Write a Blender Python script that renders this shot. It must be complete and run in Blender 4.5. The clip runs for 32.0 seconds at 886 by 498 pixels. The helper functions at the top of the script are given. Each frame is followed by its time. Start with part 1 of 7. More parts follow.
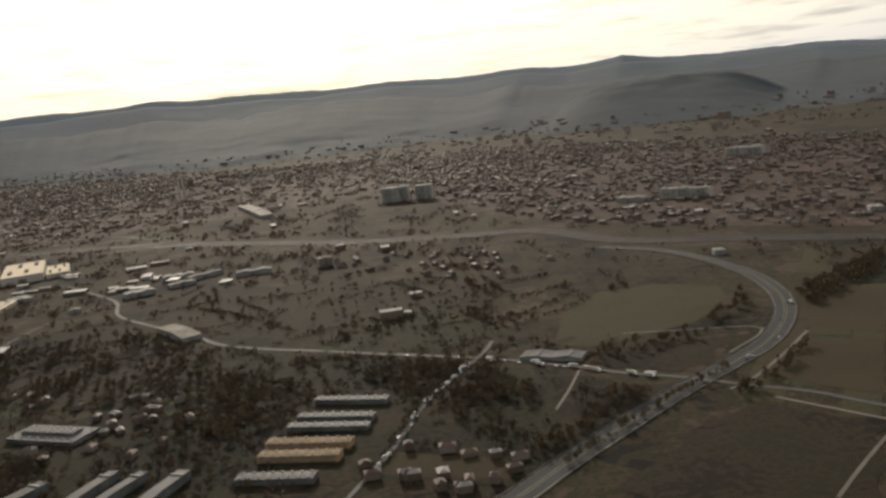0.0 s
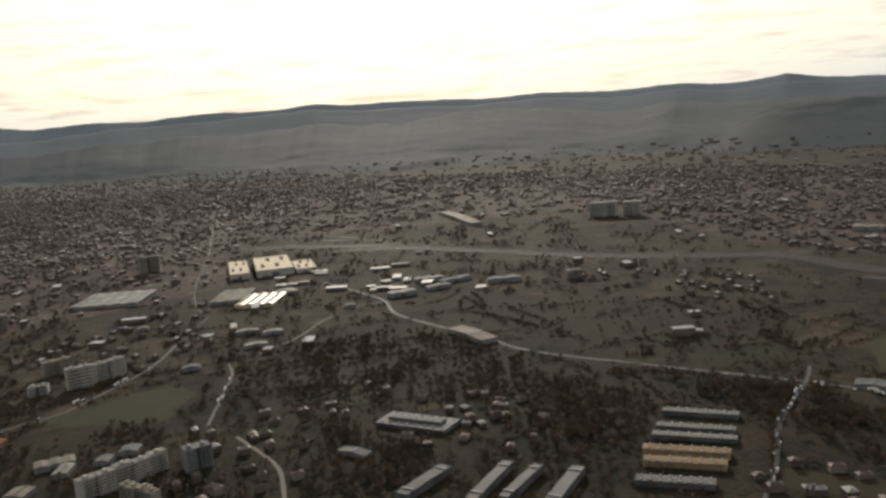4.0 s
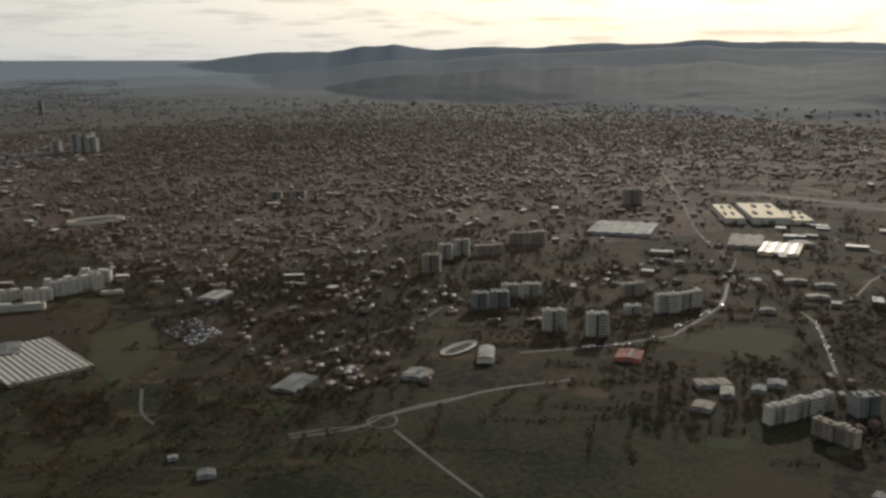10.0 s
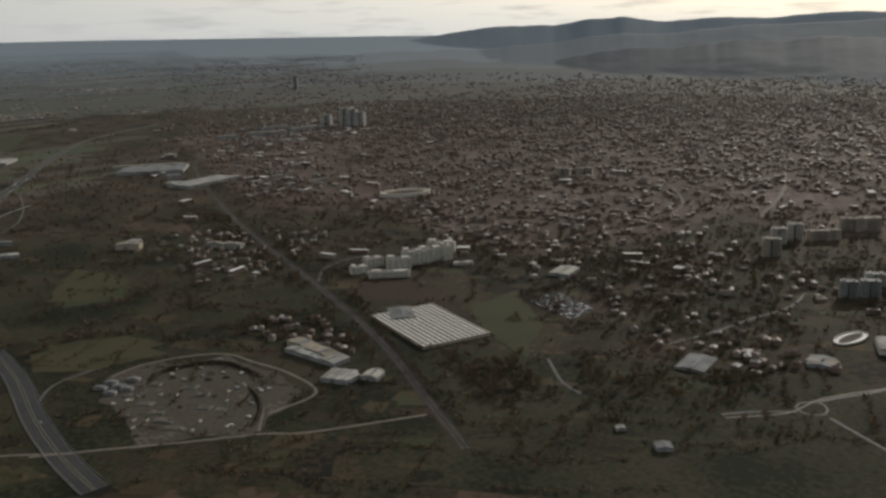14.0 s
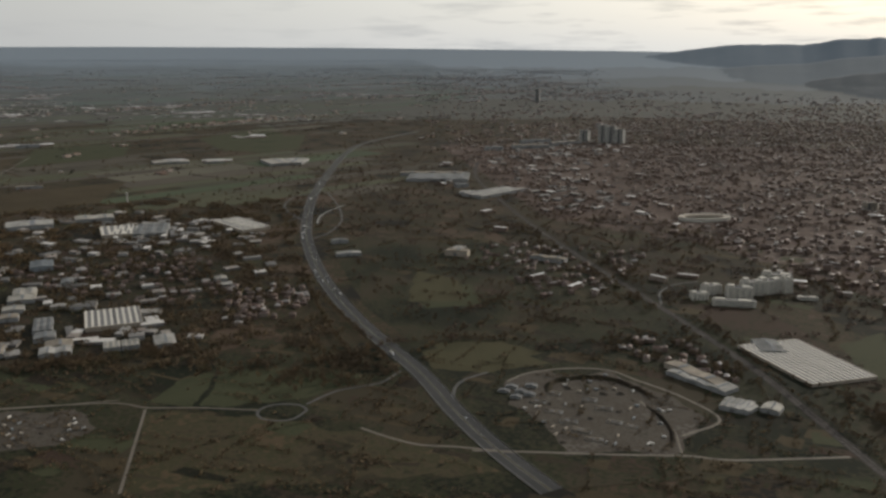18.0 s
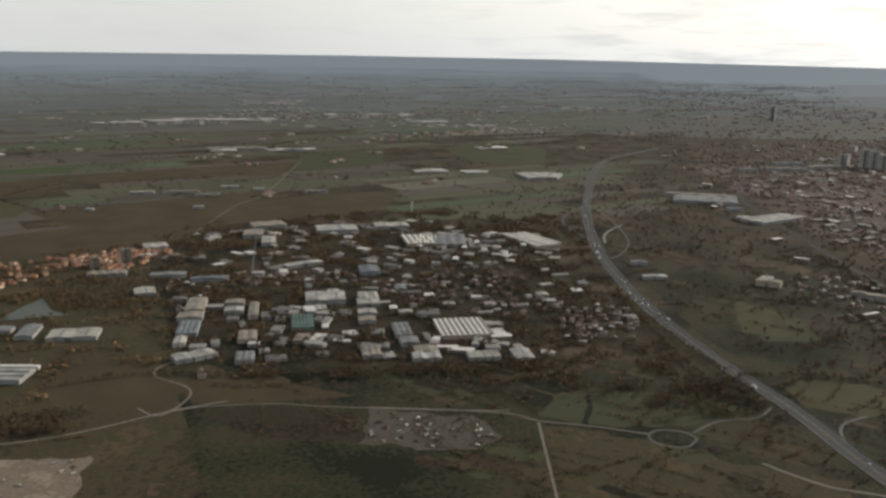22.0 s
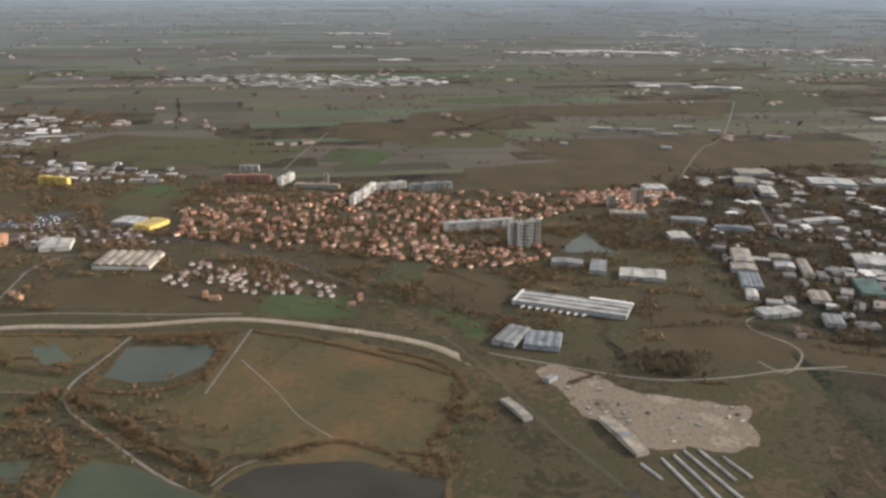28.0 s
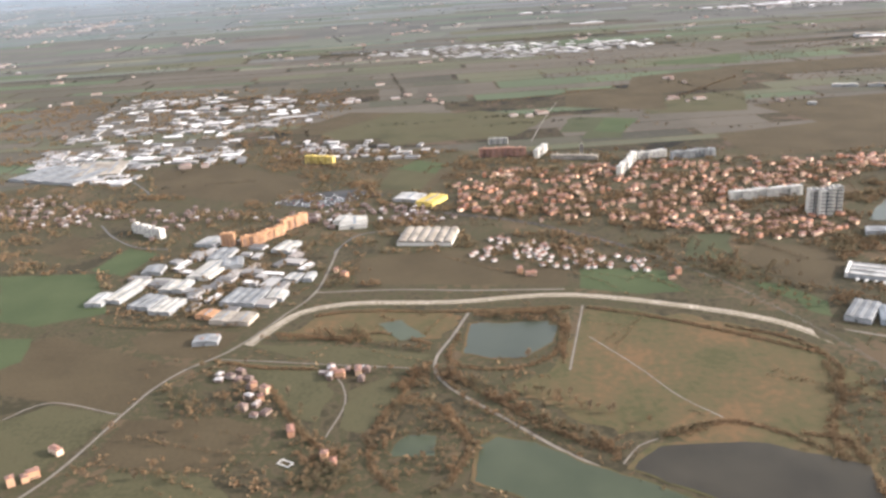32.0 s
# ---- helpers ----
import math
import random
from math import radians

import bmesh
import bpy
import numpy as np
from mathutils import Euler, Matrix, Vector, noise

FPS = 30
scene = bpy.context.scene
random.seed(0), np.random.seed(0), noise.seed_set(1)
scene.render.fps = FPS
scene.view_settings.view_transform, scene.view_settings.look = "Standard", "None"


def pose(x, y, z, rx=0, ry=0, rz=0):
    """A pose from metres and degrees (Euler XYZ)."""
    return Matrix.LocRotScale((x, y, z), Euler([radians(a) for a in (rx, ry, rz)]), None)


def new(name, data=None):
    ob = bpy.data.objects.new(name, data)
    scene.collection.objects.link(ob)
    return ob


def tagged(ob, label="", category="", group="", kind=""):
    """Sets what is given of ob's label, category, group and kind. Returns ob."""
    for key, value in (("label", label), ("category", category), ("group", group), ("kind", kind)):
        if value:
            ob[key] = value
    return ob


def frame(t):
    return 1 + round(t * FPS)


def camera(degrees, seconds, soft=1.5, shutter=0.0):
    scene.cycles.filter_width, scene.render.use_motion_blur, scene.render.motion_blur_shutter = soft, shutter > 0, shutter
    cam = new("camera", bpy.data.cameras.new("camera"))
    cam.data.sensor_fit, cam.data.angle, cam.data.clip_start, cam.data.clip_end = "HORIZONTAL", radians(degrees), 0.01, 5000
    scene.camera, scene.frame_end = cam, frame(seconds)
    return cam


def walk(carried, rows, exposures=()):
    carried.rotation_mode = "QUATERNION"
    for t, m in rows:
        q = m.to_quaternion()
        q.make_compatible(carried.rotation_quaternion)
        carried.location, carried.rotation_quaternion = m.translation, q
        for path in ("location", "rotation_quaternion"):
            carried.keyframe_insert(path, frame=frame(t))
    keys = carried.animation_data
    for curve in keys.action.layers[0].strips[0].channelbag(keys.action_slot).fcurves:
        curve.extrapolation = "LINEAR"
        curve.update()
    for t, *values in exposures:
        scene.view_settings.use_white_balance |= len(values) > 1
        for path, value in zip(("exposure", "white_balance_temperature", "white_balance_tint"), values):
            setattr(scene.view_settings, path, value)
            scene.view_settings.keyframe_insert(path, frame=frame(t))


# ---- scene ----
cam = camera(53.6, 32.0, soft=2.8)
# t, x, y, z, yaw, pitch, roll about the lens axis
PATH = [
    (0.0, 0.1, -0.89, 125.07, -1.82, -9.97, -6.57),
    (0.5, -12.95, -4.75, 127.9, -0.59, -9.5, -6.26),
    (1.0, -25.75, -6.1, 130.26, 0.55, -8.9, -6.06),
    (1.5, -38.68, -8.75, 131.89, 1.12, -9.2, -6.04),
    (2.0, -51.52, -11.54, 133.88, 1.49, -9.52, -6.92),
    (2.5, -64.41, -15.0, 135.71, 2.88, -8.95, -7.29),
    (4.5, -115.83, -30.83, 143.87, 7.72, -8.68, -3.23),
    (5.0, -128.21, -35.49, 145.28, 10.39, -9.49, -2.5),
    (5.5, -140.47, -40.69, 146.91, 13.2, -10.56, -1.89),
    (6.0, -152.54, -46.61, 148.71, 15.53, -11.43, -1.74),
    (6.5, -164.69, -52.69, 150.6, 17.46, -12.09, -1.13),
    (7.0, -177.23, -58.44, 152.28, 18.56, -11.59, -0.66),
    (7.5, -189.34, -64.92, 153.68, 19.98, -10.32, -0.65),
    (8.0, -201.27, -71.84, 155.12, 21.39, -8.99, -0.94),
    (8.5, -212.91, -78.73, 156.57, 22.81, -8.64, -1.06),
    (9.0, -224.53, -85.55, 158.18, 24.2, -9.91, -0.75),
    (9.5, -236.12, -93.01, 159.77, 26.05, -11.01, -0.87),
    (10.0, -247.68, -100.62, 161.42, 27.83, -12.07, -0.98),
    (10.5, -258.66, -108.62, 162.98, 29.36, -12.69, -1.7),
    (11.0, -269.56, -117.02, 164.18, 31.21, -13.19, -2.44),
    (11.5, -280.25, -125.75, 165.27, 32.95, -13.55, -3.15),
    (12.0, -291.07, -134.63, 166.39, 34.31, -13.6, -3.08),
    (12.5, -301.74, -143.77, 167.42, 35.93, -13.27, -2.74),
    (13.0, -312.08, -153.11, 168.67, 37.62, -12.98, -2.57),
    (13.5, -322.0, -162.86, 169.72, 39.21, -13.08, -2.27),
    (14.0, -331.76, -172.57, 170.63, 40.87, -13.51, -1.73),
    (14.5, -341.2, -182.51, 171.68, 42.48, -13.99, -1.07),
    (16.5, -375.21, -228.22, 177.93, 48.76, -12.96, -0.03),
    (17.0, -382.85, -239.45, 179.02, 50.34, -12.58, 0.02),
    (17.5, -390.35, -252.03, 180.63, 52.24, -12.48, -0.19),
    (18.0, -397.35, -263.93, 182.31, 53.83, -12.61, -0.1),
    (18.5, -404.22, -277.12, 184.21, 55.64, -12.68, -0.06),
    (19.0, -410.5, -290.1, 186.05, 56.97, -12.62, 0.13),
    (19.5, -416.77, -303.11, 187.63, 58.5, -12.24, 0.46),
    (20.0, -422.28, -316.46, 189.21, 59.78, -12.03, 0.63),
    (20.5, -427.83, -330.36, 190.94, 61.53, -12.14, 0.45),
    (21.0, -433.07, -343.72, 192.59, 62.95, -12.05, 0.4),
    (21.5, -438.26, -357.72, 194.53, 64.53, -12.13, 0.59),
    (22.0, -442.98, -371.58, 195.89, 65.93, -12.15, 0.81),
    (22.5, -447.19, -386.14, 197.49, 67.7, -11.98, 1.0),
    (23.0, -451.41, -399.82, 198.84, 69.22, -11.77, 1.0),
    (23.5, -455.9, -413.81, 200.2, 70.92, -11.47, 0.99),
    (24.0, -459.0, -428.07, 201.64, 72.42, -11.18, 1.03),
    (24.5, -462.33, -442.67, 202.89, 74.49, -11.04, 0.89),
    (26.5, -472.87, -499.52, 207.23, 81.99, -12.57, 0.8),
    (27.0, -474.08, -513.33, 208.37, 83.76, -13.49, 0.9),
    (27.5, -475.45, -527.28, 209.49, 85.96, -15.15, 0.77),
    (28.0, -476.89, -541.03, 210.3, 87.74, -17.01, 0.73),
    (28.5, -477.94, -555.3, 210.83, 89.66, -19.08, 0.26),
    (29.0, -478.74, -568.83, 211.63, 91.06, -20.09, -0.12),
    (29.5, -478.76, -583.12, 212.57, 92.59, -20.54, -0.51),
    (30.0, -478.47, -597.1, 213.42, 93.89, -20.11, -1.29),
    (30.5, -478.33, -611.15, 214.51, 95.97, -19.08, -2.76),
    (31.0, -478.01, -624.71, 215.52, 96.74, -18.66, -3.42),
    (31.5, -477.57, -638.73, 216.4, 97.4, -18.99, -3.3),
    (32.0, -476.74, -651.7, 217.4, 98.25, -18.99, -3.52),
]
EXPOSURES = [(0.0, 1.30, 6350, 11), (5.0, 1.18, 6100, 10), (9.0, 1.15, 6000, 10), (13.0, 1.12, 5950, 9), (17.0, 1.22, 5950, 10), (20.0, 1.40, 5950, 10),
             (22.5, 1.72, 6000, 10), (24.0, 1.80, 6050, 11), (26.0, 2.00, 6050, 12), (27.0, 2.06, 5950, 13), (28.0, 2.46, 5800, 14), (29.0, 2.82, 5680, 15), (30.0, 3.32, 5550, 16), (32.0, 3.36, 5680, 17)]
walk(cam, [(t, pose(x, y, z, 90 + pitch, 0, yaw) @ pose(0, 0, 0, 0, 0, roll)) for t, x, y, z, yaw, pitch, roll in PATH], EXPOSURES)

# ---- light: low winter sun behind thin cloud ----
SUN_YAW, SUN_HEIGHT = 8.0, 21.0
sun_data = bpy.data.lights.new("sun", "SUN")
sun_data.energy, sun_data.angle, sun_data.color = 1.7, radians(2.5), (1.0, 0.88, 0.72)
sun = new("sun", sun_data)
sun.matrix_world = pose(0, 0, 900, 90 - SUN_HEIGHT, 0, SUN_YAW + 180)

world = bpy.data.worlds.new("sky")
scene.world = world
world.use_nodes = True
wt = world.node_tree
wt.nodes.clear()


def wnode(kind, **sets):
    n = wt.nodes.new(kind)
    for k, v in sets.items():
        n.inputs[k].default_value = v
    return n


sky = wt.nodes.new("ShaderNodeTexSky")
sky.sky_type, sky.sun_disc = "NISHITA", False
sky.sun_elevation, sky.sun_rotation = radians(SUN_HEIGHT), radians(-SUN_YAW)
sky.air_density, sky.dust_density, sky.ozone_density, sky.altitude = 1.0, 6.0, 1.0, 300
# thin broken cloud: greys out the blue and keeps the sky's own brightness
coord = wt.nodes.new("ShaderNodeTexCoord")
flat = wnode("ShaderNodeMapping", Scale=(7.0, 7.0, 60.0))
wt.links.new(coord.outputs["Generated"], flat.inputs["Vector"])
puff = wnode("ShaderNodeTexNoise", Scale=1.7, Detail=7.0, Roughness=0.55)
wt.links.new(flat.outputs["Vector"], puff.inputs["Vector"])
shape = wt.nodes.new("ShaderNodeValToRGB")
shape.color_ramp.elements[0].position, shape.color_ramp.elements[1].position = 0.50, 0.70
shape.color_ramp.elements[0].color, shape.color_ramp.elements[1].color = (1, 1, 1, 1), (0.66, 0.68, 0.71, 1)
wt.links.new(puff.outputs["Fac"], shape.inputs["Fac"])


def wmix(mode, a, b, fac=1.0):
    n = wt.nodes.new("ShaderNodeMixRGB")
    n.blend_type = mode
    n.inputs["Fac"].default_value = fac
    for slot, value in (("Color1", a), ("Color2", b)):
        if isinstance(value, tuple):
            n.inputs[slot].default_value = value
        else:
            wt.links.new(value, n.inputs[slot])
    return n.outputs["Color"]


# the clear sky seen through a pale veil of cloud, which thickens overhead
through_veil = wmix("MULTIPLY", sky.outputs["Color"], (0.120, 0.110, 0.068, 1))
up = wt.nodes.new("ShaderNodeSeparateXYZ")
wt.links.new(coord.outputs["Generated"], up.inputs["Vector"])
deck = wt.nodes.new("ShaderNodeValToRGB")
deck.color_ramp.elements[0].position, deck.color_ramp.elements[1].position = 0.05, 0.75
deck.color_ramp.elements[0].color, deck.color_ramp.elements[1].color = (0.272, 0.263, 0.240, 1), (0.315, 0.315, 0.315, 1)
wt.links.new(up.outputs["Z"], deck.inputs["Fac"])
# the deck is thinner and brighter towards the sun
sunward = wnode("ShaderNodeMapRange")
sunward.inputs["From Min"].default_value, sunward.inputs["From Max"].default_value = 0.2, 0.95
sunward.inputs["To Min"].default_value, sunward.inputs["To Max"].default_value = 6.9, 10.7
wt.links.new(up.outputs["Y"], sunward.inputs["Value"])
veiled = wmix("ADD", through_veil, wmix("MULTIPLY", deck.outputs["Color"], sunward.outputs["Result"]))
back = wnode("ShaderNodeBackground", Strength=0.117)
side = wnode("ShaderNodeMapRange")
side.inputs["From Min"].default_value, side.inputs["From Max"].default_value = 0.35, 0.85
side.inputs["To Min"].default_value, side.inputs["To Max"].default_value = 0.12, 1.0
wt.links.new(up.outputs["Y"], side.inputs["Value"])
broken = wmix("MULTIPLY", veiled, shape.outputs["Color"])
wt.links.new(side.outputs["Result"], broken.node.inputs["Fac"])
wt.links.new(broken, back.inputs["Color"])
wt.links.new(back.outputs["Background"], wt.nodes.new("ShaderNodeOutputWorld").inputs["Surface"])


# ---- materials ----
def material(name, colours, scale, rough=0.85, fine=0.0, spec=None, metal=0.0, bump=0.0, spread=0.0, cells=0.0, waves=0.0, island=False, crisp=1.0):
    """Procedural: a ramp of colours over noise at two scales, with optional field cells, furrows and bump."""
    m = bpy.data.materials.new(name)
    m.use_nodes = True
    nt = m.node_tree
    p = nt.nodes["Principled BSDF"]
    p.inputs["Roughness"].default_value = rough
    p.inputs["Specular IOR Level"].default_value = spec if spec is not None else (0.05 if rough >= 0.9 else 0.25)
    p.inputs["Metallic"].default_value = metal
    geo = nt.nodes.new("ShaderNodeNewGeometry")
    big = nt.nodes.new("ShaderNodeTexNoise")
    big.inputs["Scale"].default_value, big.inputs["Detail"].default_value = scale, 5.0
    nt.links.new(geo.outputs["Position"], big.inputs["Vector"])
    value = big.outputs["Fac"]

    def math2(op, a, b):
        n = nt.nodes.new("ShaderNodeMath")
        n.operation = op
        for i, s in enumerate((a, b)):
            if isinstance(s, (int, float)):
                n.inputs[i].default_value = s
            else:
                nt.links.new(s, n.inputs[i])
        return n.outputs[0]

    if fine:
        small = nt.nodes.new("ShaderNodeTexNoise")
        small.inputs["Scale"].default_value, small.inputs["Detail"].default_value = fine, 4.0
        nt.links.new(geo.outputs["Position"], small.inputs["Vector"])
        value = math2("ADD", math2("MULTIPLY", value, 0.6), math2("MULTIPLY", small.outputs["Fac"], 0.4))
        if crisp != 1.0:
            value = math2("ADD", math2("MULTIPLY", math2("SUBTRACT", value, 0.5), crisp), 0.5)
    if cells:
        v = nt.nodes.new("ShaderNodeTexVoronoi")
        v.distance = "CHEBYCHEV"
        v.inputs["Scale"].default_value, v.inputs["Randomness"].default_value = cells, 0.8
        nt.links.new(geo.outputs["Position"], v.inputs["Vector"])
        pick = nt.nodes.new("ShaderNodeSeparateColor")
        nt.links.new(v.outputs["Color"], pick.inputs["Color"])
        value = math2("ADD", math2("MULTIPLY", value, 0.68), math2("MULTIPLY", pick.outputs[0], 0.32))
    if waves:
        w = nt.nodes.new("ShaderNodeTexWave")
        w.inputs["Scale"].default_value, w.inputs["Distortion"].default_value = waves, 1.5
        nt.links.new(geo.outputs["Position"], w.inputs["Vector"])
        value = math2("ADD", math2("MULTIPLY", value, 0.85), math2("MULTIPLY", w.outputs["Fac"], 0.15))
    if spread:
        if island:
            pick = geo.outputs["Random Per Island"]
        else:
            pick = nt.nodes.new("ShaderNodeObjectInfo").outputs["Random"]
        value = math2("ADD", math2("MULTIPLY", value, 1 - spread), math2("MULTIPLY", pick, spread))
    ramp = nt.nodes.new("ShaderNodeValToRGB")
    els = ramp.color_ramp.elements
    lo, hi = (0.36, 0.64) if not (spread or cells) else (0.25, 0.75) if spread else (0.33, 0.70)
    els[0].position, els[1].position = lo, hi
    for i in range(len(colours) - 2):
        els.new(lo + (hi - lo) * (i + 1) / (len(colours) - 1))
    for e, c in zip(els, colours):
        e.color = (*c, 1)
    nt.links.new(value, ramp.inputs["Fac"])
    nt.links.new(ramp.outputs["Color"], p.inputs["Base Color"])
    if bump:
        b = nt.nodes.new("ShaderNodeBump")
        b.inputs["Strength"].default_value, b.inputs["Distance"].default_value = bump, 0.6
        nt.links.new(value, b.inputs["Height"])
        nt.links.new(b.outputs["Normal"], p.inputs["Normal"])
    return m


LAND = material("land", [(0.0081, 0.0078, 0.0058), (0.0269, 0.0181, 0.0116), (0.0134, 0.0155, 0.0069), (0.0364, 0.0245, 0.0163), (0.0161, 0.0181, 0.0081), (0.0309, 0.0207, 0.0139), (0.0456, 0.0323, 0.0219)], 0.012, 0.95, fine=0.16, bump=0.15, cells=0.035, crisp=2.6)
FIELD = {
    "urban": (material("urban_ground", [(0.0243, 0.0183, 0.0144), (0.0542, 0.0366, 0.0289), (0.0336, 0.025, 0.0202), (0.0654, 0.0433, 0.0337), (0.0411, 0.0318, 0.026), (0.0766, 0.0597, 0.0501)], 0.010, 0.95, fine=0.22, bump=0.4, cells=0.11, crisp=2.4), "brown ground between dense city roofs"),
    "turf": (material("turf", [(0.0071, 0.0085, 0.0047), (0.0204, 0.0179, 0.0109), (0.0126, 0.0162, 0.0069), (0.026, 0.0214, 0.0132)], 0.015, 0.95, fine=0.32, bump=0.2, crisp=2.8), "dull olive and brown rough land"),
    "pasture": (material("pasture", [(0.019, 0.022, 0.011), (0.031, 0.032, 0.017), (0.025, 0.027, 0.014)], 0.02, 0.95, fine=0.5), "dull green pasture with worn patches"),
    "grass": (material("grass", [(0.024, 0.031, 0.014), (0.034, 0.041, 0.019)], 0.03, 0.95, fine=0.6, waves=0.4), "bright green winter crop field with tramlines"),
    "olive": (material("olive_grass", [(0.0255, 0.0239, 0.0122), (0.0375, 0.034, 0.0178), (0.0322, 0.0278, 0.0148)], 0.02, 0.95, fine=0.4), "olive brown rough grass field"),
    "meadow": (material("meadow", [(0.0331, 0.0307, 0.0141), (0.0422, 0.0351, 0.0171), (0.0479, 0.0361, 0.0181), (0.0639, 0.0405, 0.0201)], 0.022, 0.95, fine=0.22, bump=0.3, crisp=1.35), "tawny dry meadow with russet patches"),
    "sandpit": (material("sandpit", [(0.062, 0.050, 0.036), (0.105, 0.086, 0.064), (0.080, 0.062, 0.045), (0.128, 0.106, 0.080)], 0.04, 0.9, fine=0.3, bump=0.4, crisp=1.4), "pale sandy ground with ruts and heaps"),
    "heath": (material("heath", [(0.0197, 0.0173, 0.01), (0.0354, 0.0282, 0.0164), (0.0246, 0.0237, 0.0119), (0.0453, 0.0327, 0.0191)], 0.018, 0.95, fine=0.2, bump=0.3, crisp=1.5), "dull tawny heath with worn grass"),
    "ploughed": (material("ploughed_soil", [(0.0251, 0.0193, 0.011), (0.0413, 0.0321, 0.018)], 0.02, 0.95, fine=0.5, waves=0.5, bump=0.3), "bare brown ploughed field"),
    "park": (material("dark_thicket_floor", [(0.008, 0.0082, 0.005), (0.02, 0.0154, 0.01), (0.0141, 0.0163, 0.0067), (0.0269, 0.0182, 0.0126)], 0.014, 0.95, fine=0.32, bump=0.3, crisp=2.8), "dark wooded ground of brown thickets and grass"),
    "scrub": (material("scrub", [(0.0128, 0.0104, 0.007), (0.0248, 0.0187, 0.0126), (0.0179, 0.0155, 0.0091)], 0.02, 0.95, fine=0.32, bump=0.4, crisp=2.8), "dark scrubby fallow land"),
    "dirt": (material("dirt", [(0.0262, 0.0229, 0.0183), (0.0512, 0.0446, 0.0354), (0.0345, 0.0285, 0.0221), (0.0667, 0.0595, 0.0493)], 0.05, 0.9, fine=0.4, bump=0.4), "pale churned earth of a building site"),
}
# wooded ridges: blue-grey air haze is put into the base colours, paler farther back
KNOLL = material("hazed_knoll_woods", [(0.036, 0.042, 0.047), (0.045, 0.051, 0.055), (0.039, 0.046, 0.051)], 0.006, 0.95, fine=0.05, bump=0.3)
FOOTHILLS = material("hazed_foothill_woods", [(0.0437, 0.0512, 0.0571), (0.0504, 0.0571, 0.063), (0.0462, 0.0538, 0.0596), (0.0546, 0.0613, 0.0664)], 0.006, 0.95, fine=0.05, bump=0.3)
HILLS = material("hazed_hill_woods", [(0.074, 0.086, 0.096), (0.081, 0.093, 0.103), (0.077, 0.089, 0.100), (0.086, 0.098, 0.108)], 0.006, 0.95, fine=0.05, bump=0.2)
PEAKS = material("hazed_far_peaks", [(0.104, 0.122, 0.138), (0.113, 0.131, 0.147)], 0.004, 0.95, fine=0.02)


def haze_tinted_set(name, colours):
    """One kind of land in six stretches, from near to the edge of sight; blue-grey haze is mixed into the base colour,
    more with each.
    """
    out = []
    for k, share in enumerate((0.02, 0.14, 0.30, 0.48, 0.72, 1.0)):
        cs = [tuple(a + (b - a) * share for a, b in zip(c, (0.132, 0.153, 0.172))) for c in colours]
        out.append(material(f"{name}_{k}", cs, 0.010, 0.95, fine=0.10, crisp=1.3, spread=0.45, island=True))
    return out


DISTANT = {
    "plain": haze_tinted_set("plain_soil", [(0.0223, 0.0201, 0.0142), (0.0418, 0.0359, 0.0247), (0.0293, 0.0287, 0.0181)]),
    "soil": haze_tinted_set("bare_soil", [(0.035, 0.0299, 0.0213), (0.0503, 0.0425, 0.0313), (0.0415, 0.0356, 0.0263)]),
    "rough": haze_tinted_set("rough_grass", [(0.0338, 0.0333, 0.0201), (0.0473, 0.0448, 0.0264), (0.0406, 0.0414, 0.0233)]),
    "crop": haze_tinted_set("winter_crop", [(0.031, 0.0379, 0.0207), (0.0425, 0.0517, 0.0276)]),
    "stubble": haze_tinted_set("stubble", [(0.0524, 0.0471, 0.0341), (0.0721, 0.0655, 0.0476)]),
    "trees": haze_tinted_set("hedge_trees", [(0.012, 0.012, 0.008), (0.030, 0.023, 0.016)]),
    "walls": haze_tinted_set("farm_walls", [(0.12, 0.085, 0.065), (0.30, 0.26, 0.22), (0.16, 0.12, 0.10)]),
    "roofs": haze_tinted_set("farm_roofs", [(0.075, 0.045, 0.035), (0.13, 0.085, 0.065), (0.10, 0.075, 0.062), (0.26, 0.245, 0.23)]),
    "sheds": haze_tinted_set("shed_roofs", [(0.14, 0.135, 0.13), (0.40, 0.39, 0.37), (0.24, 0.23, 0.22), (0.50, 0.49, 0.47)]),
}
ROAD = {
    "motorway": (material("worn_asphalt", [(0.0185, 0.0185, 0.0185), (0.0304, 0.0297, 0.029)], 0.05, 0.85, fine=1.5, spec=0.1), "grey motorway carriageways with white lane lines"),
    "asphalt": (material("pale_asphalt", [(0.0396, 0.0382, 0.036), (0.0634, 0.0605, 0.0569)], 0.05, 0.8, fine=1.5, spec=0.12), "pale worn asphalt road"),
    "concrete": (material("road_concrete", [(0.09, 0.087, 0.078), (0.132, 0.126, 0.114)], 0.06, 0.65, fine=1.5, spec=0.4), "light concrete roadway"),
    "gravel": (material("gravel", [(0.0589, 0.0484, 0.036), (0.093, 0.0794, 0.062)], 0.08, 0.85, fine=1.2), "pale gravel lane between fields"),
    "sand": (material("sandy_bank", [(0.10, 0.085, 0.060), (0.20, 0.17, 0.13), (0.13, 0.11, 0.075), (0.24, 0.205, 0.16)], 0.06, 0.9, fine=0.4, bump=0.4), "broad sandy embankment with wheel tracks"),
    "railway": (material("ballast", [(0.0176, 0.0152, 0.0136), (0.0336, 0.0288, 0.0256)], 0.08, 0.9, fine=1.5), "railway line on grey ballast"),
}
PAINT = material("lane_paint", [(0.0672, 0.0672, 0.0648), (0.1152, 0.1152, 0.1128)], 0.5, 0.6)
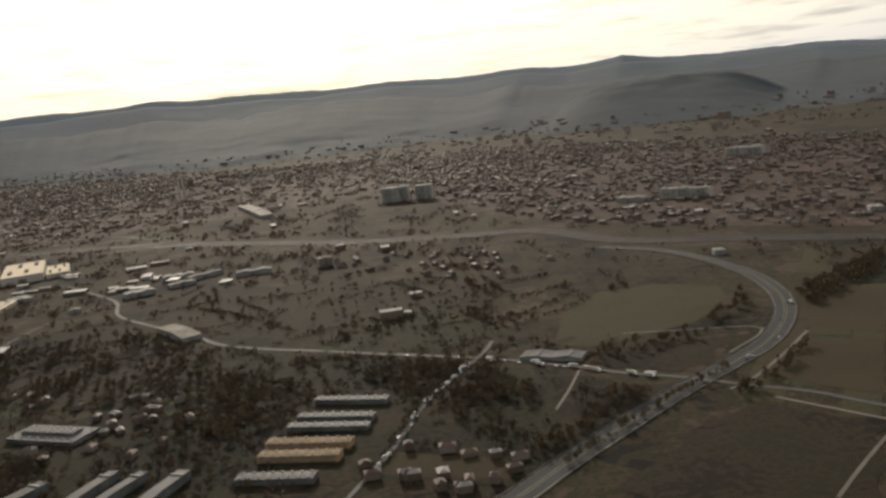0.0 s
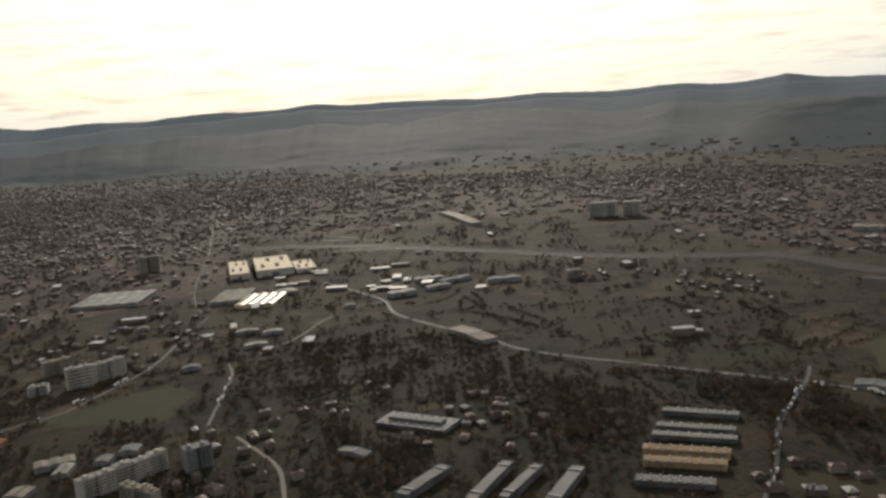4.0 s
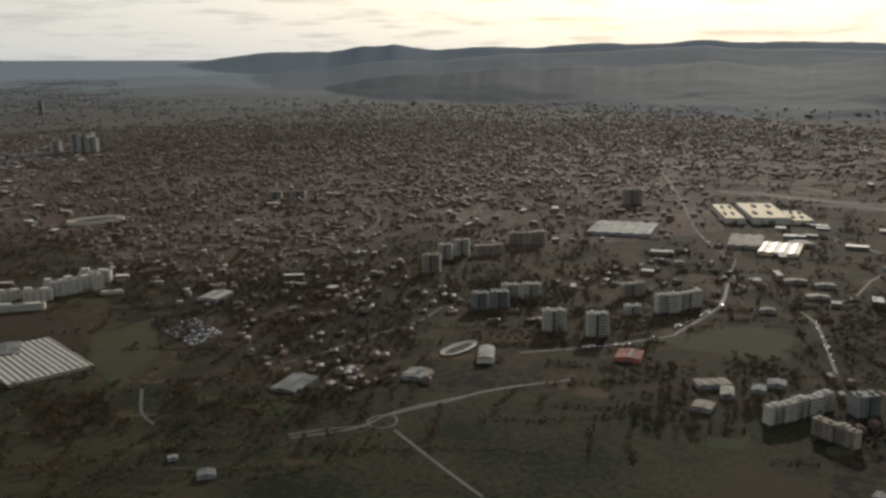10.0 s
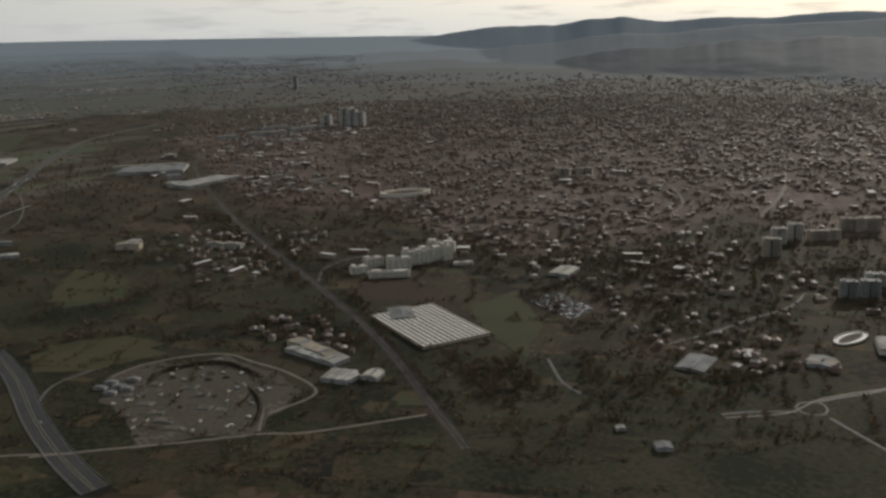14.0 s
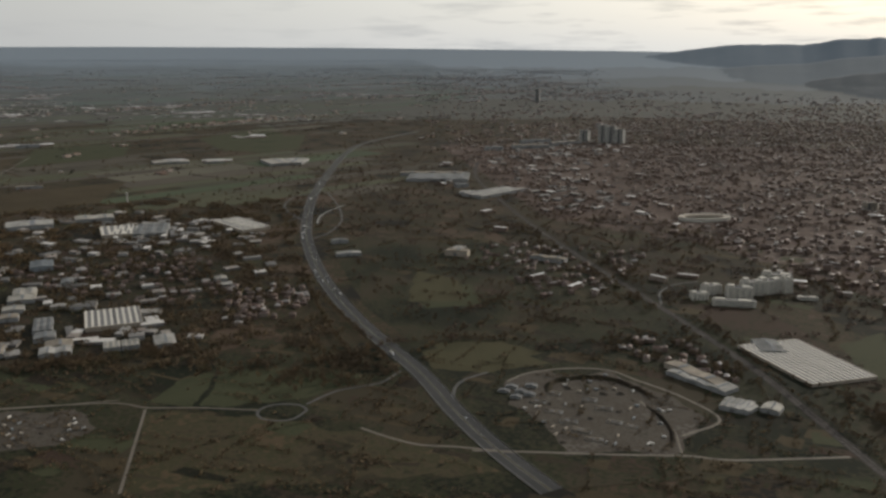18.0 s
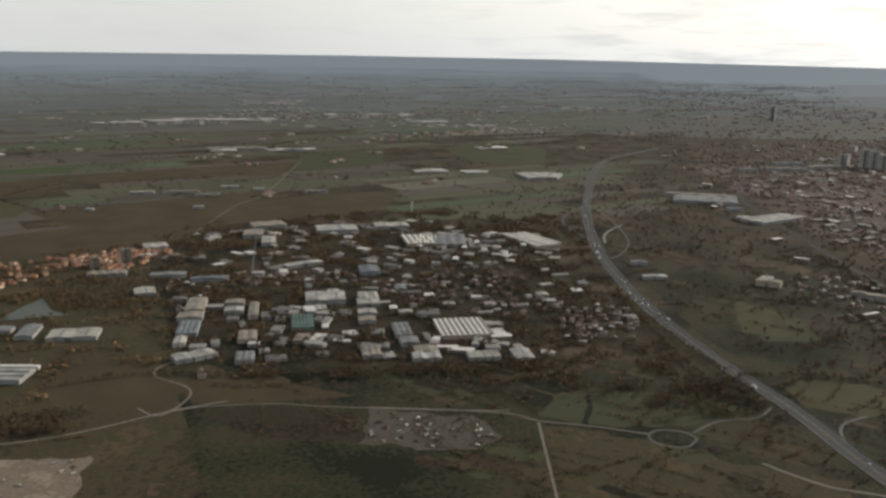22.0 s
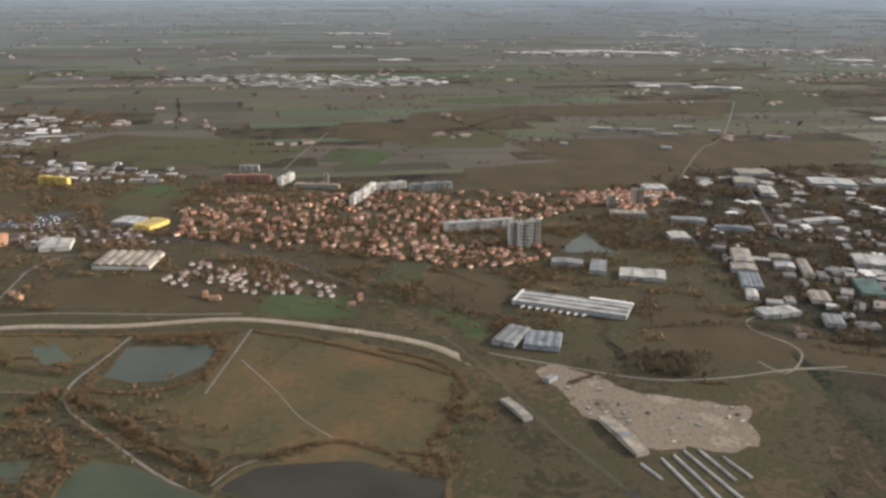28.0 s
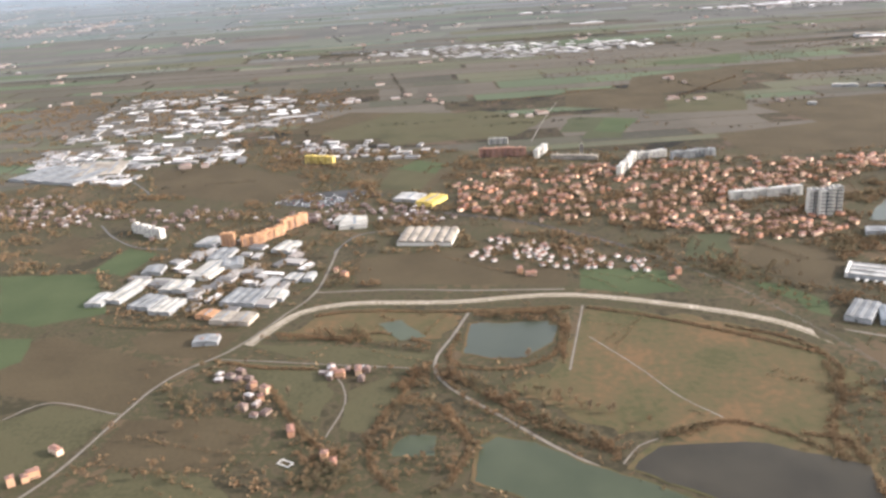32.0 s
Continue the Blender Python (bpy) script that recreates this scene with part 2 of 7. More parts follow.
STEEL = material("rail_steel", [(0.06, 0.0552, 0.051), (0.096, 0.09, 0.084)], 0.5, 0.75, metal=0.2)
WATER = {
    "murky": (material("murky_water", [(0.0146, 0.0179, 0.0104), (0.0198, 0.0228, 0.0137)], 0.03, 0.35, spec=0.10), "murky grey-green pond"),
    "green": (material("green_water", [(0.0182, 0.0223, 0.011), (0.0257, 0.0295, 0.0153)], 0.03, 0.4, spec=0.08), "shallow green pond with weed"),
    "dark": (material("dark_water", [(0.015, 0.013, 0.009), (0.022, 0.019, 0.013)], 0.03, 0.45, spec=0.05), "dark brown flooded gravel pit"),
}
WALL = {
    "white": [(0.44, 0.42, 0.375), (0.61, 0.585, 0.53)], "cream": [(0.48, 0.45, 0.38), (0.62, 0.58, 0.50)], "beige": [(0.33, 0.28, 0.22), (0.45, 0.39, 0.31)],
    "grey": [(0.22, 0.22, 0.21), (0.33, 0.33, 0.32)], "ochre": [(0.40, 0.26, 0.13), (0.52, 0.36, 0.20)], "orange": [(0.50, 0.26, 0.13), (0.60, 0.34, 0.18)],
    "terracotta": [(0.30, 0.15, 0.10), (0.40, 0.22, 0.15)], "yellow": [(0.62, 0.45, 0.10), (0.72, 0.54, 0.15)], "bluegrey": [(0.20, 0.22, 0.23), (0.29, 0.31, 0.32)],
    # glint: one roof's golden sun glint put into the colour; also pale flat roofs
    "green": [(0.10, 0.16, 0.14), (0.16, 0.23, 0.20)], "red": [(0.34, 0.13, 0.09), (0.44, 0.18, 0.12)], "glint": [(0.60, 0.48, 0.30), (0.75, 0.62, 0.42)],
}
WALLS = {k: material("wall_" + k, [tuple(0.58 * a for a in c) for c in v], 0.4, 0.85, fine=3.0) for k, v in WALL.items()}
ROOFS = {k: material("roof_" + k, [tuple(0.22 * a for a in v[0]), tuple(0.42 * a for a in v[1])], 0.12, 0.45 if k in ("glint",) else 0.85, fine=2.0, spec=0.08) for k, v in WALL.items()}
TILE = material("roof_tile", [(0.0758, 0.0375, 0.0267), (0.1289, 0.0634, 0.0422), (0.0985, 0.0562, 0.0422)], 0.2, 0.75, fine=3.0, spread=0.5)
FELT = material("roof_felt", [(0.050, 0.048, 0.046), (0.105, 0.10, 0.095)], 0.2, 0.8, fine=2.0, spec=0.2, spread=0.4)
GLASS = material("window_glass", [(0.03, 0.035, 0.04), (0.05, 0.055, 0.06)], 0.5, 0.1, spec=0.6)
SKYLIGHT = material("skylight", [(0.07, 0.075, 0.08), (0.12, 0.125, 0.13)], 0.5, 0.75, spec=0.08)
HOUSE_WALL = material("house_plaster", [(0.2403, 0.1114, 0.0613), (0.3036, 0.1839, 0.104), (0.3795, 0.2786, 0.1931), (0.215, 0.107, 0.0594), (0.3289, 0.2229, 0.1386)], 0.3, 0.85, fine=3.0, spread=0.7)
VILLA_WALL = material("villa_plaster", [(0.28, 0.26, 0.235), (0.38, 0.36, 0.33)], 0.3, 0.85, fine=3.0, spread=0.5)
CITY_WALL = material("city_plaster", [(0.085, 0.063, 0.050), (0.135, 0.102, 0.080), (0.185, 0.160, 0.135), (0.108, 0.081, 0.066)], 0.3, 0.9, fine=2.0, spread=0.75, island=True)
CITY_ROOF = material("city_roof", [(0.046, 0.029, 0.023), (0.078, 0.046, 0.035), (0.056, 0.042, 0.036), (0.062, 0.041, 0.033), (0.088, 0.058, 0.046), (0.18, 0.166, 0.152)], 0.3, 0.7, fine=2.0, spread=0.75, island=True)
WORKS_WALL = material("works_wall", [(0.085, 0.0782, 0.0714), (0.2125, 0.204, 0.1913)], 0.3, 0.85, fine=2.0, spread=0.7, island=True)
WORKS_ROOF = material("works_roof", [(0.0438, 0.0399, 0.0355), (0.0876, 0.0799, 0.0711), (0.1488, 0.1403, 0.1252), (0.0876, 0.0663, 0.0509), (0.2802, 0.2635, 0.2382)], 0.3, 0.7, fine=2.0, spread=0.8, spec=0.35, island=True)
DEPOT_ROOF = material("depot_roof", [(0.0525, 0.0493, 0.0444), (0.1051, 0.0978, 0.0888), (0.1751, 0.1658, 0.1534), (0.0876, 0.0765, 0.0646), (0.3152, 0.3017, 0.2746)], 0.3, 0.7, fine=2.0, spread=0.8, spec=0.3, island=True)
SUBURB_WALL = material("suburb_plaster", [(0.2909, 0.1449, 0.0842), (0.3795, 0.2452, 0.1485), (0.4554, 0.3566, 0.2624), (0.2656, 0.1392, 0.0842)], 0.3, 0.85, fine=2.0, spread=0.75, island=True)
SUBURB_ROOF = material("suburb_tile", [(0.0807, 0.0399, 0.0285), (0.1371, 0.0676, 0.0449), (0.1049, 0.0599, 0.0449)], 0.3, 0.75, fine=2.0, spread=0.6, island=True)
BARK = material("bark", [(0.050, 0.038, 0.028), (0.085, 0.065, 0.048)], 1.0, 0.95, fine=6.0)
TWIGS = material("bare_twigs", [(0.0377, 0.0299, 0.0195), (0.0715, 0.0525, 0.0338), (0.0839, 0.0596, 0.0338), (0.0441, 0.0429, 0.0229)], 0.03, 0.95, fine=1.0)
GARDEN = material("garden_trees", [(0.052, 0.039, 0.031), (0.085, 0.060, 0.046), (0.066, 0.051, 0.038)], 0.03, 0.95, fine=1.0)
AUTUMN = material("autumn_leaves", [(0.0638, 0.0483, 0.0284), (0.1104, 0.069, 0.0367), (0.088, 0.0629, 0.0343), (0.0552, 0.0501, 0.0284)], 0.03, 0.95, fine=1.0)
CARS = [material("car_paint_" + n, [c, tuple(0.9 * a for a in c)], 1.0, 0.25, spec=0.6) for n, c in (("white", (0.75, 0.75, 0.74)), ("silver", (0.45, 0.46, 0.47)), ("dark", (0.03, 0.03, 0.035)), ("red", (0.35, 0.04, 0.03)))]
TYRE = material("tyre_rubber", [(0.02, 0.02, 0.02), (0.03, 0.03, 0.03)], 2.0, 0.9)


# ---- geometry helpers ----
class Geo:
    """Collects faces for one mesh."""

    def __init__(self):
        self.v, self.f = [], []

    def face(self, *pts):
        i = len(self.v)
        self.v += pts
        self.f.append(tuple(range(i, i + len(pts))))
        return self

    def box(self, x0, y0, z0, x1, y1, z1):
        i = len(self.v)
        self.v += [(x0, y0, z0), (x1, y0, z0), (x1, y1, z0), (x0, y1, z0), (x0, y0, z1), (x1, y0, z1), (x1, y1, z1), (x0, y1, z1)]
        self.f += [tuple(i + k for k in q) for q in ((3, 2, 1, 0), (4, 5, 6, 7), (0, 1, 5, 4), (1, 2, 6, 5), (2, 3, 7, 6), (3, 0, 4, 7))]
        return self

    def prism(self, section, y0, y1):
        """A closed section in x and z, drawn out along y."""
        i, n = len(self.v), len(section)
        self.v += [(x, y0, z) for x, z in section] + [(x, y1, z) for x, z in section]
        self.f += [tuple(i + k for k in range(n)), tuple(i + n + k for k in reversed(range(n)))]
        self.f += [(i + (k + 1) % n, i + k, i + n + k, i + n + (k + 1) % n) for k in range(n)]
        return self

    def tube(self, x, y, z0, z1, r0, r1, n=8):
        i = len(self.v)
        for z, r in ((z0, r0), (z1, r1)):
            self.v += [(x + r * math.cos(2 * math.pi * k / n), y + r * math.sin(2 * math.pi * k / n), z) for k in range(n)]
        self.f += [(i + k, i + (k + 1) % n, i + n + (k + 1) % n, i + n + k) for k in range(n)] + [tuple(i + n + k for k in range(n))]
        return self

    def mesh(self, name, mat):
        me = bpy.data.meshes.new(name)
        me.from_pydata(self.v, [], self.f)
        me.materials.append(mat)
        me.update()
        return me


def part(name, geo, mat, parent=None, label=""):
    ob = new(name, geo.mesh(name, mat) if isinstance(geo, Geo) else geo)
    if parent:
        ob.parent = parent
    return tagged(ob, label)


def thing(name, x, y, angle, label, category, group="", kind=""):
    ob = new(name)
    ob.empty_display_size = 1
    ob.matrix_basis = pose(x, y, lie(x, y), 0, 0, angle)
    if name not in ("car", "lorry", "house", "tree", "site_container"):
        mark_line([(x, y)], 9)
    return tagged(ob, label, category, group, kind)


rng = np.random.default_rng(7)
CENTRE = (-250.0, -200.0)
RIM = [(-180, 190), (-60, 150), (-31, 142), (-28, 165), (-24, 166), (-20, 172), (-17, 205), (-14, 178), (-11, 200), (-7, 192), (-3, 210), (1, 206), (5, 224), (8, 222), (11, 238), (15, 226), (18, 233), (21, 222), (25, 225), (27.5, 218), (30, 246), (32, 240), (34, 215), (37, 222), (41, 212), (49, 211), (55, 209), (61, 203), (75, 208), (90, 205), (102, 200), (130, 195), (180, 190)]
EDGE = 2200.0  # the plain is flat out to here; past it the land bends up to meet the skyline


def height_at(az):
    return float(np.interp(az, [a for a, _ in RIM], [h for _, h in RIM]))


def smooth(a, b, x):
    u = min(1.0, max(0.0, (x - a) / (b - a)))
    return u * u * (3 - 2 * u)


def azimuth(x, y):
    return math.degrees(math.atan2(CENTRE[0] - x, y - CENTRE[1]))


def hilliness(az):
    return smooth(60, 36, az) if az > 0 else smooth(-75, -45, az)


def plain_height(r, az):
    """The far plain bends up so that its far edge stands on the skyline."""
    u = min(1.08, max(0.0, (r - EDGE) / 2300))
    if u == 0:
        return 0.0
    top = float(np.interp(az, (-60, -30, 5, 25, 45, 62), (120, 122, 140, 162, 186, height_at(62)))) if -75 < az < 62 else height_at(az)
    return max(0.0, top * (1.045 * u * u - 0.045 * u))


def ramp(a, b, x):
    return min(1.0, max(0.0, (x - a) / (b - a)))


def ridge_heights(x, y, r, az):
    """Wooded ridges across the view, one behind another: knoll, front, middle, and the skyline of low peaks."""
    hilly = hilliness(az)
    if hilly <= 0 or r < 2300:
        return 0.0, 0.0, 0.0, 0.0
    top = height_at(az)
    n = noise.fractal(Vector((x / 300, y / 300, 3.1)), 0.7, 2.1, 6)
    spur = 1 - 2 * abs(noise.fractal(Vector((x / 520, y / 520, 9.7)), 0.9, 2.0, 4))
    low = noise.fractal(Vector((az / 7.0, 1.7, 0)), 0.8, 2.1, 5)
    mid = noise.fractal(Vector((az / 5.0, 8.3, 0)), 0.8, 2.1, 6)
    high = noise.fractal(Vector((az / 3.0, 4.2, 0)), 0.75, 2.2, 7)
    foot = min(3250.0, 2480 + 90 * n + max(0.0, az - 8) * 26)
    fall = 0.35 + 0.65 * smooth(44, 18, az)
    relief = (3 * n + 3 * spur) * fall
    front = fall * top * (0.60 + 0.14 * low) * ramp(foot, 3650, r) * ramp(4250, 3650, r) + relief * smooth(foot, foot + 500, r) * smooth(4000, 3500, r)
    middle = (0.4 + 0.6 * fall) * top * (0.84 + 0.05 * mid) * ramp(3200, 4020, r) * ramp(4480, 4020, r) + relief * 0.6 * smooth(3300, 3700, r) * smooth(4200, 3950, r)
    back = (top + 7 * high) * ramp(3700, 4380, r) * smooth(4900, 4380, r)
    knoll = math.exp(-((az + 20.5) / 6.2) ** 4) * ramp(2350, 2900, r) * ramp(3500, 2950, r) * (96 + 6 * n + 8 * spur)
    return hilly * knoll, hilly * front, hilly * middle, hilly * back


def ridges(x, y, r, az):
    return max(ridge_heights(x, y, r, az))


def lie(x, y):
    """Height of the land: a plain that climbs to the hills at its far edge."""
    r = math.hypot(x - CENTRE[0], y - CENTRE[1])
    if r < EDGE:
        return 0.0
    az = azimuth(x, y)
    return max(plain_height(r, az), ridges(x, y, r, az))


def far_place(az, d):
    """A place d metres out over a boundless plain, brought in to the bent one; with the scale of things there."""
    r = d if d < EDGE else EDGE + 2300 * (1 - EDGE / d)
    return CENTRE[0] - r * math.sin(radians(az)), CENTRE[1] + r * math.cos(radians(az)), r / d


def ground_sheet():
    radii = [0, 300, 600, 900, 1200, 1500, 1800, 2000, 2200] + [2220 + 2300 * (i / 124) for i in range(125)]
    turns = [-50 + 0.22 * k for k in range(865)] + [140.3 + 2.2 * k for k in range(77)]
    seg = len(turns)
    v, f, slot = [(CENTRE[0], CENTRE[1], 0)], [], []
    info = []
    for r in radii[1:]:
        for a in turns:
            x, y = CENTRE[0] - r * math.sin(radians(a)), CENTRE[1] + r * math.cos(radians(a))
            flat, hills = (plain_height(r, a), ridge_heights(x, y, r, a)) if r > EDGE else (0.0, (0.0,) * 4)
            hill = max(hills)
            v.append((x, y, max(flat, hill)))
            info.append((r, a, hill - flat, hills.index(hill)))
    f += [(0, 1 + k, 1 + (k + 1) % seg) for k in range(seg)]
    slot += [0] * seg
    for i in range(len(radii) - 2):
        p, q = 1 + i * seg, 1 + (i + 1) * seg
        f += [(p + k, q + k, q + (k + 1) % seg, p + (k + 1) % seg) for k in range(seg)]
        for k in range(seg):
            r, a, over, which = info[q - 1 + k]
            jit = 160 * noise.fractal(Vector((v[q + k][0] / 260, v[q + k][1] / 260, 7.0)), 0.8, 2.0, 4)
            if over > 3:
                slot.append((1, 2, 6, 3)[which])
            else:
                # plain slots by distance, each with more haze put into its colour
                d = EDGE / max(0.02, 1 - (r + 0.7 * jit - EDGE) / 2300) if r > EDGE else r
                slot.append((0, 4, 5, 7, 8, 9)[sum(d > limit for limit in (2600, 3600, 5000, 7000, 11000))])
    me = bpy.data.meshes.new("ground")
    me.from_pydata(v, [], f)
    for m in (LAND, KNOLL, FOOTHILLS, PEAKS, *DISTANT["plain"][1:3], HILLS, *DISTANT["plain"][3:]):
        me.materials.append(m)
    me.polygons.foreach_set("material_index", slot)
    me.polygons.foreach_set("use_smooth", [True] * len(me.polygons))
    me.update()
    if me.polygons[0].normal.z < 0:
        me.flip_normals()
    return tagged(new("ground", me), "dark winter plain rising to hazy wooded hills", "ground", kind="structure")


ground_sheet()
layer = [0.06]


def lifted(step=0.0008):
    layer[0] += step
    return layer[0]


def curve_through(pts, step):
    """A smooth line through the corners of a plan line."""
    p = [np.array(q, float) for q in pts]
    p = [2 * p[0] - p[1]] + p + [2 * p[-1] - p[-2]]
    out = []
    for i in range(1, len(p) - 2):
        n = max(2, int(np.linalg.norm(p[i + 1] - p[i]) / step))
        for k in range(n):
            t = k / n
            out.append(0.5 * (2 * p[i] + (p[i + 1] - p[i - 1]) * t + (2 * p[i - 1] - 5 * p[i] + 4 * p[i + 1] - p[i + 2]) * t * t + (3 * p[i] - p[i - 1] - 3 * p[i + 1] + p[i + 2]) * t ** 3))
    return out + [p[-2]]


def ribbon(line, off, width, z, thick=0.0):
    g = Geo()
    n = len(line)
    for i, q in enumerate(line):
        d = line[min(i + 1, n - 1)] - line[max(i - 1, 0)]
        s = np.array((d[1], -d[0])) / (np.linalg.norm(d) + 1e-9)
        zz = lie(*q) + z
        for o in (off - width / 2, off + width / 2):
            g.v.append((q[0] + s[0] * o, q[1] + s[1] * o, zz))
    g.f = [(2 * i, 2 * i + 1, 2 * i + 3, 2 * i + 2) for i in range(n - 1)]
    if thick:
        m = len(g.v)
        g.v += [(x, y, zz - thick) for x, y, zz in g.v]
        g.f += [(2 * i + e, 2 * i + 2 + e, m + 2 * i + 2 + e, m + 2 * i + e)[::1 if e == 0 else -1] for i in range(n - 1) for e in (0, 1)]
    return g


GRID, GX, GY = 3.0, -3300.0, -2200.0
busy = np.zeros((1700, 1800), np.uint8)


def mark(pts, level):
    """Notes ground that is taken by a field (1), or by a road, water or a building (2)."""
    p = np.array(pts, float)
    i0, j0 = ((p.min(0) - (GX, GY)) / GRID).astype(int)
    i1, j1 = ((p.max(0) - (GX, GY)) / GRID).astype(int) + 1
    i0, j0, i1, j1 = max(i0, 0), max(j0, 0), min(i1, busy.shape[0]), min(j1, busy.shape[1])
    if i1 <= i0 or j1 <= j0:
        return
    x, y = np.meshgrid(GX + GRID * (np.arange(i0, i1) + 0.5), GY + GRID * (np.arange(j0, j1) + 0.5), indexing="ij")
    hit = np.zeros(x.shape, bool)
    for (x0, y0), (x1, y1) in zip(p, np.roll(p, -1, 0)):
        if y0 != y1:
            hit ^= ((y0 > y) != (y1 > y)) & (x < (x1 - x0) * (y - y0) / (y1 - y0) + x0)
    busy[i0:i1, j0:j1][hit] = np.maximum(busy[i0:i1, j0:j1][hit], level)


def mark_line(line, width):
    for q in line:
        i0, j0 = int((q[0] - width / 2 - GX) / GRID), int((q[1] - width / 2 - GY) / GRID)
        i1, j1 = int((q[0] + width / 2 - GX) / GRID), int((q[1] + width / 2 - GY) / GRID)
        if 0 <= i0 and i1 < busy.shape[0] and 0 <= j0 and j1 < busy.shape[1]:
            busy[i0:i1 + 1, j0:j1 + 1] = 2


def taken(q):
    i, j = int((q[0] - GX) / GRID), int((q[1] - GY) / GRID)
    return int(busy[i, j]) if 0 <= i < busy.shape[0] and 0 <= j < busy.shape[1] else 0


def road(name, kind, width, pts):
    mat, label = ROAD[kind]
    line = curve_through(pts, 6.0)
    z = 0.08 + lifted()
    mark_line(curve_through(pts, 2.5), width + 1)
    ob = part(name, ribbon(line, 0, width, z, 0.12), mat)
    tagged(ob, label, "railway" if kind == "railway" else "road", kind="structure")
    if kind == "motorway":
        part("verge", ribbon(line, 0, 1.0, z + 0.03), FIELD["olive"][0], ob)
        for o in (-width * 0.47, -width * 0.06, width * 0.06, width * 0.47):
            part("edge_line", ribbon(line, o, 0.22, z + 0.02), PAINT, ob)
        for o in (-width * 0.54, width * 0.54):
            part("guard_rail", ribbon(line, o, 0.16, z + 0.35, 0.2), STEEL, ob)
    if kind == "sand":
        for o in (-0.30, -0.12, 0.16, 0.33):
            part("wheel_track", ribbon(line, o * width, 0.5, z + 0.012), ROAD["gravel"][0] if o < 0 else FIELD["ploughed"][0], ob)
        part("grass_verge", ribbon(line, 0.62 * width, 1.6, z - 0.02), FIELD["olive"][0], ob)
    if kind == "railway":
        n = 2 if width < 10 else 12
        for i in range(n):
            o = (i - (n - 1) / 2) * width * 0.8 / n
            for s in (-0.27, 0.27):
                part("rail", ribbon(line, o + s, 0.09, z + 0.06), STEEL, ob)


def polygon(pts, z, wobble=0.0):
    line = []
    for i, a in enumerate(pts):
        b = pts[(i + 1) % len(pts)]
        n = max(1, int(math.hypot(b[0] - a[0], b[1] - a[1]) / 5)) if wobble else max(1, int(math.hypot(b[0] - a[0], b[1] - a[1]) / 40))
        for k in range(n):
            x, y = a[0] + (b[0] - a[0]) * k / n, a[1] + (b[1] - a[1]) * k / n
            w = wobble * (noise.noise_vector(Vector((x / 16, y / 16, 0))) + 0.5 * noise.noise_vector(Vector((x / 6, y / 6, 0))))
            line.append((x + w.x, y + w.y))
    g = Geo()
    if sum(a[0] * b[1] - b[0] * a[1] for a, b in zip(line, line[1:] + line[:1])) < 0:
        line = line[::-1]
    return g.face(*[(x, y, lie(x, y) + z) for x, y in line])


def field(kind, pts):
    mat, label = FIELD[kind]
    if kind in ("urban", "turf", "park", "heath"):
        pts = [(CENTRE[0] + (x - CENTRE[0]) * k, CENTRE[1] + (y - CENTRE[1]) * k) for x, y in pts for k in [min(1.0, 1890 / math.hypot(x - CENTRE[0], y - CENTRE[1]))]]
    else:
        mark(pts, 1)
    tagged(part("field", polygon(pts, lifted(0.0008), {"dirt": 7.0, "sandpit": 6.0, "scrub": 6.0, "urban": 8.0, "heath": 6.0, "park": 9.0, "meadow": 5.0, "olive": 3.0, "pasture": 3.0}.get(kind, 1.2)), mat), label, "field", kind="structure")


def inside(p, poly):
    x, y = p
    hit = False
    for (x0, y0), (x1, y1) in zip(poly, poly[1:] + poly[:1]):
        if (y0 > y) != (y1 > y) and x < (x1 - x0) * (y - y0) / (y1 - y0) + x0:
            hit = not hit
    return hit


def patchwork(pts, angle, across, along, seed):
    """Far fields in a strip pattern; those of one crop are joined."""
    r = np.random.default_rng(seed)
    c, s_ = math.cos(radians(angle)), math.sin(radians(angle))
    uv = [(c * x + s_ * y, -s_ * x + c * y) for x, y in pts]
    u0, u1, v0, v1 = min(p[0] for p in uv), max(p[0] for p in uv), min(p[1] for p in uv), max(p[1] for p in uv)
    crops = {}
    v = v0
    while v < v1:
        dv = across * r.uniform(0.5, 1.5)
        u = u0 + r.uniform(-along, 0)
        while u < u1:
            du = along * r.uniform(0.35, 1.5)
            mid = ((u + du / 2) * c - (v + dv / 2) * s_, (u + du / 2) * s_ + (v + dv / 2) * c)
            if r.random() < 0.93 and inside(mid, pts):
                kind = ("ploughed", "olive", "pasture", "olive", "ploughed", "olive", "pasture", "olive")[int(r.integers(8))]
                g = crops.setdefault(kind, Geo())
                n = 3
                lift = 0.022 + 0.004 * seed if math.hypot(mid[0] - CENTRE[0], mid[1] - CENTRE[1]) < 2150 else 0.4 + 0.05 * seed
                for i in range(n):
                    a, b = u + du * 0.97 * i / n, u + du * 0.97 * (i + 1) / n
                    quad = [(p * c - q * s_, p * s_ + q * c) for p, q in ((a, v), (b, v), (b, v + dv * 0.95), (a, v + dv * 0.95))]
                    g.face(*[(x, y, lie(x, y) + lift) for x, y in quad])
            u += du
        v += dv
    for kind, g in crops.items():
        tagged(part("far_fields", g, FIELD[kind][0]), FIELD[kind][1] + ", many in strips", "field", kind="stuff")


def pond(kind, pts):
    mat, label = WATER[kind]
    mark(pts, 2)
    tagged(part("pond", polygon(pts, 0.10 + lifted(), 2.0), mat), label, "pond", kind="structure")
    tagged(part("bank", polygon([(p[0] + 0.06 * (p[0] - np.mean([q[0] for q in pts])), p[1] + 0.06 * (p[1] - np.mean([q[1] for q in pts]))) for p in pts], 0.085 + layer[0], 2.0), FIELD["meadow"][0]), "reedy tawny bank round a pond", "bank", kind="structure")


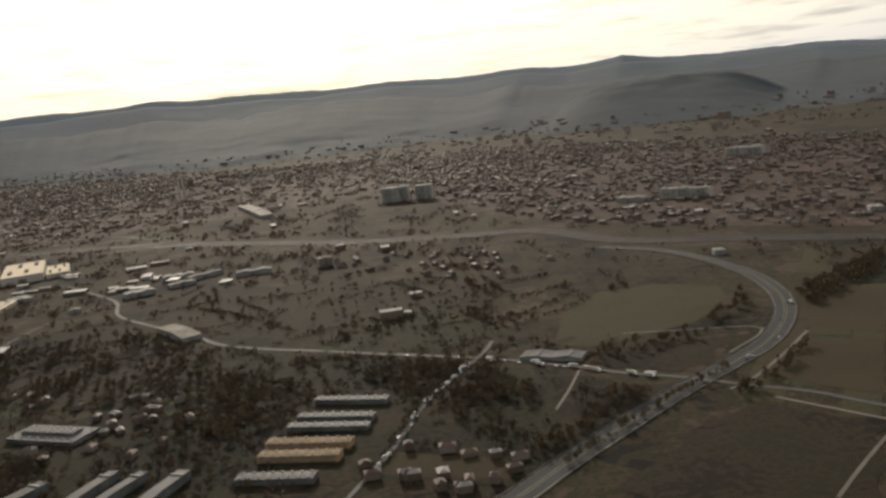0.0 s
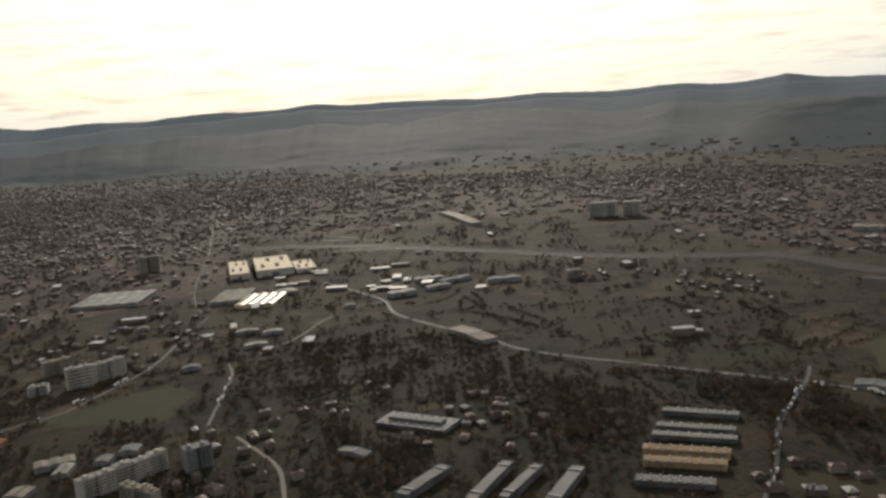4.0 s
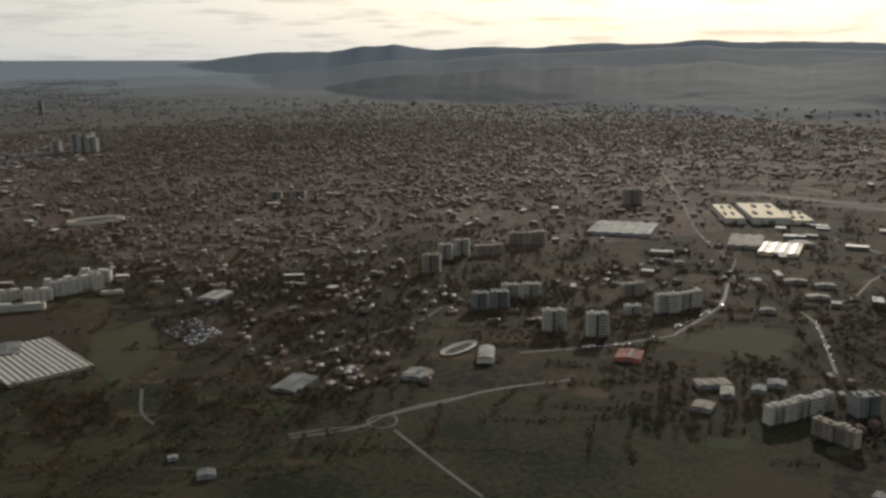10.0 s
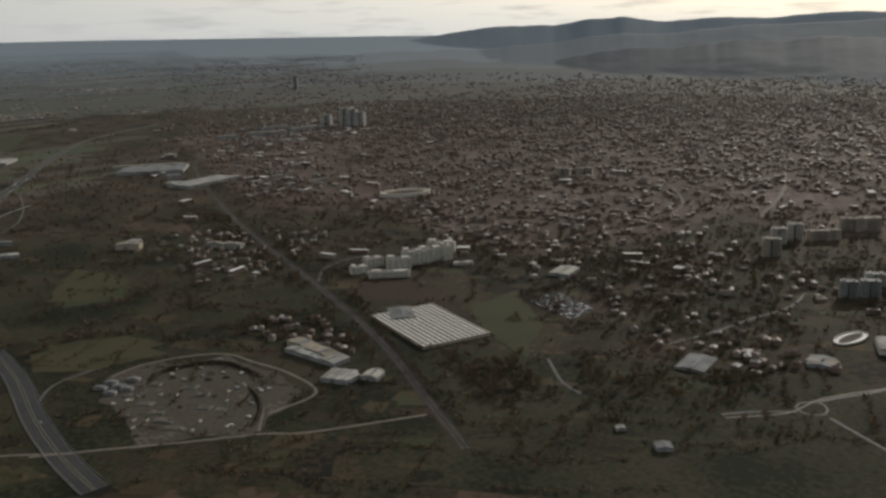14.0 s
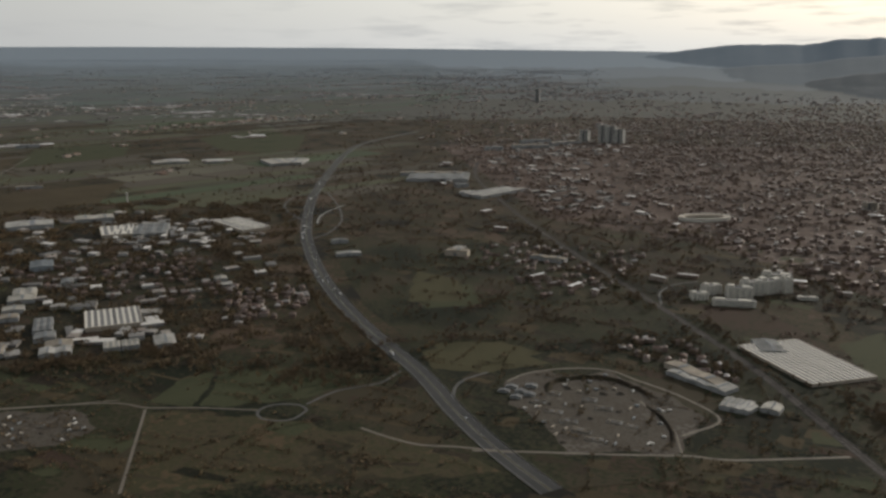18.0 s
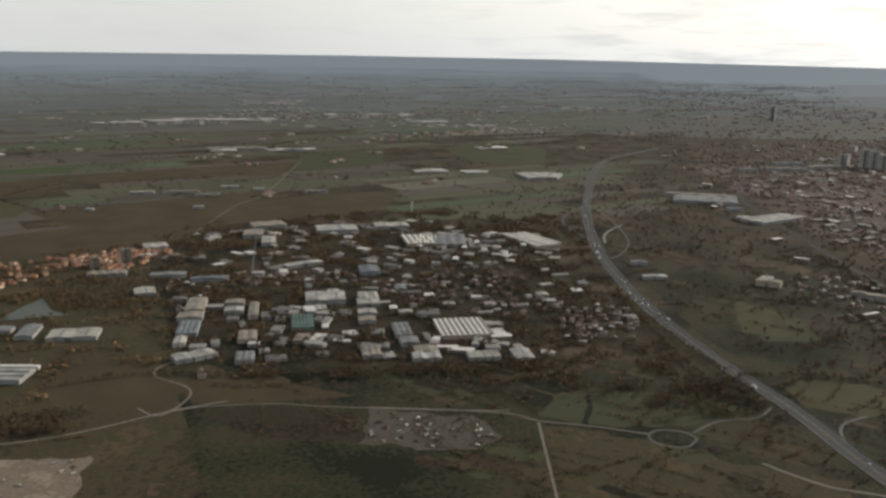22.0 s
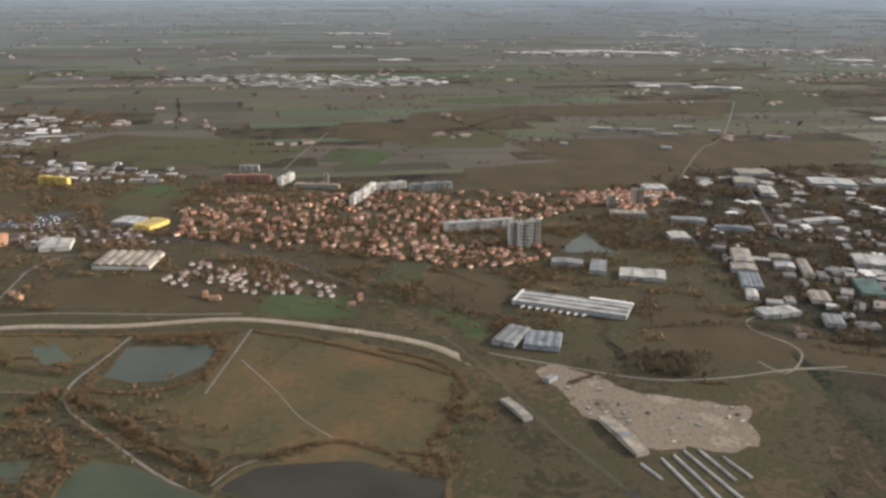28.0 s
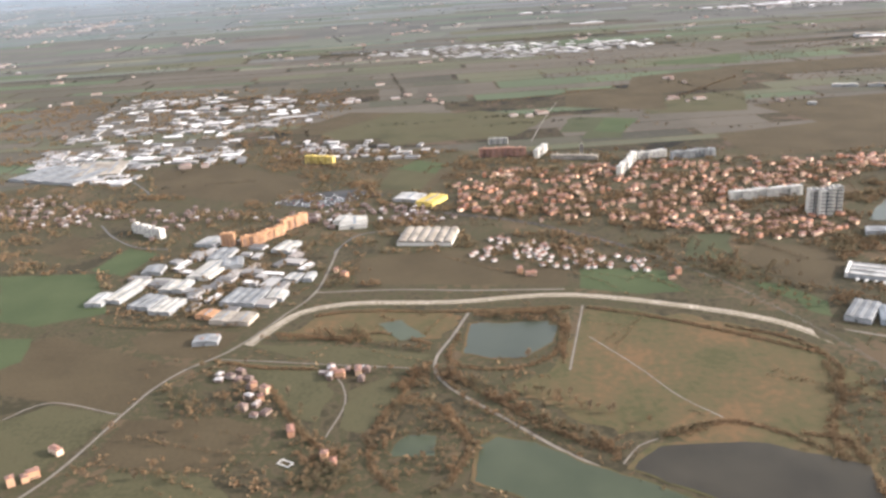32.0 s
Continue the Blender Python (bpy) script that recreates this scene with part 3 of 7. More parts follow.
def plot(x, y, a, l, w):
    c, s_ = math.cos(radians(a)), math.sin(radians(a))
    mark([(x + c * u - s_ * v, y + s_ * u + c * v) for u, v in ((-l / 2 - 2, -w / 2 - 2), (l / 2 + 2, -w / 2 - 2), (l / 2 + 2, w / 2 + 2), (-l / 2 - 2, w / 2 + 2))], 2)


# ---- buildings (length along x, depth along y, from the base centre) ----
def windows(b, l, w, h, storeys, bays, mat=GLASS):
    """A band of windows for each storey on either long side; the bands share a mesh."""
    band = Geo().box(-l * 0.46, -0.03, 0, l * 0.46, 0.03, 0.30 * h / storeys).mesh("window_band", mat)
    pier = Geo().box(-0.14 * l / bays, -0.06, 0, 0.14 * l / bays, 0.06, h).mesh("pier", b.children[0].data.materials[0])
    for side in (-1, 1):
        for s in range(storeys):
            part("window_band", band, mat, b).location = (0, side * w / 2, (s + 0.34) * h / storeys)
        for k in range(bays - 1 if storeys > 3 else 0):
            part("pier", pier, None, b).location = (-l / 2 + (k + 1) * l / bays, side * w / 2, 0)


def roof_gear(b, l, w, h, mat, n=1):
    for k in range(n):
        x = (k + 0.5) / n * l - l / 2
        part("stair_head", Geo().box(x - 0.10 * l / n, -0.16 * w, h, x + 0.10 * l / n, 0.2 * w, h + 1.0), mat, b)


def rim_of(l, w, h, t=0.22, up=0.35):
    g = Geo()
    g.box(-l / 2, -w / 2, h, l / 2, -w / 2 + t, h + up).box(-l / 2, w / 2 - t, h, l / 2, w / 2, h + up)
    return g.box(-l / 2, -w / 2 + t, h, -l / 2 + t, w / 2 - t, h + up).box(l / 2 - t, -w / 2 + t, h, l / 2, w / 2 - t, h + up)


def tower(x, y, a, l, w, h, colour):
    plot(x, y, a, l, w)
    b = thing("apartment_tower", x, y, a, f"{colour} concrete apartment tower with rows of small windows", "apartment building", "tower blocks")
    part("wall", Geo().box(-l / 2, -w / 2, -0.3, -l * 0.04, w * 0.42, h).box(-l * 0.04, -w * 0.40, -0.3, l / 2, w / 2, h * 0.97), WALLS[colour], b)
    part("recess", Geo().box(-l * 0.07, -w * 0.52, 0, l * 0.03, -w * 0.38, h * 0.95), GLASS, b)
    part("parapet", rim_of(l * 0.98, w * 0.94, h), ROOFS[colour], b)
    part("roof", Geo().box(-l * 0.48, -w * 0.44, h * 0.97, l * 0.48, w * 0.44, h + 0.05), FELT, b)
    roof_gear(b, l, w, h, WALLS[colour], 2)
    s = max(3, int(h / 1.15))
    windows(b, l * 0.96, w * 1.0, h * 0.96, min(s, 7), 6)


def slab(x, y, a, l, w, h, colour, segments):
    plot(x, y, a, l, w)
    b = thing("apartment_slab", x, y, a, f"long {colour} apartment slab in stepped segments", "apartment building", "apartment slabs")
    for k in range(segments):
        x0 = -l / 2 + k * l / segments
        off = 0.12 * w * (-1) ** k
        dh = h * (0.96 + 0.05 * (k % 3) / 2)
        part("wall", Geo().box(x0 + 0.04, -w / 2 + off, -0.3, x0 + l / segments - 0.04, w / 2 + off, dh), WALLS[colour], b)
        top = part("roof", Geo().box(x0 - 0.05, -w / 2 + off - 0.15, dh, x0 + l / segments + 0.05, w / 2 + off + 0.15, dh + 0.28), ROOFS["white" if colour in ("cream", "white") else colour], b)
        part("stair_head", Geo().box(x0 + 0.4 * l / segments, off - 0.2 * w, dh + 0.28, x0 + 0.6 * l / segments, off + 0.2 * w, dh + 1.1), WALLS[colour], top)
    windows(b, l, w * 1.26, h * 0.94, min(6, max(3, int(h / 1.2))), segments * 2)


def ward(x, y, a, l, w, h):
    plot(x, y, a, l, w)
    b = thing("hospital_block", x, y, a, "bright white flat-roofed institutional block in a stepped complex", "building", "white complex")
    part("wall", Geo().box(-l / 2, -w / 2, -0.3, l / 2, w / 2, h * 0.9), WALLS["cream"], b)
    part("roof", Geo().box(-l / 2 + 0.2, -w / 2 + 0.2, h * 0.9, l / 2 - 0.2, w / 2 - 0.2, h * 0.91), FELT, b)
    part("parapet", rim_of(l, w, h * 0.9), WALLS["cream"], b)
    part("stair_head", Geo().box(-l * 0.45, -w * 0.2, h * 0.9, -l * 0.2, w * 0.3, h * 1.12), WALLS["cream"], b)
    part("plant_room", Geo().box(l * 0.1, -w * 0.3, h * 0.9, l * 0.4, w * 0.2, h * 1.02), WALLS["cream"], b)
    windows(b, l * 0.96, w, h * 0.88, max(2, int(h / 1.3)), 4)


def terrace(x, y, a, l, w, h, colour):
    plot(x, y, a, l, w)
    b = thing("terrace_block", x, y, a, f"long low {colour} apartment row with a flat roof and chimneys", "apartment building", "parallel rows")
    part("wall", Geo().box(-l / 2, -w / 2, -0.3, l / 2, w / 2, h), WALLS["ochre"] if colour == "ochre" else ROOFS["grey"], b)
    part("roof", Geo().prism([(-w / 2 - 0.1, h), (w / 2 + 0.1, h), (w / 2 + 0.1, h + 0.1), (0, h + 0.4), (-w / 2 - 0.1, h + 0.1)], -l / 2 - 0.1, l / 2 + 0.1), ROOFS[colour] if colour == "ochre" else FELT, b).rotation_euler = (0, 0, radians(90))
    part("eaves_band", rim_of(l + 0.3, w + 0.3, h, 0.22, 0.2), ROOFS["grey"], b)
    dormer = Geo().box(-0.42, -0.3, 0, 0.42, 0.3, 0.62).mesh("dormer", WALLS["white"])
    for k in range(16):
        part("dormer", dormer, None, b).location = ((k // 2 + 0.5) * l / 8 - l / 2, w * (0.36 if k % 2 else -0.36), h + 0.08)
    windows(b, l, w, h, 3, 8)


def hall(x, y, a, l, w, h, colour, bays=1):
    plot(x, y, a, l, w)
    b = thing("industrial_hall", x, y, a, f"{colour} low industrial hall with a shallow {'multi-bay' if bays > 1 else 'pitched'} roof", "industrial building", "industrial halls")
    part("wall", Geo().box(-l / 2, -w / 2, -0.3, l / 2, w / 2, h), WALLS["grey" if colour == "white" else colour], b)
    for k in range(bays):
        x0, x1 = -l / 2 + k * l / bays, -l / 2 + (k + 1) * l / bays
        up = min(0.8, 0.10 * (x1 - x0))
        cover_ = ROOFS[("white", "cream", "beige", "grey", "cream")[int(abs(x * 7 + y * 3)) % 5]] if colour == "white" else ROOFS[colour]
        top = part("roof", Geo().prism([(x0 + 0.03, h), (x1 - 0.03, h), (x1 - 0.03, h + 0.12), ((x0 + x1) / 2, h + 0.12 + up), (x0 + 0.03, h + 0.12)], -w / 2 - 0.15, w / 2 + 0.15), cover_, b)
        part("skylight", Geo().box((x0 * 0.45 + x1 * 0.55) - 0.04 * (x1 - x0), -w * 0.42, h, (x0 * 0.45 + x1 * 0.55) + 0.06 * (x1 - x0), w * 0.42, h + 0.2 + up), SKYLIGHT, top)
    part("gate", Geo().box(-l * 0.12, -w / 2 - 0.05, 0, l * 0.02, -w / 2 + 0.05, h * 0.7), ROOFS["grey"], b)


def flat_block(x, y, a, l, w, h, colour):
    """A flat-roofed block of the large pale complex, with a parapet and plant on its roof."""
    plot(x, y, a, l, w)
    b = thing("flat_roofed_hall", x, y, a, f"large {colour} flat-roofed hall with roof plant", "industrial building", "pale complex")
    part("wall", Geo().box(-l / 2, -w / 2, -0.3, l / 2, w / 2, h), WALLS[colour], b)
    top = part("roof", Geo().box(-l / 2 + 0.3, -w / 2 + 0.3, h, l / 2 - 0.3, w / 2 - 0.3, h + 0.1), WALLS["glint"], b)
    part("parapet", rim_of(l, w, h, 0.3, 0.5), WALLS[colour], b)
    for k in range(4):
        u, v = (-0.3 + 0.2 * k) * l, (0.25 if k % 2 else -0.2) * w
        part("roof_plant", Geo().box(u - 0.05 * l, v - 0.08 * w, h + 0.1, u + 0.04 * l, v + 0.07 * w, h + 1.6), ROOFS["grey"], top)
    part("gate", Geo().box(-l * 0.1, -w / 2 - 0.05, 0, l * 0.1, -w / 2 + 0.05, h * 0.6), ROOFS["grey"], b)


def sawtooth(x, y, a, l, w, h, teeth):
    plot(x, y, a, l, w)
    b = thing("sawtooth_factory", x, y, a, "large factory with rows of white sawtooth roof lights", "industrial building", "factories")
    part("wall", Geo().box(-l / 2, -w / 2, -0.3, l / 2, w / 2, h), WALLS["beige"], b)
    for k in range(teeth):
        x0, d = -l / 2 + k * l / teeth, l / teeth
        part("roof_tooth", Geo().prism([(x0, h), (x0 + d * 0.40, h), (x0 + d * 0.40, h + 0.10), (x0 + 0.22 * d, h + 0.10 + 0.03 * d), (x0, h + 0.10)], -w / 2, w / 2), WALLS["cream"], b)
        part("valley", Geo().box(x0 + d * 0.40, -w / 2, h - 0.05, x0 + d * 0.999, w / 2, h + 0.03), FELT, b)
    part("cornice", rim_of(l + 0.5, w + 0.5, h, 0.5, 0.12), WALLS["beige"], b)


def vaults(x, y, a, l, w, h, n, name="vaulted_warehouse", label="warehouse with a row of pale barrel-vaulted roofs"):
    plot(x, y, a, l, w)
    b = thing(name, x, y, a, label, "industrial building")
    part("wall", Geo().box(-l / 2, -w / 2, -0.3, l / 2, w / 2, h * 0.7), WALLS["cream"], b)
    for k in range(n):
        x0, d = -l / 2 + k * l / n, l / n
        arc = [(x0 + d / 2 - d / 2 * math.cos(math.pi * i / 10), h * 0.7 + h * 0.45 * math.sin(math.pi * i / 10)) for i in range(11)]
        part("vault", Geo().prism(arc[::-1], -w / 2, w / 2), ROOFS["beige"] if n > 1 else ROOFS["white"], b)
        if n > 1:
            part("valley", Geo().box(x0 - 0.2, -w / 2, h * 0.7, x0 + 0.2, w / 2, h * 0.9), ROOFS["white"], b)


def vault(x, y, a, l, w, h, colour, n):
    vaults(x, y, a, l, w, h, n, "sports_hall", "white vaulted sports hall beside a running oval")


def warehouse(x, y, a, l, w, h):
    plot(x, y, a, l, w)
    b = thing("long_warehouse", x, y, a, "long grey warehouse with two bright roof strips and lorries along it", "industrial building")
    part("wall", Geo().box(-l / 2, -w / 2, -0.3, l / 2, w * 0.28, h), WALLS["grey"], b)
    for k in range(3):
        y0 = -w / 2 + k * w * 0.26
        part("roof", Geo().box(-l / 2, y0, h, l / 2, y0 + w * 0.12, h + 0.5), ROOFS["white"], b)
        part("roof_valley", Geo().box(-l / 2, y0 + w * 0.12, h, l / 2, y0 + w * 0.26, h + 0.1), ROOFS["grey"], b)
    part("annexe", Geo().box(l * 0.1, w * 0.38, -0.3, l / 2, w / 2, h * 0.8), WALLS["white"], b)
    part("head_house", Geo().box(-l * 0.53, -w * 0.5, -0.3, -l * 0.505, w * 0.3, h * 1.15), WALLS["white"], b)
    for k in range(7):
        lorry(*(Matrix.Rotation(radians(a), 2) @ Vector((-l * 0.42 + k * l * 0.075, w * 0.42)) + Vector((x, y))), a)
    for k in range(9):
        lorry(*(Matrix.Rotation(radians(a), 2) @ Vector((-l * 0.42 + k * l * 0.07, -w * 0.60)) + Vector((x, y))), a + 70)


def greenhouse(x, y, a, l, w, h):
    b = thing("polytunnel", x, y, a, "long white polytunnel beside others on bare earth", "greenhouse", "polytunnels")
    w = 1.7
    arc = [(w / 2 * math.cos(math.pi * i / 8), h * math.sin(math.pi * i / 8)) for i in range(9)]
    part("cover", Geo().prism(arc, -l / 2, l / 2), ROOFS["white"], b).rotation_euler = (0, 0, radians(90))


def chimney(x, y, a, l, w, h):
    b = thing("factory_chimney", x, y, a, "tall slender pale factory chimney", "chimney", "twin chimneys")
    part("shaft", Geo().tube(0, 0, -0.3, h, 2.2, 1.5, 12), WALLS["cream"], b)
    part("collar", Geo().tube(0, 0, h - 1, h, 1.9, 1.9, 12), WALLS["grey"], b)


def sail_tower(x, y, a, l, w, h):
    b = thing("water_tower", x, y, a, "slim white water tower among roofs", "tower")
    part("shaft", Geo().tube(0, 0, -0.3, h, 0.9, 0.7, 10), WALLS["white"], b)
    part("tank", Geo().tube(0, 0, h * 0.8, h, 1.1, 1.9, 10), WALLS["white"], b)


def ring(rx, ry, width, z, h, n=48):
    g = Geo()
    for k in range(n):
        c, s = math.cos(2 * math.pi * k / n), math.sin(2 * math.pi * k / n)
        for f in (0, width):
            for zz in (z, z + h):
                g.v.append(((rx - f) * c, (ry - f) * s, zz))
    for k in range(n):
        i, j = 4 * k, 4 * ((k + 1) % n)
        g.f += [(i, j, j + 1, i + 1), (i + 1, j + 1, j + 3, i + 3), (j + 2, i + 2, i + 3, j + 3)]
    return g


def disc(rx, ry, z, n=48):
    return Geo().face(*[(rx * math.cos(2 * math.pi * k / n), ry * math.sin(2 * math.pi * k / n), z) for k in range(n)])


def track_oval(x, y, a, l, w):
    plot(x, y, a, l, w)
    b = thing("running_oval", x, y, a, "pale oval cycling track with a white rim", "sports ground")
    part("track", ring(l / 2, w / 2, 3.0, 0.3, 0.5), ROAD["concrete"][0], b)
    part("infield", disc(l / 2 - 3, w / 2 - 3, 0.4), FIELD["dirt"][0], b)
    part("rim", ring(l / 2, w / 2, 0.4, 0.3, 1.1), WALLS["white"], b)


def stadium(x, y, a, l, w):
    plot(x, y, a, l, w)
    b = thing("stadium", x, y, a, "oval stadium with pale stands round a green pitch", "stadium")
    part("pitch", disc(l / 2 - 9, w / 2 - 5, 0.4), FIELD["pasture"][0], b)
    part("stand", ring(l / 2, w / 2, 6, 0.2, 3.2), WALLS["beige"], b)
    part("rim", ring(l / 2 + 0.4, w / 2 + 0.4, 0.8, 0.2, 4.0), WALLS["cream"], b)


def ball_court(x, y, a, l, w):
    b = thing("ball_court", x, y, a, "small walled court with a white painted frame", "sports court")
    part("surface", Geo().box(-l / 2, -w / 2, -0.1, l / 2, w / 2, 0.12), FIELD["ploughed"][0], b)
    part("frame", rim_of(l, w, 0.12, 0.5, 0.25), WALLS["white"], b)


def rubble_heap(x, y, a, l, w, h):
    b = thing("spoil_heap", x, y, a, "low heap of pale excavated soil", "heap", "spoil heaps")
    g, n = Geo(), 9
    for k in range(n):
        t = 2 * math.pi * k / n
        f = 1 + 0.25 * noise.noise(Vector((x + 3 * math.cos(t), y + 3 * math.sin(t), 0)))
        g.v += [(l / 2 * f * math.cos(t), w / 2 * f * math.sin(t), -0.1), (l * 0.22 * math.cos(t + 0.2), w * 0.22 * math.sin(t + 0.2), h * f)]
    g.f = [(2 * k, 2 * ((k + 1) % n), 2 * ((k + 1) % n) + 1, 2 * k + 1) for k in range(n)] + [tuple(2 * k + 1 for k in range(n))]
    part("soil", g, FIELD["dirt"][0], b)


CONTAINER = {c: Geo().box(-1.15, -0.46, 0, 1.15, 0.46, 0.97).mesh("body", WALLS[c]) for c in ("white", "bluegrey", "beige", "grey")}


def berm(pts, width, h):
    """A bank of dark soil thrown up round the site."""
    line = curve_through(pts, 2.0)
    g, n = Geo(), len(line)
    for i, q in enumerate(line):
        d = line[min(i + 1, n - 1)] - line[max(i - 1, 0)]
        s = np.array((d[1], -d[0])) / (np.linalg.norm(d) + 1e-9)
        f = 0.8 + 0.5 * noise.noise(Vector((q[0] / 5, q[1] / 5, 2.0)))
        e = min(1.0, i / 5, (n - 1 - i) / 5)
        g.v += [(q[0] + s[0] * o, q[1] + s[1] * o, z) for o, z in ((-width / 2, 0.0), (-width * 0.1, h * f * e), (width * 0.12, h * f * e), (width / 2, 0.0))]
    g.f = [(4 * i + k, 4 * i + k + 1, 4 * i + k + 5, 4 * i + k + 4) for i in range(n - 1) for k in range(3)]
    tagged(part("soil_bank", g, FIELD["scrub"][0]), "long curved bank of dark heaped soil", "bank", kind="structure")


def foundation(x, y, a, l, w, h):
    """A concrete raft with the first walls of a building standing on it."""
    b = thing("foundation", x, y, a, "grey concrete raft with low unfinished walls", "building site", "unfinished buildings")
    part("slab", Geo().box(-l / 2, -w / 2, -0.1, l / 2, w / 2, 0.25), ROOFS["grey"], b)
    for k in range(5):
        u = -w / 2 + 0.3 + k * (w - 0.6) / 4
        part("wall", Geo().box(-l / 2 + 0.2, u - 0.12, 0.25, l / 2 - 0.2 - (k % 3) * 0.12 * l, u + 0.12, h * 0.6), ROOFS["beige"], b)
    part("pallet", Geo().box(-l * 0.2, -w * 0.2, 0.25, l * 0.05, w * 0.1, h * 0.7), FELT, b)


def site_yard(n, pts):
    """Containers and spoil heaps set down about a building site."""
    r = np.random.default_rng(n)
    for k, q in enumerate(spots(n, pts, r, 4.0)):
        if taken(q) > 1:
            continue
        if k % 4 == 0:
            rubble_heap(*q, r.uniform(0, 180), r.uniform(3, 7), r.uniform(2, 4), r.uniform(0.5, 1.3))
        else:
            c = ("white", "beige", "grey", "bluegrey", "grey")[int(r.integers(5))]
            b = thing("site_container", *q, r.choice((20, 110)) + r.normal(0, 6), f"{c} steel site container on churned ground", "container", "site containers")
            part("body", CONTAINER[c], None, b)
            part("door", Geo().box(1.12, -0.4, 0.08, 1.18, 0.4, 0.9), ROOFS["grey"], b)


# ---- vehicles ----
def car_meshes(paint):
    body = Geo().prism([(-0.85, 0.12), (0.85, 0.12), (0.86, 0.30), (0.5, 0.36), (-0.84, 0.36)][::-1], -0.34, 0.34).mesh("body", paint)
    cabin = Geo().prism([(-0.75, 0.36), (0.40, 0.36), (0.15, 0.55), (-0.55, 0.55)][::-1], -0.30, 0.30).mesh("cabin", GLASS)
    roof = Geo().box(-0.52, -0.28, 0.55, 0.13, 0.28, 0.58).mesh("roof", paint)
    return body, cabin, roof


CAR = [car_meshes(p) for p in CARS]
WHEEL = Geo().box(-0.12, -0.06, 0, 0.12, 0.06, 0.24).mesh("wheel", TYRE)


def car(x, y, a, group, z=0.0, wheels=True):
    k = int(rng.choice(4, p=(0.45, 0.25, 0.22, 0.08)))
    c = thing("car", x, y, a, ("white", "silver", "dark", "red")[k] + " car on an asphalt surface", "car", group)
    c.location.z += z
    for n, me in zip(("body", "cabin", "roof"), CAR[k]):
        part(n, me, None, c)
    if wheels:
        for sx in (-0.55, 0.55):
            for sy in (-0.33, 0.33):
                part("wheel", WHEEL, None, c).location = (sx, sy, 0)


BOX = Geo().box(-2.2, -0.48, 0.4, 1.3, 0.48, 1.5).mesh("trailer", WALLS["white"])
CAB = Geo().prism([(1.4, 0.15), (2.2, 0.15), (2.2, 0.8), (2.05, 1.2), (1.4, 1.25)][::-1], -0.45, 0.45).mesh("cab", CARS[0])


def lorry(x, y, a, z=0.0):
    c = thing("lorry", x, y, a, "white box lorry with a pale cab", "lorry", "lorries")
    c.location.z += z
    part("trailer", BOX, None, c)
    part("cab", CAB, None, c)
    for sx in (-1.4, 1.7):
        for sy in (-0.4, 0.4):
            part("wheel", WHEEL, None, c).location = (sx, sy, 0.1)


def car_rows(pts, rows, cols):
    tagged(part("car_park", polygon(pts, 0.08 + lifted()), ROAD["motorway"][0]), "asphalt car park full of parked cars", "car park", kind="structure")
    a, b, c, d = [np.array(p) for p in (pts[0], pts[1], pts[2], pts[-1])]
    ang = math.degrees(math.atan2(*(b - a)[::-1]))
    for i in range(rows):
        for j in range(cols):
            if rng.random() < 0.62:
                u, v = (j + 0.5) / cols, (i + 0.5) / rows
                q = (a * (1 - u) + b * u) * (1 - v) + (d * (1 - u) + c * u) * v
                car(q[0], q[1], ang + 90 + rng.normal(0, 3), "parked cars", layer[0] + 0.09, False)


def traffic(pts, width, n, seed):
    r = np.random.default_rng(seed)
    line = curve_through(pts, 4.0)
    for k in range(n):
        i = int(r.integers(2, len(line) - 3))
        d = line[i + 1] - line[i - 1]
        s = np.array((d[1], -d[0])) / np.linalg.norm(d)
        side = 1 if r.random() < 0.5 else -1
        q = line[i] + s * side * width * r.choice((0.16, 0.34))
        a = math.degrees(math.atan2(d[1], d[0])) + (0 if side > 0 else 180)
        z = 0.1 + layer[0]
        if r.random() < 0.25:
            lorry(q[0], q[1], a, z)
        else:
            car(q[0], q[1], a, "road traffic", z, width > 6)


# ---- scattered quarters ----
def spots(n, pts, r, gap=0.0):
    xs, ys = [p[0] for p in pts], [p[1] for p in pts]
    out, taken, tries = [], set(), 0
    while len(out) < n and tries < n * 40:
        tries += 1
        q = (r.uniform(min(xs), max(xs)), r.uniform(min(ys), max(ys)))
        if not inside(q, pts):
            continue
        if gap:
            key = (int(q[0] / gap), int(q[1] / gap))
            if key in taken:
                continue
            taken.add(key)
        out.append(q)
    return out


def gable(l, w, h, up, eave=0.2):
    walls = Geo().box(-l / 2, -w / 2, -0.3, l / 2, w / 2, h)
    roof = Geo()
    e, k = eave, l * 0.28
    a, b, c, d = (-l / 2 - e, -w / 2 - e, h), (l / 2 + e, -w / 2 - e, h), (l / 2 + e, w / 2 + e, h), (-l / 2 - e, w / 2 + e, h)
    p, q = (-l / 2 + k, 0, h + up), (l / 2 - k, 0, h + up)
    roof.face(a, b, q, p).face(b, c, q).face(c, d, p, q).face(d, a, p).face(d, c, b, a)
    return walls, roof


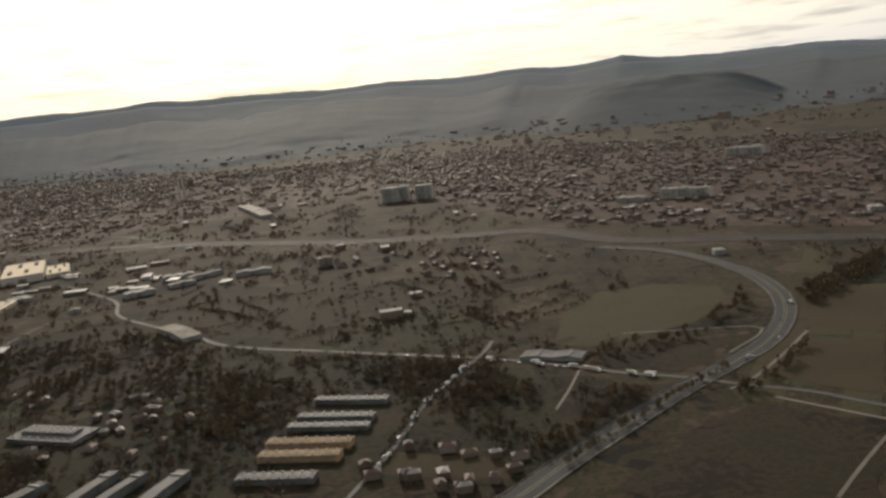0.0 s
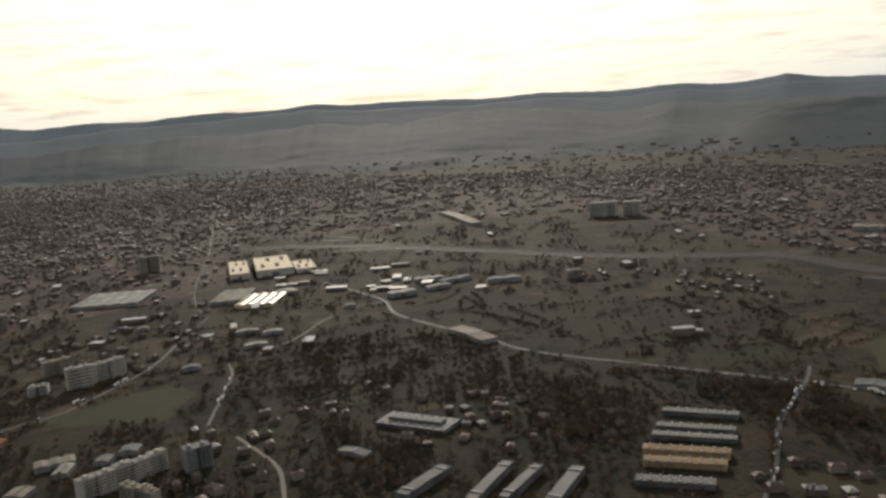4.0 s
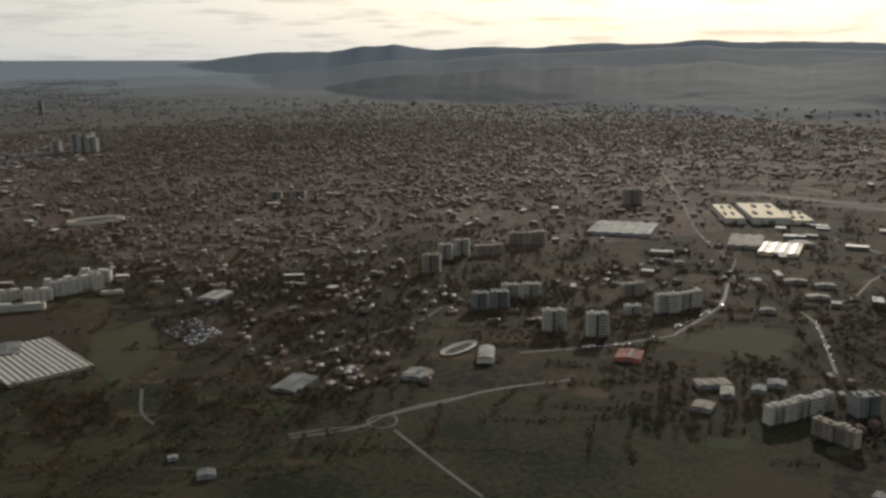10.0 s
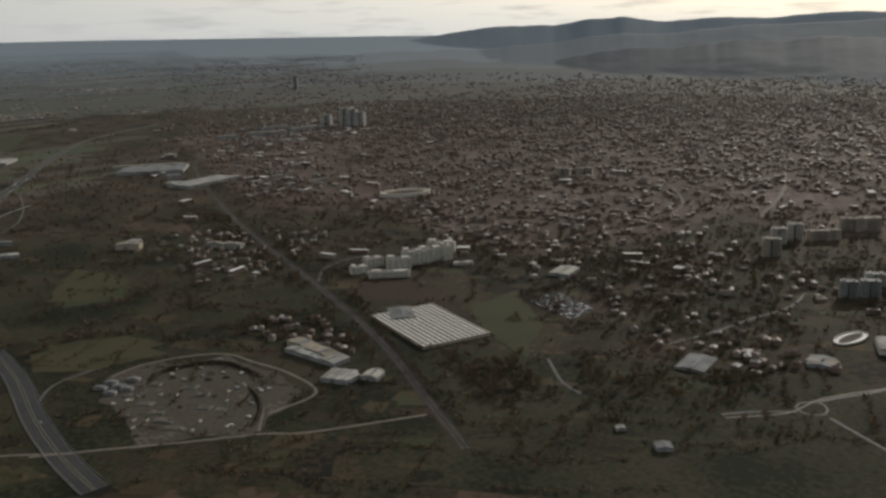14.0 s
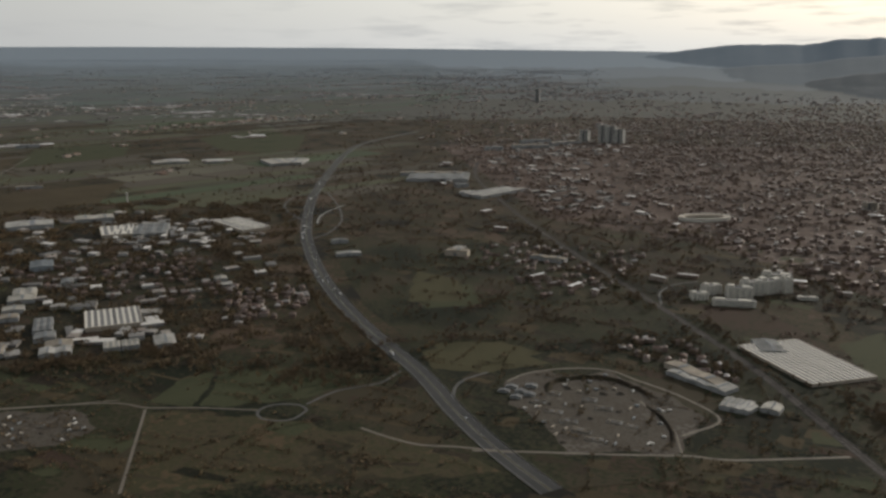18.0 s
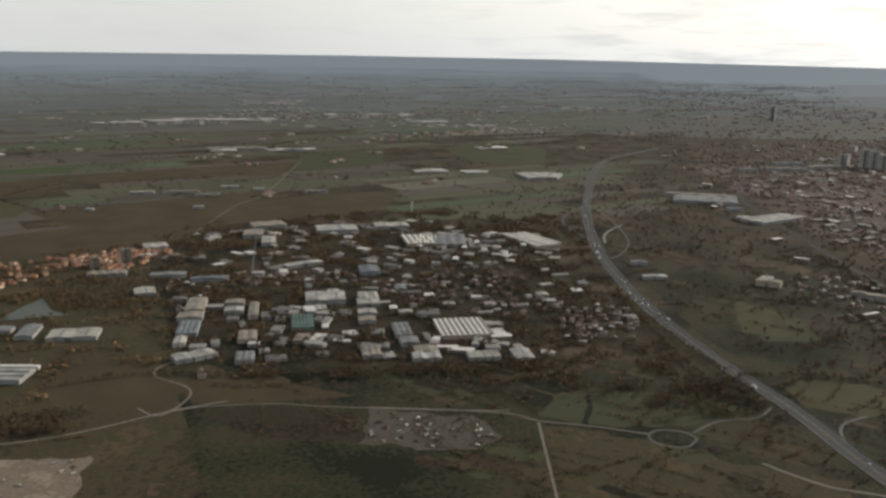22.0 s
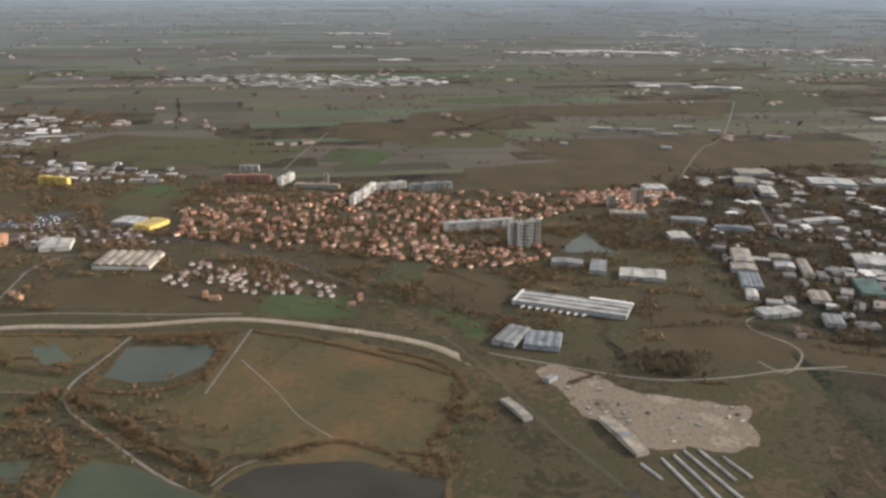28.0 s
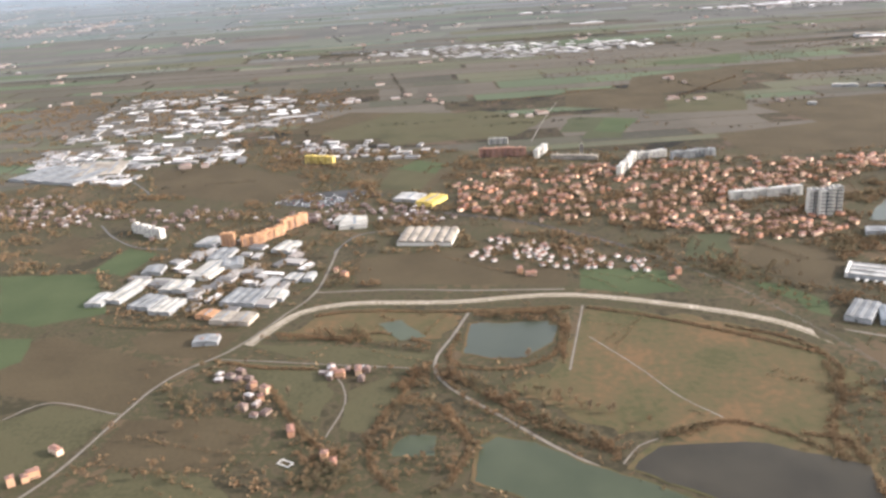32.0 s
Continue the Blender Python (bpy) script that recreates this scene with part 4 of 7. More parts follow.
HOUSES = []
for i, (l, w, h, up) in enumerate(((4.2, 3.2, 3.0, 0.7), (5.4, 3.6, 3.8, 0.7), (7.6, 3.4, 3.2, 0.7), (3.4, 3.4, 4.6, 0.6), (4.6, 3.0, 2.4, 0.7))):
    g, f = gable(l, w, h, up)
    pane = Geo().box(-l * 0.4, -w / 2 - 0.03, 0.5, l * 0.4, -w / 2 + 0.03, 0.95)
    HOUSES.append((g.mesh("wall", HOUSE_WALL), f.mesh("roof", TILE), pane.mesh("window_band", GLASS), Geo().box(l * 0.2, 0.3, h, l * 0.2 + 0.35, 0.65, h + up + 0.5).mesh("chimney", HOUSE_WALL)))
VILLA = []
for i, (l, w, h, up) in enumerate(((3.4, 3.0, 1.9, 0.8), (3.0, 3.4, 2.1, 0.8))):
    g, f = gable(l, w, h, up, 0.15)
    pane = Geo().box(-l * 0.3, -w / 2 - 0.03, 0.5, l * 0.3, -w / 2 + 0.03, 1.1)
    VILLA.append((g.mesh("wall", VILLA_WALL), f.mesh("roof", TILE), pane.mesh("window_band", GLASS), Geo().box(l * 0.2, 0.3, h, l * 0.2 + 0.3, 0.6, h + up + 0.4).mesh("chimney", VILLA_WALL)))


def house(x, y, a, kind, label, group):
    b = thing("house", x, y, a, label, "house", group)
    made = [part(n, me, None, b) for n, me in zip(("wall", "roof", "window_band"), kind)]
    part("chimney", kind[3], None, made[1])


seeds = [100]
HIP_F = ((0, 1, 5, 4), (1, 2, 5), (2, 3, 4, 5), (3, 0, 4))


def district(kind, n, pts):
    seeds[0] += 1
    r = np.random.default_rng(seeds[0])
    main = math.degrees(math.atan2(pts[1][1] - pts[0][1], pts[1][0] - pts[0][0]))
    if kind in ("town", "row"):
        for q in spots(n, pts, r, 6.2 if kind == "town" else 4.6):
            if taken(q) > 1:
                continue
            if kind == "town":
                house(*q, 12 + r.choice((0, 90)) + r.normal(0, 5), HOUSES[int(r.integers(5))], "ochre plastered town house with a red tiled hip roof", "town houses")
            else:
                house(*q, -62 + r.choice((0, 90)) + r.normal(0, 3), VILLA[int(r.integers(2))], "small white terraced villa with a tiled roof", "white villas")
        return
    wv, wf, rv, rf = [], [], [], []
    for q in spots(n, pts, r, {"works": 11.0, "depot": 14.0, "city": 4.5}.get(kind, 6.0)):
        if taken(q) > (1 if kind == "depot" else 0) or (kind == "city" and lie(*q) > 26):
            continue
        a = radians(main + r.choice((0, 90)) + r.normal(0, 6))
        if kind == "depot":
            l, w, h, up = r.uniform(8, 28), r.uniform(6, 14), r.uniform(1.3, 2.4), 0.15
        elif kind == "works":
            l, w, h, up = r.uniform(6, 18), r.uniform(4.5, 10), r.uniform(1.6, 3.0), 0.3
        elif kind == "city":
            l, w, h, up = r.uniform(2.8, 8), r.uniform(2.6, 4.6), r.uniform(1.4, 3.8) * (1.0 if r.random() < 0.93 else 1.7), 0.7
        else:
            l, w, h, up = r.uniform(3.0, 6.0), r.uniform(2.8, 4.2), r.uniform(1.6, 3.2), 0.9
        z, c, s = lie(*q), math.cos(a), math.sin(a)
        e, k = 0.15, l * 0.28
        i, j = len(wv), len(rv)
        box = [(-l / 2, -w / 2), (l / 2, -w / 2), (l / 2, w / 2), (-l / 2, w / 2)]
        wv += [(q[0] + c * x - s * y, q[1] + s * x + c * y, z + zz) for zz in (-0.3, h) for x, y in box]
        wf += [(i + m, i + (m + 1) % 4, i + 4 + (m + 1) % 4, i + 4 + m) for m in range(4)]
        hip = [(-l / 2 - e, -w / 2 - e, h), (l / 2 + e, -w / 2 - e, h), (l / 2 + e, w / 2 + e, h), (-l / 2 - e, w / 2 + e, h), (-l / 2 + k, 0, h + up), (l / 2 - k, 0, h + up)]
        rv += [(q[0] + c * x - s * y, q[1] + s * x + c * y, z + zz) for x, y, zz in hip]
        rf += [tuple(j + m for m in t) for t in HIP_F]
    walls, roofs = Geo(), Geo()
    walls.v, walls.f, roofs.v, roofs.f = wv, wf, rv, rf
    label = {"works": "industrial sheds with pale flat roofs, seen far off", "depot": "broad white warehouse roofs out on the plain", "city": "dense quarter of reddish brown city blocks", "village": "scattered houses with tiled roofs among trees", "suburb": "ochre town houses with red hip roofs"}[kind]
    b = tagged(new({"works": "industrial_estate", "depot": "warehouse_park", "city": "city_quarter", "village": "suburb", "suburb": "town_quarter"}[kind]), label, "buildings", kind="stuff")
    wm, rm = {"works": (WORKS_WALL, WORKS_ROOF), "depot": (WORKS_WALL, DEPOT_ROOF), "suburb": (SUBURB_WALL, SUBURB_ROOF)}.get(kind, (CITY_WALL, CITY_ROOF))
    tagged(part("walls", walls, wm, b), kind="stuff")
    tagged(part("roofs", roofs, rm, b), kind="stuff")


# ---- trees ----
def tree_shape(r, size, leaves, spread, leaf):
    """A tapered trunk with forked limbs and a ragged crown of small leaf and twig clumps."""
    tv, tf, cv = [], [], []

    def limb(a, b, r0, r1):
        a, b = np.array(a), np.array(b)
        d = b - a
        s = np.cross(d, (0.3, 0.9, 0.1))
        s /= np.linalg.norm(s)
        t = np.cross(d, s)
        t /= np.linalg.norm(t)
        i = len(tv)
        for p, rr in ((a, r0), (b, r1)):
            for k in range(3):
                tv.append(p + rr * (s * math.cos(2.1 * k) + t * math.sin(2.1 * k)))
        for k in range(3):
            tf.append((i + k, i + (k + 1) % 3, i + 3 + (k + 1) % 3, i + 3 + k))

    top = (0, 0, size * 0.55)
    limb((0, 0, -0.2), top, size * 0.03, size * 0.016)
    tips = []
    for k in range(6):
        a = 2 * math.pi * k / 6 + r.uniform(-0.4, 0.4)
        e = (spread * 0.6 * math.cos(a), spread * 0.6 * math.sin(a), size * r.uniform(0.6, 0.95))
        limb((0, 0, size * r.uniform(0.3, 0.5)), e, size * 0.014, size * 0.004)
        tips.append(np.array(e))
    tips.append(np.array((0, 0, size * 0.92)))
    for k in range(leaves):
        c = tips[int(r.integers(len(tips)))] * (1, 1, 1) + r.normal(0, 1, 3) * (spread * 0.24, spread * 0.24, size * 0.11)
        c[2] = max(c[2], size * 0.22)
        for j in range(3):
            cv.append(c + r.normal(0, leaf, 3))
    return np.array(tv), tf, np.array(cv)


tree_rng = np.random.default_rng(21)
SHAPES = [tree_shape(tree_rng, s, n, w, e) for s, n, w, e in ((3.6, 105, 1.5, 0.27), (4.4, 115, 1.7, 0.29), (3.0, 90, 1.6, 0.27), (5.0, 100, 1.2, 0.25), (1.4, 70, 1.3, 0.24))]


def plant(spots_, r, russet, scale=1.0):
    """Joins many trees into one wood: trunks and crowns."""
    tv, tf, cv = [], [], []
    count = 0
    for x, y in spots_:
        k = int(r.choice(5, p=(0.28, 0.2, 0.22, 0.08, 0.22)))
        a, s = r.uniform(0, 6.28), r.uniform(0.7, 1.25) * scale
        m = np.array(((math.cos(a), math.sin(a), 0), (-math.sin(a), math.cos(a), 0), (0, 0, 1))) * s
        at = np.array((x, y, lie(x, y)))
        t, f, c = SHAPES[k]
        tv.append(t @ m + at)
        tf += [tuple(count + i for i in q) for q in f]
        count += len(t)
        cv.append(c @ m + at)
    if not cv:
        return
    cv = np.concatenate(cv)
    b = tagged(new("wood"), "russet and brown autumn trees and thickets" if russet else "bare brown winter trees and thickets", "trees", kind="stuff")
    for name, v, f, mat in (("trunks", np.concatenate(tv), tf, BARK), ("crowns", cv, np.arange(len(cv)).reshape(-1, 3), AUTUMN if russet else TWIGS)):
        me = bpy.data.meshes.new(name)
        me.from_pydata(v.tolist(), [], [tuple(int(i) for i in q) for q in f])
        me.materials.append(mat)
        tagged(part(name, me, mat, b), kind="stuff")


def woods(n, pts, russet=None, dense=1.5):
    seeds[0] += 1
    r = np.random.default_rng(seeds[0])
    russet = np.mean([p[1] for p in pts]) < -430 if russet is None else russet
    # clumped: trees gather where a slow noise is high
    got = [q for q in spots(int(n * (0.8 if russet else dense) * 1.5), pts, r) if taken(q) < 2 and noise.noise(Vector((q[0] / 22, q[1] / 22, 1.3))) > r.uniform(-0.5, 0.35)]
    plant(got, r, russet, 0.78 if russet else 0.92)


TREE = []
for k, (tv_, tf_, cv_) in enumerate(SHAPES):
    for mat_ in (AUTUMN, TWIGS):
        t_, c_ = bpy.data.meshes.new("trunk"), bpy.data.meshes.new("crown")
        t_.from_pydata(tv_.tolist(), [], tf_)
        c_.from_pydata(cv_.tolist(), [], [(i, i + 1, i + 2) for i in range(0, len(cv_), 3)])
        t_.materials.append(BARK)
        c_.materials.append(mat_)
        TREE.append((t_, c_))


def lone_trees(n, pts):
    """Single trees that stand clear of the woods."""
    seeds[0] += 1
    r = np.random.default_rng(seeds[0])
    for q in spots(n, pts, r, 7.0):
        if taken(q) > 1:
            continue
        k = int(r.integers(8))
        b = thing("tree", *q, r.uniform(0, 360), "russet autumn tree in open ground" if k % 2 == 0 else "bare brown winter tree in open ground", "tree", "single trees")
        b.scale = (r.uniform(0.8, 1.3),) * 3
        part("trunk", TREE[k][0], None, b)
        part("crown", TREE[k][1], None, b)


def tree_row(gap, pts, width):
    seeds[0] += 1
    r = np.random.default_rng(seeds[0])
    line = curve_through(pts, gap * 0.8)
    plant([(q[0] + r.normal(0, width * 0.5), q[1] + r.normal(0, width * 0.5)) for q in line if r.random() < 0.85], r, np.mean([p[1] for p in pts]) < -430, 0.75)


def cover(n, pts, clump=20.0, low=-0.02, size=1.2, top=12.0):
    """Far thickets and garden trees, too many to tell apart: small ragged tufts joined into one mesh."""
    seeds[0] += 1
    r = np.random.default_rng(seeds[0])
    at = [q for q in spots(n, pts, r) if not taken(q) and lie(*q) < top and noise.noise(Vector((q[0] / clump, q[1] / clump, 5.5))) > r.uniform(low, 0.25)]
    if not at:
        return
    p = np.array([(x, y, lie(x, y)) for x, y in at])
    k = 12
    c = p[:, None, :] + np.abs(r.normal(0, 1, (len(p), k, 3))) * (1, 1, 1.0) * np.where(r.random((len(p), k, 3)) < 0.5, -1, 1) * (0.9, 0.9, 0) * size
    c[:, :, 2] += r.uniform(0.3, 3.0, (len(p), k)) * size * r.uniform(0.5, 1.2, (len(p), 1))
    v = (c[:, :, None, :] + r.normal(0, 0.55 * size, (len(p), k, 3, 3))).reshape(-1, 3)
    me = bpy.data.meshes.new("thicket")
    me.vertices.add(len(v))
    me.vertices.foreach_set("co", v.astype(np.float32).ravel())
    me.loops.add(len(v))
    me.loops.foreach_set("vertex_index", np.arange(len(v), dtype=np.int32))
    me.polygons.add(len(v) // 3)
    me.polygons.foreach_set("loop_start", np.arange(0, len(v), 3, dtype=np.int32))
    me.materials.append(AUTUMN if np.mean(p[:, 1]) < -430 else GARDEN if np.mean(p[:, 1]) > 500 else TWIGS)
    me.update()
    me.validate()
    tagged(new("thicket", me), "brown winter thickets and garden trees", "trees", kind="stuff")


def brush(pts, width, size=0.62, each=3):
    """A band of tawny scrub along a bank, ragged and close-set."""
    seeds[0] += 1
    r = np.random.default_rng(seeds[0])
    line = np.array(curve_through(pts, 0.8))
    p = np.repeat(line, max(1, int(each)), axis=0) + r.normal(0, width * 0.5, (len(line) * max(1, int(each)), 2))
    p = np.array([(x, y, lie(x, y)) for x, y in p if taken((x, y)) < 2]).reshape(-1, 3)
    if not len(p):
        return
    k = 10
    c = p[:, None, :] + r.normal(0, 1, (len(p), k, 3)) * (1.1 * size, 1.1 * size, 0)
    c[:, :, 2] += r.uniform(0.1, 1.6, (len(p), k)) * size * r.uniform(0.4, 1.5, (len(p), 1))
    v = (c[:, :, None, :] + r.normal(0, 0.5 * size, (len(p), k, 3, 3))).reshape(-1, 3)
    me = bpy.data.meshes.new("scrub")
    me.from_pydata(v.tolist(), [], np.arange(len(v)).reshape(-1, 3).tolist())
    me.materials.append(AUTUMN)
    tagged(new("scrub", me), "tawny scrub and reeds along a bank", "bushes", kind="stuff")


# ---- the far plain and the far city ----
# picks the stretch by distance, so how much haze is painted in
def haze_band(d, r):
    d *= r.uniform(0.86, 1.14)
    return sum(d > limit for limit in (2600, 3600, 5000, 7000, 11000))


def far_fields(seed, az0, az1, d0, d1, angle):
    """Strips of field out to the edge of sight; those of one crop and stretch are joined."""
    r = np.random.default_rng(seed)
    c, s_ = math.cos(radians(angle)), math.sin(radians(angle))
    sheets = {}

    def put(u, v):
        x, y = u * c - v * s_, u * s_ + v * c
        return far_place(math.degrees(math.atan2(-x, y)), math.hypot(x, y))

    v = -d1
    while v < d1:
        grow = 1 + abs(v) / 9000
        dv = r.uniform(22, 72) * grow
        u = -d1 + r.uniform(-200, 0)
        while u < d1:
            du = r.uniform(90, 420) * grow
            mx, my = (u + du / 2) * c - (v + dv / 2) * s_, (u + du / 2) * s_ + (v + dv / 2) * c
            d, az = math.hypot(mx, my), math.degrees(math.atan2(-mx, my))
            if az0 < az < az1 and d0 < d < d1 and (az > 64 or d > 2500 + (64 - az) * 130) and r.random() < 0.92:
                q = far_place(az, d)
                if not taken(q) and ridges(q[0], q[1], math.hypot(q[0] - CENTRE[0], q[1] - CENTRE[1]), az) < 4:
                    patch = noise.noise(Vector((mx / 700, my / 700, 2.2)))
                    kind = r.choice(("soil", "rough", "crop", "stubble", "plain"), p=(0.40, 0.27, 0.10, 0.05, 0.18) if patch > 0 else (0.20, 0.38, 0.22, 0.03, 0.17))
                    g = sheets.setdefault((kind, haze_band(d, r)), Geo())
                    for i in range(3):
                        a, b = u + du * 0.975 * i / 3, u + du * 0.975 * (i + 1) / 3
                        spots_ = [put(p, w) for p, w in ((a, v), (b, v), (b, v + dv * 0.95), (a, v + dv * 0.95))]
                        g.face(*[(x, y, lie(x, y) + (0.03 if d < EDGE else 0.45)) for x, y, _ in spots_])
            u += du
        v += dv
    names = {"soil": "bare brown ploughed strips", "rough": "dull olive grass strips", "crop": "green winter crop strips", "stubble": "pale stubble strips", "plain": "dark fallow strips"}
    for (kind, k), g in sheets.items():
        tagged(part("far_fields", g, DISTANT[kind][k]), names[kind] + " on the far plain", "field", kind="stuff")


def parcels(seed, n, pts, angle):
    """Small plots, gardens and rough patches on open ground, each a little different."""
    r = np.random.default_rng(seed)
    sheets = {}
    for q in spots(n, pts, r, 16.0):
        if taken(q):
            continue
        a = radians(angle + r.normal(0, 6))
        l, w = r.uniform(8, 34), r.uniform(5, 16)
        c, s_ = math.cos(a), math.sin(a)
        kind = r.choice(("turf", "park", "scrub", "pasture", "ploughed", "heath"), p=(0.22, 0.26, 0.24, 0.10, 0.14, 0.04))
        sheets.setdefault(kind, Geo()).face(*[(q[0] + c * u * l / 2 - s_ * v * w / 2 + r.normal(0, 0.6), q[1] + s_ * u * l / 2 + c * v * w / 2 + r.normal(0, 0.6), lie(*q) + 0.10 + 0.06 * r.random()) for u, v in ((-1, -1), (1, -1), (1, 1), (-1, 1))])
    for kind, g in sheets.items():
        tagged(part("plots", g, FIELD[kind][0]), FIELD[kind][1] + ", in small plots", "field", kind="stuff")


def hedge_lines(seed, n, pts, angle, mat, size=1.2):
    """Rows of bushes and small trees along plot edges, lanes and ditches."""
    r = np.random.default_rng(seed)
    rows = []
    for q in spots(n, pts, r):
        a, l = radians(angle + r.choice((0, 90)) + r.normal(0, 8)), r.uniform(12, 75)
        bend = r.normal(0, 0.004)
        for t in np.arange(0, l, 1.7):
            x, y = q[0] + t * math.cos(a + bend * t) + r.normal(0, 0.5), q[1] + t * math.sin(a + bend * t) + r.normal(0, 0.5)
            if r.random() < 0.8 and taken((x, y)) < 2:
                rows.append((x, y, lie(x, y), size * r.uniform(0.5, 1.3)))
    far_tufts("hedge", rows, mat, "dark hedges and rows of bushes between plots", 9)


def join_boxes(name, rows, wall, roof, label):
    """Far buildings joined: rows of x, y, z, angle, length, depth, height, rise of the roof."""
    wv, wf, rv, rf = [], [], [], []
    for x0, y0, z, a, l, w, h, up in rows:
        c, s = math.cos(a), math.sin(a)
        i, j, k = len(wv), len(rv), l * 0.25
        wv += [(x0 + c * x - s * y, y0 + s * x + c * y, z + zz) for zz in (-0.5, h) for x, y in ((-l / 2, -w / 2), (l / 2, -w / 2), (l / 2, w / 2), (-l / 2, w / 2))]
        wf += [(i + m, i + (m + 1) % 4, i + 4 + (m + 1) % 4, i + 4 + m) for m in range(4)]
        rv += [(x0 + c * x - s * y, y0 + s * x + c * y, z + zz) for x, y, zz in ((-l / 2, -w / 2, h), (l / 2, -w / 2, h), (l / 2, w / 2, h), (-l / 2, w / 2, h), (-l / 2 + k, 0, h + up), (l / 2 - k, 0, h + up))]
        rf += [tuple(j + m for m in t) for t in HIP_F]
    if not wv:
        return
    walls, roofs = Geo(), Geo()
    walls.v, walls.f, roofs.v, roofs.f = wv, wf, rv, rf
    b = tagged(new(name), label, "buildings", kind="stuff")
    tagged(part("walls", walls, wall, b), kind="stuff")
    tagged(part("roofs", roofs, roof, b), kind="stuff")


def far_tufts(name, rows, mat, label, k=7):
    """Far trees joined: rows of x, y, z, size; each a ragged clump of small faces."""
    if not rows:
        return
    r = np.random.default_rng(len(rows))
    p = np.array(rows)
    c = p[:, None, :3] + r.normal(0, 1, (len(p), k, 3)) * p[:, None, 3:4] * (0.75, 0.75, 0)
    c[:, :, 2] += r.uniform(0.1, 1.5, (len(p), k)) * p[:, 3:4]
    v = (c[:, :, None, :] + r.normal(0, 0.45, (len(p), k, 3, 3)) * p[:, None, None, 3:4]).reshape(-1, 3)
    me = bpy.data.meshes.new(name)
    me.from_pydata(v.tolist(), [], np.arange(len(v)).reshape(-1, 3).tolist())
    me.materials.append(mat)
    tagged(new(name, me), label, "trees", kind="stuff")


def far_countryside(seed, az0, az1, d0, d1, farms, villages, lines):
    """Lone farms, villages and hedgerows, ever smaller towards the edge of sight."""
    r = np.random.default_rng(seed)
    homes, trees = [[] for _ in range(6)], [[] for _ in range(6)]

    def any_place():
        return r.uniform(az0, az1), math.sqrt(r.uniform(d0 ** 2, d1 ** 2))

    def offset(az, d, dx, dy):
        x, y = -d * math.sin(radians(az)) + dx, d * math.cos(radians(az)) + dy
        return math.degrees(math.atan2(-x, y)), math.hypot(x, y)

    def home(az, d, big):
        x, y, s = far_place(az, d)
        if taken((x, y)) < 2:
            homes[haze_band(d, r)].append((x, y, lie(x, y) + 0.2, radians(18 + r.choice((0, 90)) + r.normal(0, 5)), s * r.uniform(5, 11) * big, s * r.uniform(4, 7) * big, s * r.uniform(2.2, 4.0), s * 1.0))

    def tree(az, d, size):
        x, y, s = far_place(az, d)
        if taken((x, y)) < 2:
            trees[haze_band(d, r)].append((x, y, lie(x, y), s * size))

    for _ in range(farms):
        az, d = any_place()
        for _ in range(int(r.integers(1, 5))):
            home(*offset(az, d, r.normal(0, 14), r.normal(0, 14)), r.choice((0.8, 1.0, 1.8)))
        for _ in range(int(r.integers(2, 7))):
            tree(*offset(az, d, r.normal(0, 20), r.normal(0, 20)), r.uniform(1.5, 3.2))
    for _ in range(villages):
        az, d = any_place()
        span, a = r.uniform(60, 240), radians(18 + r.choice((0, 90)))
        for _ in range(int(span * 0.45)):
            p, q = r.normal(0, span), r.normal(0, 22)
            home(*offset(az, d, p * math.cos(a) - q * math.sin(a), p * math.sin(a) + q * math.cos(a)), r.uniform(0.8, 1.6))
        for _ in range(int(span * 0.4)):
            p, q = r.normal(0, span), r.normal(0, 30)
            tree(*offset(az, d, p * math.cos(a) - q * math.sin(a), p * math.sin(a) + q * math.cos(a)), r.uniform(1.5, 3.4))
    for _ in range(lines):
        az, d = any_place()
        a, l = radians(18 + r.choice((0, 90)) + r.normal(0, 3)), r.uniform(50, 330)
        for t in np.arange(0, l, 4.5 + d / 1500):
            if r.random() < 0.75:
                tree(*offset(az, d, t * math.cos(a) + r.normal(0, 1.2), t * math.sin(a) + r.normal(0, 1.2)), r.uniform(1.0, 2.4))
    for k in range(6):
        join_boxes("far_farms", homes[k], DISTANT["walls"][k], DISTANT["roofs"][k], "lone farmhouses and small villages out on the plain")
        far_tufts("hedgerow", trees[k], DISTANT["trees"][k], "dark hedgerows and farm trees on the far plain")


